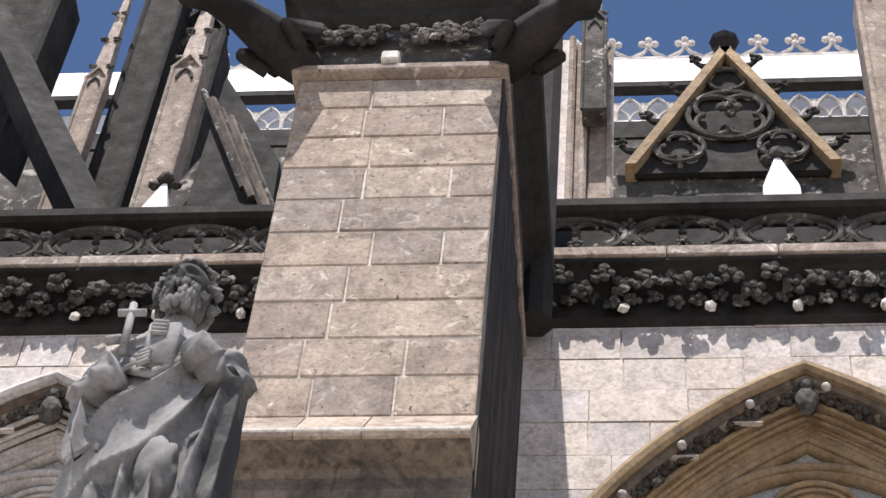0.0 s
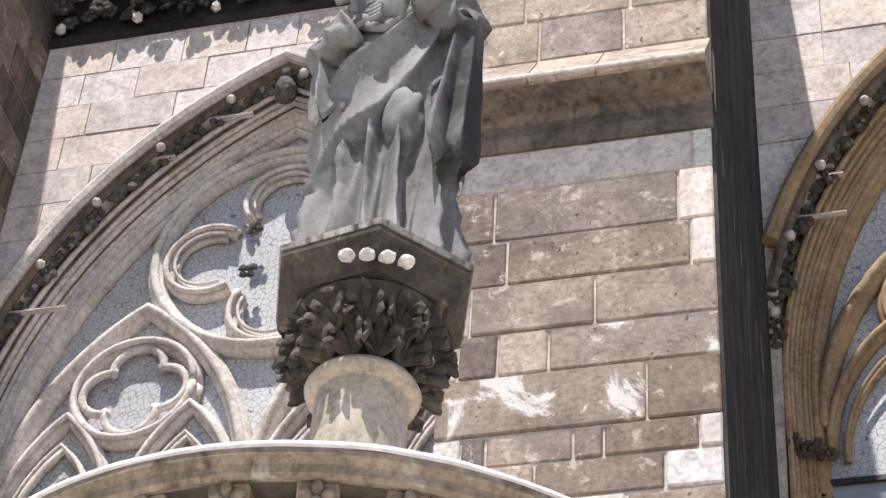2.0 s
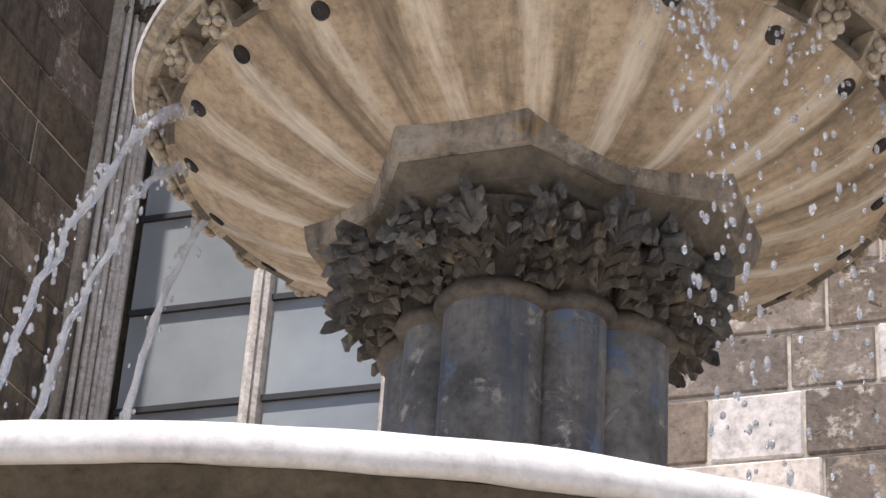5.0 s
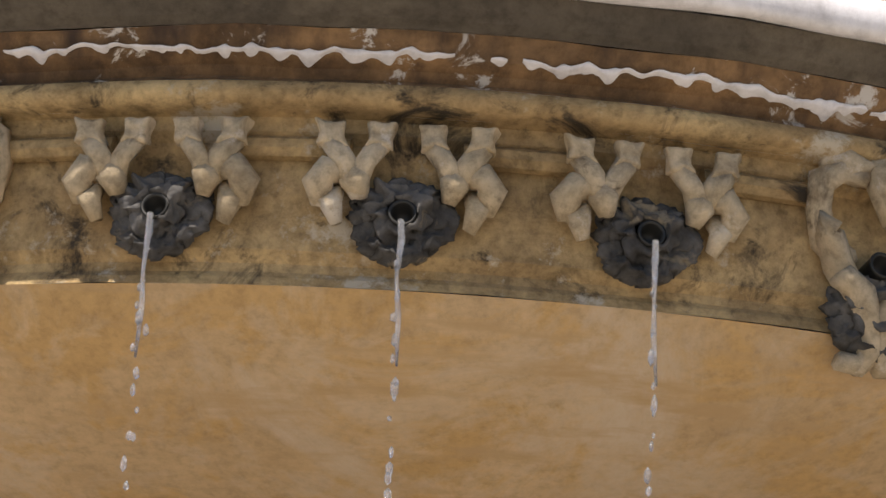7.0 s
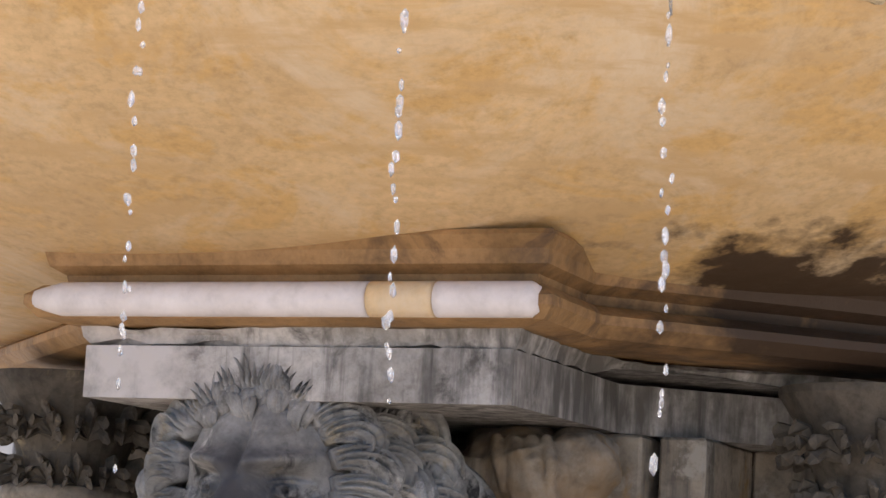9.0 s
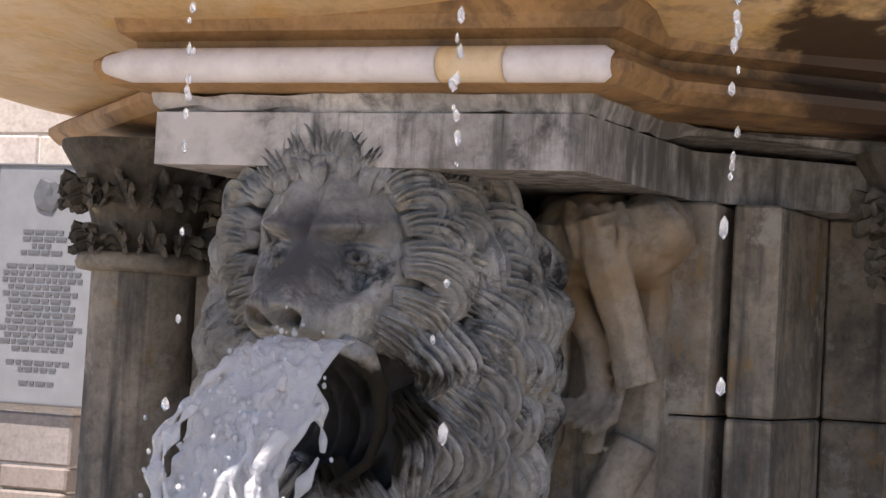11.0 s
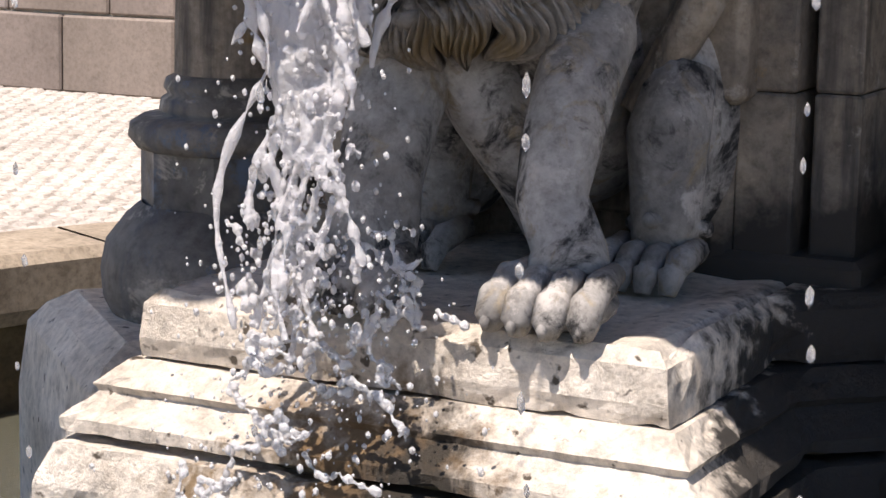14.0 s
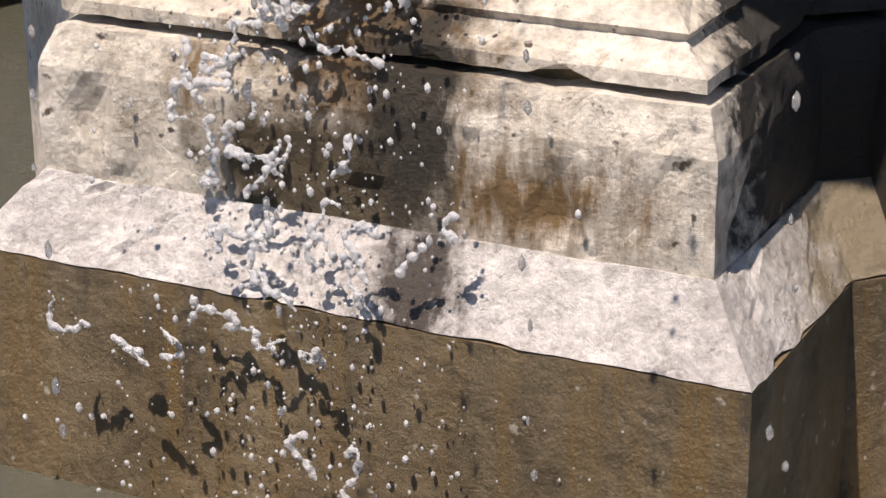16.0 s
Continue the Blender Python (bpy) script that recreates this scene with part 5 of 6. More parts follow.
# spout ornaments of the lower bowl
def knob_head(x, y, z, w, h, lean, bm):
    """A squarish carved leaf end with four lobes and a notch in each side."""
    own = bmesh.new()
    bmesh.ops.create_icosphere(own, subdivisions=4, radius=1)
    for v in own.verts:
        n = [math.copysign(abs(c) ** 0.55, c) for c in v.co]
        u = n[0] * (0.60 + 0.44 * abs(n[2]) ** 2)
        t = n[2] * (0.70 + 0.36 * abs(n[0]) ** 2)
        d = n[1] * (0.75 + 0.3 * abs(n[0] * n[2]))
        v.co = Vector((x + u * w + lean * t * h, y + d * 0.022, z + t * h))
    return join(bm, own)


bm = bmesh.new()
for q in (-1, 1):
    for hx, lean in ((0.040, -0.12), (0.114, 0.16)):
        knob_head(q * hx, -0.046, 0.116, 0.029, 0.026, q * lean, bm)
        tube([(q * 0.077, -0.034, 0.045), (q * (0.077 + (hx - 0.077) * 0.45), -0.05, 0.075), (q * hx, -0.046, 0.105)], [0.021, 0.018, 0.019], 10, bm, 0.8)
    tube([(q * 0.077, -0.03, 0.062), (q * 0.074, -0.045, 0.045), (q * 0.066, -0.03, 0.022)], [0.022, 0.024, 0.012], 10, bm)
    tube([(q * 0.090, -0.03, 0.060), (q * 0.118, -0.042, 0.062), (q * 0.132, -0.036, 0.040), (q * 0.126, -0.022, 0.008)], [0.016, 0.022, 0.024, 0.012], 10, bm)
    tube([(q * 0.100, -0.024, 0.035), (q * 0.112, -0.034, 0.012), (q * 0.100, -0.02, -0.018)], [0.012, 0.019, 0.010], 8, bm)
for v in bm.verts:
    v.co += Vector((noise.noise(v.co * 50), noise.noise(v.co * 50 + Vector((9, 0, 0))), noise.noise(v.co * 50 + Vector((0, 9, 0))))) * 0.005
spray_mesh = mesh_of(bm, "leaf_spray", OCHRE_LEAF, True)
bm = blob(0, -0.012, 0.005, 0.066, 0.042, 0.054, None, 5, 0.4, 4)
for j in range(9):
    a = math.pi + math.pi * j / 8
    blob(0.058 * math.cos(a), -0.016, -0.004 + 0.052 * math.sin(a), 0.021, 0.018, 0.019, bm, 3, 0.6, 4)
for v in bm.verts:
    rad = math.hypot(v.co.x, v.co.z + 0.003)
    if v.co.y < 0 and rad < 0.022:
        v.co.y += 0.05 * (1 - (rad / 0.022) ** 4)
    v.co += Vector((noise.noise(v.co * 28), noise.noise(v.co * 28 + Vector((9, 0, 0))), noise.noise(v.co * 28 + Vector((0, 9, 0))))) * 0.014 + Vector((noise.noise(v.co * 75), noise.noise(v.co * 75 + Vector((9, 0, 0))), 0)) * 0.007
boss_mesh = mesh_of(bm, "spout_boss", FOLIAGE_GREY, True)
bm = lathe([(0.016, -0.03), (0.019, -0.03), (0.021, 0.010), (0.0225, 0.016), (0.020, 0.019), (0.016, 0.014), (0.0155, -0.012), (0.001, -0.012)], 20)
nozzle_mesh = mesh_of(bm, "nozzle", BRONZE, True)
bm = bmesh.new()
for q in (-1, 1):
    for k in range(3):
        z0 = 0.13 - k * 0.085
        tube([(q * (0.03 + 0.055 * math.sin(t * 1.1 + k)) + q * 0.012 * t, -0.03 - 0.02 * math.cos(t), z0 - 0.03 * t + 0.03 * math.sin(t * 1.7)) for t in (0, 0.6, 1.2, 1.8, 2.4, 3.0, 3.6)], [0.015, 0.022, 0.024, 0.024, 0.022, 0.02, 0.014], 6, bm)
    blob(q * 0.05, -0.04, 0.15, 0.045, 0.03, 0.03, bm, 2, 0.5)
tube([(0.0, -0.02, 0.2), (0.0, -0.06, 0.12), (0.02, -0.07, 0.06)], [0.02, 0.035, 0.03], 6, bm)
for v in bm.verts:
    v.co += Vector((noise.noise(v.co * 45), noise.noise(v.co * 45 + Vector((9, 0, 0))), noise.noise(v.co * 45 + Vector((0, 9, 0))))) * 0.009
scroll_mesh = mesh_of(bm, "scroll_mask", OCHRE_LEAF, True)
SPOUTS = []
for k in range(37):
    deg = 1.9 + 9.73 * k
    a = radians(deg)
    base = Matrix.Translation((LBX, LBY, 0)) @ rot_z(a) @ Matrix.Translation((0, -2.165, 2.585))
    if k % 4 == 0:
        share("scroll_mask", scroll_mesh, bowl_low, base @ Matrix.Translation((0, 0.0, 0.0)), "worn scrolled foliage mask")
        share("spout_boss", boss_mesh, bowl_low, base @ Matrix.Translation((0.0, 0, -0.07)), "dark damp spout boss")
    else:
        share("leaf_spray", spray_mesh, bowl_low, base, "knobbly carved leaf spray")
        share("spout_boss", boss_mesh, bowl_low, base, "dark damp spout boss")
    nz = share("nozzle", nozzle_mesh, bowl_low, base @ Matrix.Translation((0, -0.034, -0.006)) @ Matrix.Rotation(radians(80), 4, "X"), "short bronze spout pipe")
    share("link_bar", bpy.data.meshes.get("link_bar") or mesh_of(tube([(-0.10, 0, 0), (0.10, 0, 0)], 0.019, 8), "link_bar", OCHRE_CARVED), bowl_low, Matrix.Translation((LBX, LBY, 0)) @ rot_z(a + radians(4.86)) @ Matrix.Translation((0, -2.175, 2.69)))
    SPOUTS.append((LBX + 2.23 * math.sin(a), LBY - 2.23 * math.cos(a), 2.565, a, k % 4 == 0))


def drops(seed, path, n, r0, r1, bm=None, spread=0.006, sub=1):
    """Beads of water along a falling line."""
    r = random.Random(seed)
    bm = bm or bmesh.new()
    for k in range(n):
        t = (k + r.random() * 0.8) / n
        p = path(t)
        s = r.uniform(r0, r1)
        blob(p[0] + r.gauss(0, spread), p[1] + r.gauss(0, spread), p[2], s * 0.8, s * 0.8, s * r.uniform(1, 2.2), bm, sub, 0.3, 3)
    return bm


for k, (x, y, z, a, mask) in enumerate(SPOUTS):
    if not (-12 < math.degrees(a) < 62 or math.degrees(a) > 340):
        continue
    ox, oy = math.sin(a), -math.cos(a)
    def fall(t, x=x, y=y, z=z, ox=ox, oy=oy):
        d = 0.02 * math.sqrt(t)
        return (x + ox * d + 0.05 * t, y + oy * d, z - 3.0 * t)
    if mask and k % 8:
        continue
    pts = [fall(t) for t in (0, 0.01, 0.03, 0.05, 0.075)]
    bm = tube([(p[0] + rng.gauss(0, 0.002), p[1], p[2]) for p in pts], [0.005, 0.0055, 0.003, 0.0045, 0.002], 8)
    drops(k, lambda t: fall(0.05 + 0.9 * t), 19, 0.004, 0.0092, bm)
    drops(k + 90, lambda t: fall(0.02 + 0.25 * t), 22, 0.004, 0.0075, bm, 0.003)
    solid("falling_water", bm, WATER, "thin beaded jet of clear falling water", "water jet", "water jets of the lower bowl", smooth=True)

# jets of the upper bowl
for k, (deg, speed, n) in enumerate(((-53, 0.95, 150), (-70, 0.8, 120), (-88, 0.5, 40), (37.5, 0.8, 170), (55, 0.6, 80), (74, 0.5, 60))):
    a = radians(deg)
    x0, y0 = 1.06 * math.sin(a), -1.06 * math.cos(a)
    def arc(t, a=a, x0=x0, y0=y0, speed=speed):
        s = 0.62 * t
        return (x0 + math.sin(a) * speed * s, y0 - math.cos(a) * speed * s, 4.96 - 4.9 * s * s - 0.25 * s)
    bm = bmesh.new()
    if deg < -60 or deg == -53:
        tube([tuple(Vector(arc(t)) + Vector((rng.gauss(0, 0.008), rng.gauss(0, 0.008), 0))) for t in (i / 26 for i in range(27))], [rng.uniform(0.006, 0.017) for _ in range(27)], 6, bm)
    drops(k + 300, arc, int(n * 1.5), 0.003, 0.011, bm, 0.02 if deg < 0 else 0.05)
    solid("bowl_jet", bm, WATER, "broken glittering jet of water leaving the upper bowl", "water jet", "water jets of the upper bowl", smooth=True)

# diagonal columns with leaf capitals and bulbous bases
def corner_column(k):
    a = radians(-43.5) + k * math.pi / 2
    x, y = 1.275 * math.sin(a), -1.275 * math.cos(a)
    col = thing("corner_column", "weathered stone column with leaf capital and bulbous base", "column", "columns under the lower bowl")
    part("shaft", lathe([(0.125, 1.0), (0.12, 1.4), (0.118, 1.66)], 32, x, y), PIER_STONE, col, "rust-streaked column shaft", smooth=True)
    part("ring", lathe([(0.118, 1.645), (0.15, 1.65), (0.156, 1.665), (0.15, 1.685), (0.12, 1.69)], 32, x, y), PIER_STONE, col, smooth=True)
    part("bell", lathe([(0.12, 1.69), (0.125, 1.76), (0.15, 1.84), (0.2, 1.92), (0.2, 1.935)], 24, x, y), FOLIAGE, col)
    for j in range(12):
        b = 2 * math.pi * j / 12
        for z, rr, sz in ((1.69, 0.122, 0.085), (1.79, 0.145, 0.10)):
            bm = bmesh.new()
            leaf(bm, (x + rr * math.sin(b + z), y - rr * math.cos(b + z), z), (math.sin(b + z), -math.cos(b + z), 0), sz, 0.3, j)
            part("capital_leaf", bm, FOLIAGE, col)
    part("base_torus", lathe([(0.125, 1.01), (0.145, 1.0), (0.15, 0.98), (0.14, 0.965), (0.155, 0.955), (0.16, 0.93), (0.15, 0.92), (0.2, 0.915), (0.225, 0.90), (0.23, 0.87), (0.21, 0.845), (0.19, 0.84)], 40, x, y), COLUMN_STONE, col, "moulded slate-grey base", smooth=True)
    octo = [(x + 0.205 * math.sin(b), y - 0.205 * math.cos(b)) for b in (math.pi / 8 + i * math.pi / 4 for i in range(8))]
    part("drum", prism(octo, 0.70, 0.842), COLUMN_STONE, col)
    part("bulb", lathe([(0.20, 0.72), (0.235, 0.69), (0.285, 0.63), (0.295, 0.57), (0.285, 0.5), (0.26, 0.45)], 40, x, y, wobble=0.006), COLUMN_STONE, col, "dark bulbous foot", smooth=True)
    c, s = math.cos(a), math.sin(a)
    def ring(h, z):
        return [(x + c * u - s * v, y + s * u + c * v, z) for u, v in ((-h, -h), (h, -h), (h, h), (-h, h))]
    part("foot_block", loft([ring(0.42, -0.9), ring(0.42, 0.22), ring(0.40, 0.38), ring(0.36, 0.43), ring(0.30, 0.47)]), BASE_STONE, col, "limestone foot block")
    return col


for k in range(4):
    corner_column(k)

# pier panels with shafts beside the lions
for k in range(8):
    a = k * math.pi / 4
    bm = bmesh.new()
    m = rot_z(a)
    for x0, r in ((-0.33, 0.035), (0.33, 0.035), (-0.24, 0.02), (0.24, 0.02)):
        tube([m @ Vector((x0, -0.80, 0.75)), m @ Vector((x0, -0.80, 1.84))], r, 8, bm)
    part("pier_shaft", bm, PIER_STONE, fountain, "shafts framing the panel")
    bm = bmesh.new()
    for x0, x1, z0, z1 in ((-0.2, 0.2, 1.74, 1.8), (-0.2, 0.2, 0.76, 0.86), (-0.2, -0.15, 0.862, 1.738), (0.15, 0.2, 0.862, 1.738)):
        own = box(x0, x1, -0.835, -0.78, z0, z1, 0.008)
        own.transform(m)
        join(bm, own)
    own = tube([(-0.14 + 0.0, -0.80, 1.35)] + [(p[0], -0.80, p[2]) for p in pointed(0, 1.38, 0.14, 0.3, 0, 6)], 0.018, 6)
    own.transform(m)
    join(bm, own)
    own = bmesh.new()
    leaf_clump(own, -0.09, -0.80, 1.68, 0.06, 5)
    leaf_clump(own, 0.09, -0.80, 1.68, 0.06, 6)
    own.transform(m)
    join(bm, own)
    part("pier_panel", bm, PIER_STONE, fountain, "recessed panel with blind arch")
for k in range(4):
    a = k * math.pi / 2
    m = rot_z(a)
    for sx in (-1, 1):
        def strip(name, own, words=""):
            own.transform(m)
            part(name, own, PIER_STONE, fountain, words)
        for x0, x1, y0 in ((0.36, 0.48, -1.02), (0.505, 0.60, -0.98)):
            for za, zb in ((0.72, 1.057), (1.060, 1.407), (1.411, 1.83)):
                strip("pilaster_stone", box(min(sx * x0, sx * x1), max(sx * x0, sx * x1), y0 + 0.003 * (za > 1.06), -0.6, za, zb, 0.006), "rust-stained pilaster stone")
        strip("pilaster_shaft", tube([(sx * 0.325, -1.0, 0.7), (sx * 0.325, -1.0, 1.83)], 0.04, 10))
        strip("pilaster_foot", box(min(sx * 0.28, sx * 0.63), max(sx * 0.28, sx * 0.63), -1.04, -0.6, 0.6, 0.74, 0.015))


def remeshed(ob, voxel):
    """Melts overlapping carved forms into one skin."""
    md = ob.modifiers.new("skin", "REMESH")
    md.mode, md.voxel_size, md.use_smooth_shade = "VOXEL", voxel, True
    return ob


def lion_mesh():
    """Sitting lion with open mouth and a mane of ribbed, curling locks."""
    bm = bmesh.new()
    cx, ez = -0.066, 1.67            # middle of the face, height of the eyes
    B = lambda *v: blob(*v, bm, 3)

    def g(u, w, au, aw, p=2):
        return math.exp(-(abs(u / au) ** p + abs(w / aw) ** p))

    def depth(x, z):
        """How far the face stands forward of the skull's middle plane."""
        a = abs(x)
        d = 0.20 * math.sqrt(max(0.02, 1 - (x / 0.185) ** 2 - ((z - 0.01) / 0.245) ** 2))
        k = max(0.0, min(1.0, (0.075 - z) / 0.17))
        run = 0.165 * k * k * (3 - 2 * k) * (0.55 + 0.45 * k)
        drop = 1 / (1 + math.exp(-(z + 0.132) / 0.006))
        wide = 0.034 + 0.022 * k
        d += run * (0.45 + 0.55 * drop) / (1 + (a / wide) ** 5)                 # bridge and tip of the nose
        d += 0.135 * g(a, z + 0.118, 0.112, 0.047, 4) * (1 - 0.85 / (1 + (a / wide) ** 5))  # upper lip and whisker pads
        d += 0.022 * g(a - 0.055, z + 0.130, 0.035, 0.03)
        d += 0.045 * g(a - 0.078, z - 0.052 - 0.12 * (a - 0.078), 0.050, 0.015) # brow
        d += 0.026 * g(a - 0.028, z - 0.052, 0.020, 0.030)                      # frown
        d += 0.014 * g(a - 0.055, z - 0.095, 0.036, 0.040)                      # forehead
        d -= 0.014 * g(x, z - 0.10, 0.010, 0.07)
        d -= 0.080 * g(a - 0.080, z + 0.002, 0.046, 0.030)                      # socket
        d += 0.072 * g(a - 0.080, z + 0.002, 0.027, 0.0165, 3)                  # eyeball
        d += 0.022 * g(a - 0.080, z - 0.019 + 6.0 * (a - 0.08) ** 2, 0.036, 0.0045)
        d += 0.018 * g(a - 0.080, z + 0.023 - 5.0 * (a - 0.08) ** 2, 0.032, 0.0045)
        d -= 0.030 * g(a - 0.078, z + 0.001, 0.006, 0.006)
        d += 0.006 * g(math.hypot(a - 0.078, z + 0.001) - 0.011, 0, 0.002, 1)
        d += 0.034 * g(a - 0.128, z + 0.055, 0.036, 0.055)                      # cheek
        d -= 0.045 * g(a - 0.075, z + 0.055, 0.018, 0.034)
        d -= 0.15 * g(a - 0.032 - 0.3 * (z + 0.118), z + 0.117, 0.016, 0.012)  # nostril
        d += 0.014 * g(a - 0.050, z + 0.112, 0.008, 0.016)
        d -= 0.024 * g(x, z + 0.150, 0.006, 0.018)                              # cleft
        d += 0.0022 * math.sin(260 * z + 90 * a) * g(a - 0.075, z + 0.12, 0.03, 0.025)
        return d

    rows, cols, rings = 120, 110, []
    for i in range(rows + 1):
        z = -0.160 + 0.385 * i / rows
        half = 0.178 * math.sqrt(max(0.08, 1 - ((z - 0.0) / 0.235) ** 2)) if z > 0 else 0.182 - 0.03 * (z / 0.16) ** 2
        front = []
        for k in range(cols + 1):
            x = half * (2 * k / cols - 1)
            sag = -0.022 * (x / 0.15) ** 2 * max(0.0, -z / 0.16) ** 3
            front.append((cx + x, -1.475 - depth(x, z), ez + z + sag))
        rings.append(front + [(cx + half * 0.9, -1.34, ez + z), (cx - half * 0.9, -1.34, ez + z)])
    loft(rings, bm)
    # lips that run down from the muzzle to the chin, tongue side of the jaw
    for s in (-1, 1):
        tube([(cx + s * 0.085, -1.70, 1.515), (cx + s * 0.118, -1.665, 1.495), (cx + s * 0.128, -1.62, 1.44), (cx + s * 0.120, -1.585, 1.37), (cx + s * 0.10, -1.60, 1.30), (cx + s * 0.055, -1.65, 1.255)], [0.018, 0.020, 0.014, 0.010, 0.010, 0.010], 10, bm)
        B(cx + s * 0.182, -1.46, 1.838, 0.052, 0.03, 0.05)
        tube([(cx + s * 0.135, -1.485, 1.81), (cx + s * 0.15, -1.49, 1.875), (cx + s * 0.20, -1.485, 1.885), (cx + s * 0.232, -1.48, 1.845), (cx + s * 0.215, -1.48, 1.80)], [0.010, 0.012, 0.013, 0.012, 0.008], 8, bm)
    B(cx, -1.55, 1.225, 0.09, 0.075, 0.05)
    tube([(cx - 0.06, -1.60, 1.215), (cx, -1.625, 1.205), (cx + 0.06, -1.60, 1.215)], 0.02, 10, bm)
    # fore legs and paws
    for lx, px, r0 in ((0.215, 0.285, 0.072), (-0.135, -0.125, 0.086)):
        tube([(lx - 0.04, -1.26, 1.26), (lx - 0.02, -1.36, 1.18), (lx - 0.005, -1.47, 1.10), (lx, -1.55, 0.98), (lx + 0.004, -1.585, 0.90), (px - 0.35 * (px - lx), -1.60, 0.82), (px - 0.1 * (px - lx), -1.645, 0.752)], [0.05, r0 + 0.01, r0 + 0.006, r0, r0 - 0.006, r0 - 0.004, 0.088], 20, bm)
        B(px, -1.675, 0.738, 0.10, 0.10, 0.052)
        for j in range(4):
            tx = px + (j - 1.5) * 0.057
            ty = -1.775 + 0.016 * abs(j - 1.5)
            tube([(tx - 0.1 * (tx - px), ty + 0.12, 0.785), (tx, ty + 0.04, 0.778), (tx, ty - 0.015, 0.752), (tx, ty - 0.034, 0.722), (tx, ty - 0.026, 0.70)], [0.022, 0.029, 0.032, 0.030, 0.018], 12, bm)
            tube([(tx, ty - 0.050, 0.732), (tx, ty - 0.060, 0.714), (tx, ty - 0.056, 0.700)], [0.007, 0.010, 0.005], 8, bm)
    # haunches, hind feet, belly
    for s in (-1, 1):
        hx = 0.03 + s * 0.25
        B(hx - 0.01 * s, -1.03, 0.99, 0.10, 0.17, 0.23)
        tube([(hx, -1.12, 1.10), (hx, -1.18, 0.98), (hx, -1.175, 0.86), (hx + 0.01, -1.20, 0.76)], [0.07, 0.082, 0.072, 0.066], 16, bm)
        tube([(hx - 0.075, -1.16, 0.80), (hx, -1.262, 0.825), (hx + 0.085, -1.16, 0.80)], 0.016, 8, bm)
        for j in range(4):
            px = hx + (j - 1.5) * 0.050
            tube([(px, -1.20, 0.765), (px, -1.285, 0.755), (px, -1.335, 0.735), (px, -1.35, 0.70)], [0.026, 0.029, 0.027, 0.016], 10, bm)
    tube([(-0.06, -1.40, 1.16), (0.0, -1.36, 1.02), (0.05, -1.30, 0.88), (0.10, -1.24, 0.74)], [0.10, 0.085, 0.062, 0.055], 14, bm)
    B(0.0, -1.22, 1.36, 0.24, 0.2, 0.34)
    B(0.03, -1.00, 1.08, 0.17, 0.28, 0.28)
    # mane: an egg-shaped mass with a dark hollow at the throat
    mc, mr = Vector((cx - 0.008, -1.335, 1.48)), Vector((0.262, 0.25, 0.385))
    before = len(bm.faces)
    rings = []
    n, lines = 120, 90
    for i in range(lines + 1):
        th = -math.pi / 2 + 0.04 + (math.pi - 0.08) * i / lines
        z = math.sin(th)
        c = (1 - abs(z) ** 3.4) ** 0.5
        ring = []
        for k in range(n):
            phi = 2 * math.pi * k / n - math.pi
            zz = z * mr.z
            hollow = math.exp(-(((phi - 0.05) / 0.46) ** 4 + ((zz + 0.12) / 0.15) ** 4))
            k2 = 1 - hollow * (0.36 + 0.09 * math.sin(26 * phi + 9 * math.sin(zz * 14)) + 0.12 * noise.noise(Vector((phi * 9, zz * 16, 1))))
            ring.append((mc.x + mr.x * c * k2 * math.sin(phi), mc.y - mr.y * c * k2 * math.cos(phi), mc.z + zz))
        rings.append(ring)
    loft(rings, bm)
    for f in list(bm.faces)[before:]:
        f.material_index = 1        # shade between the locks, painted near-black

    def on_mane(s, w, lift):
        zz = max(-0.985, min(0.985, (1.62 + w - mc.z) / mr.z))
        c = (1 - abs(zz) ** 3.4) ** 0.5
        phi = s / 0.285
        return (mc.x + (mr.x * c + lift) * math.sin(phi), mc.y - (mr.y * c + lift) * math.cos(phi), 1.62 + w + lift * 0.35 * zz)

    def on_head(s, w, lift):
        rho, al = min(2.3, math.hypot(s, w) / 0.2), math.atan2(w, s)
        return (cx + (0.190 + lift) * math.sin(rho) * math.cos(al), -1.475 - (0.205 + lift) * math.cos(rho), 1.685 + (0.222 + lift * 0.8) * math.sin(rho) * math.sin(al))

    def lock(s, w, ang, turn, ln, half, lift, wave, side, on=on_mane):
        """One tapering lock with combed strands; its point curls."""
        line = []
        steps = 16
        for i in range(steps + 1):
            t = i / steps
            a = ang + (turn - ang) * min(1.0, t * 1.7) + wave * math.sin(6.0 * t) * (0.35 + t)
            line.append((s, w, a, t))
            s += ln / steps * math.cos(a)
            w += ln / steps * math.sin(a)
        rows_ = []
        for s1, w1, a, t in line:
            wd = half * (0.45 + 0.9 * math.sin(math.pi * min(1, 0.12 + 0.62 * t))) * (1 - t ** 3) ** 0.8 + 0.0015
            up = lift + 0.016 * math.sin(math.pi * min(1, t * 1.1)) + 0.010 * t
            ring = []
            for k in range(17):
                v = k / 8 - 1
                hgt = wd * 1.45 * math.sqrt(max(0.0, 1 - v * v)) * (0.78 + 0.44 * math.cos(4.2 * math.pi * v + 0.9 * math.sin(3 * t + ln * 90)))
                ring.append(on(side * (s1 - v * wd * math.sin(a)), w1 + v * wd * math.cos(a), up + hgt))
            for v in (0.7, -0.7):
                ring.append(on(side * (s1 - v * wd * math.sin(a)), w1 + v * wd * math.cos(a), up - 0.030))
            rows_.append(ring)
        loft(rows_, bm)

    r = random.Random(11)
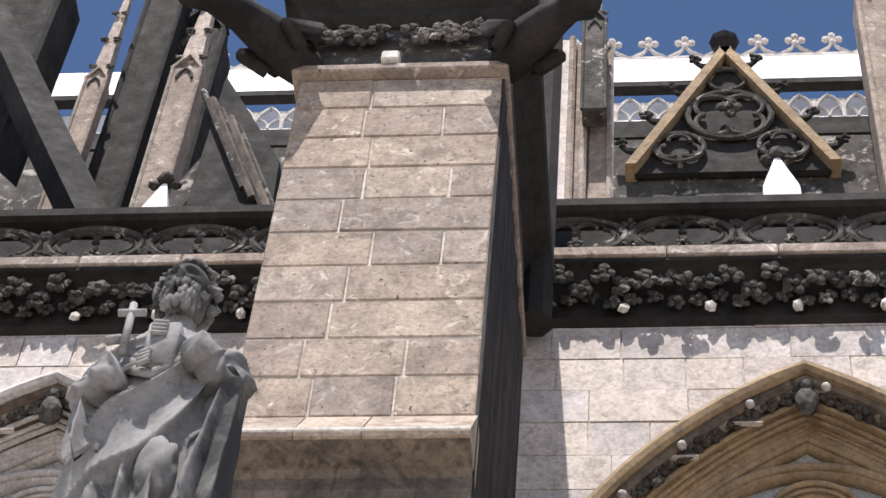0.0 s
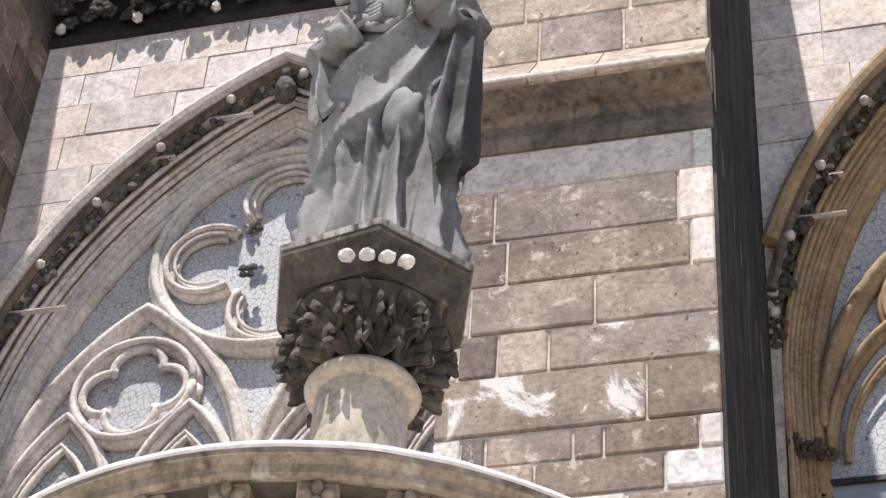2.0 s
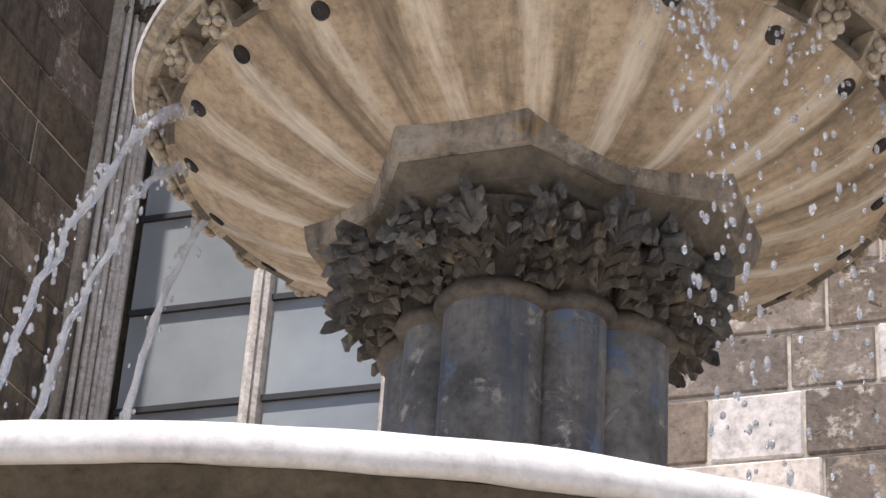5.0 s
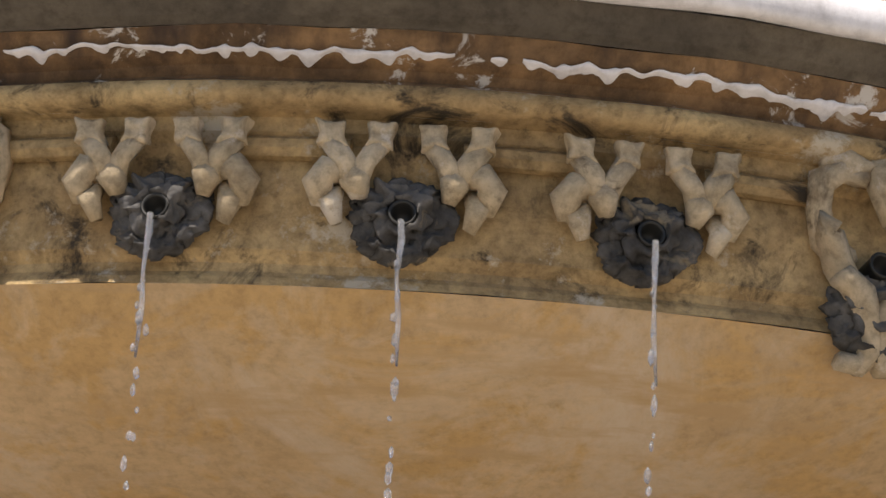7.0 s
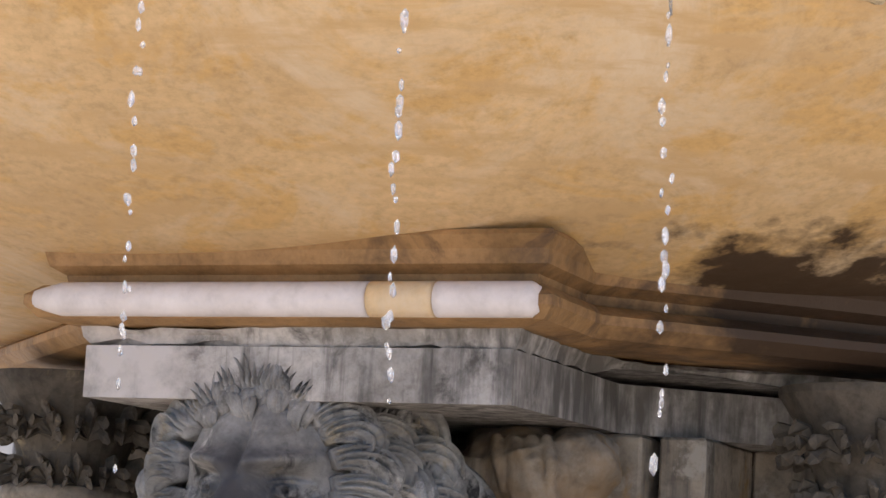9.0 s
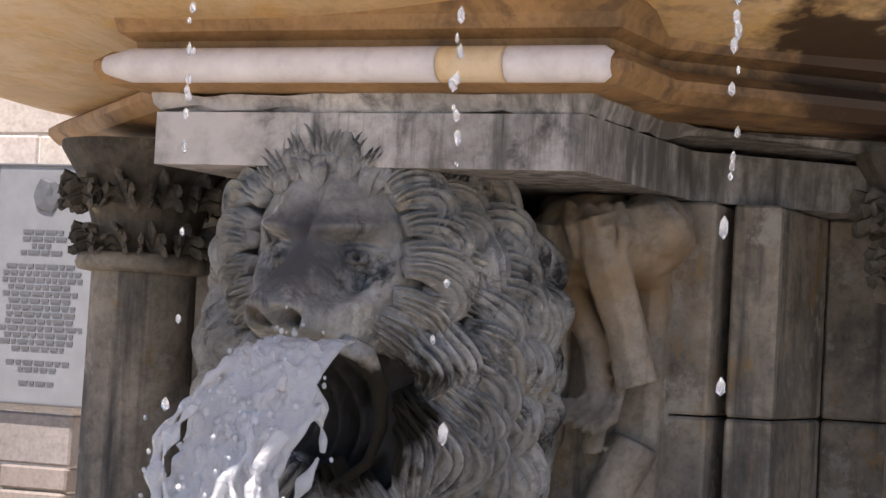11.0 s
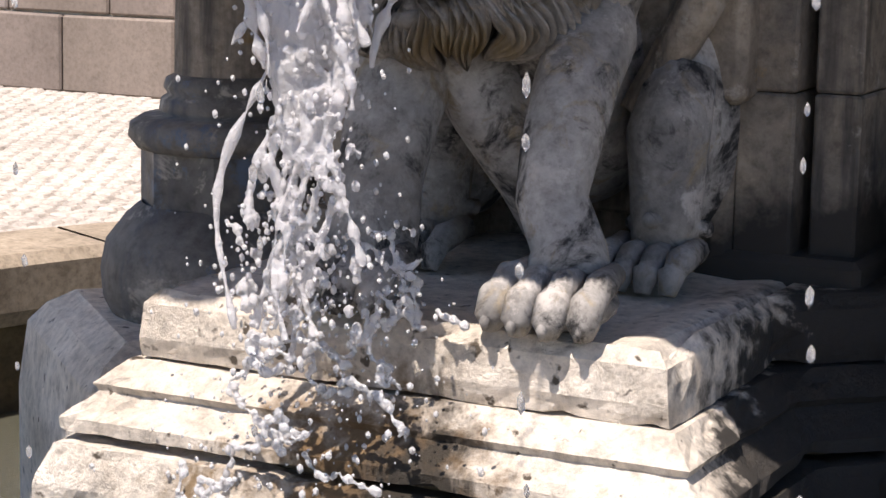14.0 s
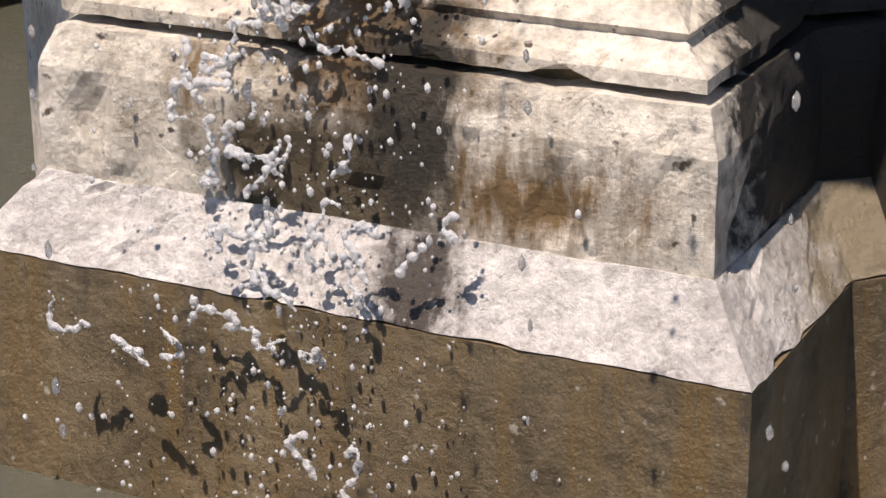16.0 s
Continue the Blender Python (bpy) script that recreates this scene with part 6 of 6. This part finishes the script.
    for side in (1, -1):
        # tiers that spring from the face and sweep outwards, then down
        for rad, n, lift, ln in ((0.158, 11, 0.012, 0.20), (0.205, 11, 0.018, 0.24), (0.262, 11, 0.022, 0.24)):
            for j in range(n):
                al = 1.50 - 2.45 * (j + r.uniform(-0.25, 0.25)) / (n - 1)
                lock(rad * (1.0 + 0.12 * math.cos(al)) * math.cos(al) + 0.004, rad * math.sin(al), al * 0.80 + 0.25, -1.75 + 0.55 * max(0, al) + r.uniform(-0.2, 0.2), ln * r.uniform(0.8, 1.15), r.uniform(0.019, 0.026), lift + r.uniform(-0.005, 0.006), r.uniform(0.15, 0.4), side, on_head)
        for j in range(11):
            al = 1.2 - 2.2 * (j + r.uniform(-0.3, 0.3)) / 10
            lock(0.30 * math.cos(al), 0.04 + 0.28 * math.sin(al), al * 0.72 + 0.1, -1.6 + r.uniform(-0.2, 0.2), r.uniform(0.20, 0.28), r.uniform(0.025, 0.033), 0.022 + r.uniform(-0.005, 0.005), r.uniform(0.3, 0.6), side)
            # tuft over the forehead, combed up and outwards
        for j in range(26):
            x0, z0 = r.uniform(0.0, 0.135), r.uniform(1.775, 1.86)
            ln, bend = r.uniform(0.035, 0.060), r.uniform(0.4, 1.2)
            y0 = -1.475 - depth(x0, min(0.15, z0 - ez)) + 0.010
            line = [(cx + side * (x0 + ln * (0.25 + 3.2 * x0) * t + 0.008 * math.sin(4 * t + j)), y0 - 0.022 * math.sin(2.6 * t) + 0.06 * t * bend, z0 + ln * math.sin(1.7 * t)) for t in (i / 6 for i in range(7))]
            for dx, rr in ((-0.008, 0.0065), (0.0, 0.0085), (0.008, 0.0065)):
                tube([(p[0] + dx, p[1], p[2]) for p in line], [rr * 0.5, rr, rr * 1.2, rr * 1.2, rr, rr * 0.7, rr * 0.25], 6, bm)
        # hanging tiers on the shoulder
        w0 = 0.12
        while w0 > -0.42:
            s0 = 0.30 if w0 > -0.05 else 0.155 if w0 > -0.33 else 0.03
            while s0 < 0.82:
                lock(s0 + r.uniform(-0.015, 0.015), w0 + r.uniform(-0.03, 0.03), -0.9 + r.uniform(-0.3, 0.3), -1.60 + r.uniform(-0.2, 0.2), r.uniform(0.14, 0.22), r.uniform(0.024, 0.034), 0.008 + 0.03 * max(0, 0.42 - s0) + r.uniform(0, 0.010), r.uniform(0.4, 0.75) * (1 if r.random() < 0.8 else -1), side)
                s0 += 0.062
            w0 -= 0.092
    # beard under the chin
    for j in range(7):
        lock(-0.12 + 0.04 * j, -0.375 + r.uniform(-0.015, 0.015), -1.5, -1.65, r.uniform(0.10, 0.15), 0.021, 0.045, r.uniform(-0.5, 0.5), 1)
    return bm


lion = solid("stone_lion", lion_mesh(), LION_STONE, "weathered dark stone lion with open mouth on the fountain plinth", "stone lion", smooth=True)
lion.data.materials.append(SOOT_AND_SHADE)

# brackets beside each lion, under the slab: a rounded fold with two hanging ends
bm = bmesh.new()
blob(0.02, -0.05, 0.40, 0.15, 0.14, 0.10, bm, 4, 0.12, 3)
blob(0.12, -0.06, 0.43, 0.08, 0.10, 0.07, bm, 3, 0.1, 3)
tube([(-0.06, -0.11, 0.42), (-0.085, -0.13, 0.30), (-0.075, -0.11, 0.15), (-0.095, -0.08, 0.02), (-0.115, -0.06, -0.06)], [0.07, 0.065, 0.055, 0.05, 0.03], 14, bm)
tube([(0.04, -0.16, 0.44), (0.07, -0.17, 0.35), (0.10, -0.14, 0.24), (0.125, -0.12, 0.13)], [0.055, 0.05, 0.042, 0.045], 6, bm)
tube([(-0.02, -0.13, 0.30), (0.03, -0.13, 0.21), (0.05, -0.12, 0.10), (0.03, -0.10, 0.0)], [0.03, 0.028, 0.03, 0.02], 10, bm)
for i in range(5):
    tube([(-0.04 + 0.02 * i, -0.15, 0.10), (-0.02 + 0.02 * i, -0.165, 0.065 - 0.008 * i), (0.01 + 0.02 * i, -0.155, 0.08 - 0.004 * i), (0.04 + 0.014 * i, -0.13, 0.12)], [0.006, 0.012, 0.012, 0.006], 8, bm)
for i in range(4):
    tube([(-0.02 + 0.035 * i, -0.16, 0.47), (0.0 + 0.034 * i, -0.195, 0.42), (0.01 + 0.03 * i, -0.19, 0.36)], [0.012, 0.016, 0.008], 8, bm)
tube([(0.10, -0.05, 0.02), (0.04, -0.08, -0.12), (-0.06, -0.10, -0.32)], [0.05, 0.045, 0.04], 10, bm)
box(-0.14, 0.13, -0.03, 0.16, -0.30, 0.50, 0.02, bm)
for v in bm.verts:
    v.co += Vector((noise.noise(v.co * 22), noise.noise(v.co * 22 + Vector((9, 0, 0))), noise.noise(v.co * 22 + Vector((0, 9, 0))))) * 0.009
scroll_me = mesh_of(bm, "scroll_bracket", PIER_STONE, True)
for k in range(4):
    for s in (1, -1):
        remeshed(share("scroll_bracket", scroll_me, fountain, rot_z(k * math.pi / 2) @ Matrix.Translation((0.0 + s * 0.27, -1.06, 1.335)) @ Matrix.Diagonal((s, 1, 1, 1)), "draped fold bracket with brown stains"), 0.006)

# water from the lion's mouth
def mouth_fall(t):
    """Centre line of the stream, t from the mouth to the plinth."""
    return Vector((0.02 - 0.075 * min(1, t * 2), -1.79 - 0.22 * math.sqrt(t), 1.515 - 0.135 * t - 0.68 * t * t))


wr = random.Random(21)
bm = bmesh.new()
# the sheet that leaves the mouth, torn by its own turbulence
rings = []
for i in range(118):
    t = i / 149
    c = mouth_fall(t)
    fade = 1 - 0.75 * max(0.0, (i - 80) / 38) ** 2
    wide = (0.078 + 0.010 * math.sin(7 * t) + 0.045 * t) * fade
    ring = []
    for k in range(64):
        a = 2 * math.pi * k / 64
        p = c + Vector((wide * math.cos(a), 0.030 * math.sin(a), 0))
        q = Vector((p.x * 17, p.y * 17, p.z * 9))
        n = noise.noise(q) + 0.7 * noise.noise(q * 2.3 + Vector((3, 1, 7))) + 0.45 * noise.noise(q * 5.1)
        hole = max(0.0, noise.noise(Vector((p.x * 15, 4.0, p.z * 9))) - (0.42 - 0.5 * t))
        g = (max(0.05, 1 - 2.2 * hole) + 0.60 * n * (0.6 + t)) * fade
        ring.append(tuple(c + Vector(((wide * math.cos(a)) * (1 + 0.16 * n * (0.5 + t)), 0.030 * math.sin(a) * g, 0.012 * n))))
    rings.append(ring)
loft(rings, bm)
for k in range(40):
    ox, oy, ph = max(-0.09, min(0.09, wr.gauss(0, 0.055))), wr.gauss(-0.01, 0.022), wr.uniform(0, 6)
    t0 = wr.uniform(0.0, 0.8)
    t1 = min(1.0, t0 + wr.uniform(0.12, 0.35))
    pts, rr = [], []
    for i in range(22):
        t = t0 + (t1 - t0) * i / 21
        w = 0.75 + 1.1 * t
        p = mouth_fall(t) + Vector((ox * w + 0.035 * math.sin(13 * t + ph) * (0.3 + t), oy * w + 0.016 * math.cos(9 * t + ph), 0))
        pts.append(tuple(p))
        rr.append(max(0.0025, (0.017 - 0.008 * t) * (0.6 + 1.1 * noise.noise(p * 34))))
    tube(pts, rr, 8, bm)
for k in range(900):
    t = 0.03 + 0.97 * wr.random()
    p = mouth_fall(t) + Vector((max(-1.7, min(1.7, wr.gauss(0, 1))) * (0.028 + 0.034 * t), wr.gauss(-0.006, 0.018), 0))
    s = 0.0035 + 0.009 * wr.random() ** 2
    blob(*p, s, s * 0.8, s * 1.3, bm, 2, 0.8, 3)
stream = solid("lion_stream", bm, FOAM, "thick foaming stream of water from the lion's mouth", "water stream", smooth=True)
remeshed(stream, 0.0035)
bm = bmesh.new()
for k in range(420):
    t = wr.random() ** 0.6
    p = mouth_fall(t) + Vector((wr.gauss(-0.02 * t, 0.035 + 0.07 * t), wr.gauss(0, 0.03 + 0.05 * t), wr.gauss(0, 0.04)))
    s = wr.uniform(0.002, 0.0062)
    blob(*p, s, s, s * wr.uniform(1, 1.6), bm, 1)
for k in range(1000):
    z = wr.uniform(-0.42, 0.9)
    spread = 0.10 + 0.13 * (0.85 - z)
    x = wr.gauss(-0.09 + 0.03 * (0.85 - z), spread)
    y = -1.82 - 0.24 * max(0, 0.6 - z) - abs(wr.gauss(0, 0.10))
    s = 0.0018 + 0.0055 * wr.random() ** 2.5
    blob(x, y, z, s, s, s * wr.uniform(1, 1.8), bm, 1)
tagged(solid("spray_drops", bm, SPRAY, "white spray drops bouncing down the plinth", "spray", smooth=True), kind="stuff")
# splashes: lacy chains of water thrown off the steps
bm = bmesh.new()
for z0, y0, sp, n in ((0.73, -1.80, 0.11, 18), (0.60, -1.86, 0.11, 9), (0.48, -1.92, 0.12, 9), (0.30, -1.98, 0.14, 12), (0.10, -2.03, 0.16, 12), (-0.1, -2.08, 0.18, 12)):
    for k in range(n):
        p = Vector((wr.gauss(-0.10, sp), y0 - abs(wr.gauss(0, 0.04)), z0 + wr.gauss(0.02, 0.05)))
        d = wr.uniform(0, 6.28)
        for i in range(wr.randint(5, 26)):
            s = 0.0038 + 0.0085 * wr.random() ** 2
            blob(*p, s, s * 0.8, s, bm, 1)
            d += wr.gauss(0, 0.55)
            p = p + Vector((math.cos(d) * 0.0072, wr.gauss(0, 0.002), math.sin(d) * 0.0072))
            if wr.random() < 0.3:
                q = 0.0018 + 0.003 * wr.random()
                e = p + Vector((wr.gauss(0, 0.025), wr.gauss(0, 0.01), wr.gauss(0, 0.025)))
                blob(*e, q, q, q, bm, 1)
splash = solid("splash", bm, SPRAY, "white splashing water on the plinth steps", "splash", smooth=True)
remeshed(splash, 0.0026)

# statue of a robed saint
def saint():
    bm = bmesh.new()
    rings = []
    prof = [(6.80, 0.27, 0.21), (6.95, 0.255, 0.20), (7.2, 0.24, 0.185), (7.5, 0.235, 0.18), (7.75, 0.235, 0.18), (7.95, 0.245, 0.185), (8.12, 0.25, 0.175), (8.26, 0.225, 0.15), (8.36, 0.16, 0.12), (8.42, 0.08, 0.085), (8.5, 0.075, 0.08)]
    n = 220
    fine = []
    for (z0, a0, b0), (z1, a1, b1) in zip(prof, prof[1:]):
        for i in range(14):
            t = i / 14
            fine.append((z0 + (z1 - z0) * t, a0 + (a1 - a0) * t, b0 + (b1 - b0) * t))
    fine.append(prof[-1])
    for z, a, b in fine:
        ring = []
        for k in range(n):
            t = 2 * math.pi * k / n
            s = math.sin(t)
            hem = 7.42 + 0.22 * s + 0.10 * math.sin(2 * t + 0.6) + 0.06 * abs(math.sin(4 * t))
            over = 1 / (1 + math.exp(-(z - hem) / 0.010)) * max(0.0, min(1.0, (8.32 - z) / 0.1))
            fold = 1.15 - 2 * abs(math.sin(6.5 * t + 0.5 * math.sin(z * 2.6) + 0.6 * math.sin(3 * t))) ** 0.7
            fold += 0.35 - 0.5 * abs(math.sin(15 * t + 1.2 * math.sin(z * 3)))
            f = (1 - over) * 0.25 * fold * min(1.0, (7.75 - min(z, 7.7)) * 2.5)
            drape = z - 0.55 * s + 0.12 * math.cos(2 * t)
            sharp = 1.1 - 2 * abs(math.sin(8.5 * drape + 0.9 * math.sin(3 * t) + 1.1)) ** 0.6
            f += over * (0.14 + 0.17 * sharp + 0.03 * math.sin(6 * t + z * 3))
            f += 0.02 * noise.noise(Vector((s * 3, math.cos(t) * 3, z * 5)))
            ring.append((-0.015 + a * (1 + f) * math.sin(t), -0.02 - b * (1 + f) * math.cos(t), z))
        rings.append(ring)
    loft(rings, bm)
    # mantle ends that hang from both arms in zigzag pleats
    for x0, y0, z0, z1, ra, rb, lobes, lean in ((0.275, -0.06, 8.08, 7.22, 0.075, 0.14, 6, -0.05), (-0.265, -0.10, 7.95, 7.50, 0.06, 0.11, 5, 0.05)):
        rings = []
        for i in range(40):
            t = i / 39
            ring = []
            for k in range(90):
                a = 2 * math.pi * k / 90
                pleat = 1 + 0.36 * (1 - 2 * abs(math.sin(lobes * a / 2 + 0.5 * t)) ** 0.8) * min(1, 0.3 + t)
                grow = (0.75 + 0.45 * t) * (1 if t < 0.97 else 0.8)
                hem = 0.10 * abs(math.sin(lobes * a / 2)) * t + 0.16 * t * (0.5 - 0.5 * math.cos(a))
                ring.append((x0 + lean * t + ra * pleat * grow * math.sin(a), y0 - rb * pleat * grow * math.cos(a), z0 + (z1 - z0) * t + hem))
            rings.append(ring)
        loft(rings, bm)
    # head: brow, nose, cheeks, then beard and curls
    head = bmesh.new()
    bmesh.ops.create_icosphere(head, subdivisions=5, radius=1)
    for v in head.verts:
        x, y, z = v.co.x * 0.10, v.co.y * 0.125, v.co.z * 0.15
        if v.co.y < 0:
            g = lambda u, w, au, aw: math.exp(-((u / au) ** 2 + (w / aw) ** 2))
            y -= 0.035 * g(x, z + 0.015, 0.014, 0.035) + 0.018 * g(abs(x) - 0.035, z - 0.035, 0.03, 0.012) - 0.024 * g(abs(x) - 0.036, z - 0.012, 0.02, 0.013)
            y -= 0.012 * g(abs(x) - 0.05, z + 0.025, 0.02, 0.02) - 0.01 * g(x, z + 0.062, 0.03, 0.008)
        v.co = (x, y - 0.06, z + 8.66)
    join(bm, head)
    for k in range(46):
        a, q = wr.uniform(-1.25, 1.25), wr.random()
        s = wr.uniform(0.014, 0.024)
        blob((0.095 - 0.03 * q) * math.sin(a), -0.065 - (0.115 - 0.01 * q) * math.cos(a), 8.60 - 0.13 * q * (0.4 + 0.6 * math.cos(a)), s, s, s * 1.5, bm, 2, 0.7, 3)
    for k in range(150):
        a, e = wr.uniform(0, 2 * math.pi), wr.uniform(-0.5, 1.45)
        if math.cos(a) > 0.35 and e < 0.8:
            continue
        s = wr.uniform(0.016, 0.03)
        blob(0.118 * math.sin(a) * math.cos(e), -0.05 - 0.13 * math.cos(a) * math.cos(e), 8.67 + 0.155 * math.sin(e), s, s, s, bm, 2, 0.7, 3)
    # arms with wide sleeves
    for pts in ([(-0.21, -0.02, 8.22), (-0.265, -0.05, 8.02), (-0.25, -0.15, 7.92), (-0.15, -0.235, 7.95), (-0.06, -0.265, 7.99)], [(0.20, -0.02, 8.24), (0.265, -0.04, 8.09), (0.25, -0.13, 8.0), (0.17, -0.215, 8.09), (0.07, -0.25, 8.19)]):
        rings = []
        for i in range(81):
            t = i / 80 * 4
            j = min(3, int(t))
            p = Vector(pts[j]).lerp(Vector(pts[j + 1]), t - j)
            d = (Vector(pts[j + 1]) - Vector(pts[j])).normalized()
            sd = d.cross(Vector((0, 0.3, 1))).normalized()
            u = sd.cross(d)
            rad = 0.098 - 0.012 * t + (0.016 if 2.7 < t < 3.4 else 0) - (0.045 if t > 3.4 else 0)
            crease = 0.30 if t < 3.4 else 0.0
            rings.append([tuple(p + (sd * math.cos(a) + u * math.sin(a)) * rad * (1 + 0.06 * math.sin(3 * a + 4 * t) + crease * (0.6 - abs(math.sin(4.2 * t + 1.5 * math.cos(a) + 0.8 * math.sin(2 * a))) ** 0.7))) for a in (2 * math.pi * k / 48 for k in range(48))])
        loft(rings, bm)
    # collar of the mantle, laid in folds round the neck and over the chest
    for k in range(5):
        tube([(-0.20 + 0.012 * k, -0.06 - 0.02 * k, 8.27 - 0.018 * k), (-0.13, -0.165 - 0.012 * k, 8.22 - 0.05 * k), (0.0, -0.20 - 0.012 * k, 8.17 - 0.058 * k), (0.12, -0.165 - 0.012 * k, 8.24 - 0.04 * k), (0.19 - 0.01 * k, -0.06 - 0.02 * k, 8.29 - 0.016 * k)], [0.02, 0.026, 0.022, 0.026, 0.02], 10, bm, 0.7)
    for k in range(4):
        tube([(-0.05, -0.285, 7.95 + 0.022 * k), (0.0, -0.30, 7.96 + 0.022 * k)], 0.012, 6, bm)
        tube([(0.03, -0.265, 8.16 + 0.022 * k), (-0.03, -0.28, 8.15 + 0.022 * k)], 0.012, 6, bm)
    # key and book against the chest
    tube([(-0.12, -0.28, 8.02), (-0.13, -0.27, 8.34)], 0.016, 8, bm)
    tube([(-0.18, -0.275, 8.28), (-0.07, -0.275, 8.28)], 0.016, 8, bm)
    tube([(-0.20, -0.265, 8.12), (-0.14, -0.275, 8.12)], 0.02, 8, bm)
    box(-0.05, 0.08, -0.265, -0.18, 8.0, 8.24, 0.01, bm)
    # knee pressing through the cloth
    blob(0.085, -0.15, 7.50, 0.085, 0.075, 0.17, bm, 4, 0.2, 2)
    return bm


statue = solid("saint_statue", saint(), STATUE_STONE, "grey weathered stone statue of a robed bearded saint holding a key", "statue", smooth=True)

# cobbles of the square between pool and church wall
cobbles = bmesh.new()
cr = random.Random(5)
yy = 0.6
row = 0
while yy < 6.2:
    xx = -9.0 + (0.05 if row % 2 else 0)
    while xx < -1.6:
        if math.hypot(xx, yy) > 3.75:
            s = cr.uniform(0.042, 0.05)
            h = cr.uniform(0.008, 0.018)
            jx, jy = xx + cr.uniform(-0.006, 0.006), yy + 0.06 * math.sin(xx * 2.6) + cr.uniform(-0.006, 0.006)
            vs = [cobbles.verts.new((jx + dx * s * k, jy + dy * s * k, z)) for k, z in ((1, 0.001), (0.72, h)) for dx, dy in ((-1, -1), (1, -1), (1, 1), (-1, 1))]
            cobbles.faces.new(vs[4:])
            for i in range(4):
                cobbles.faces.new((vs[i], vs[(i + 1) % 4], vs[4 + (i + 1) % 4], vs[4 + i]))
        xx += 0.105
    yy += 0.105
    row += 1
solid("cobblestones", cobbles, COBBLE, "pale worn cobbles in wavy rows", "cobbles", kind="stuff")
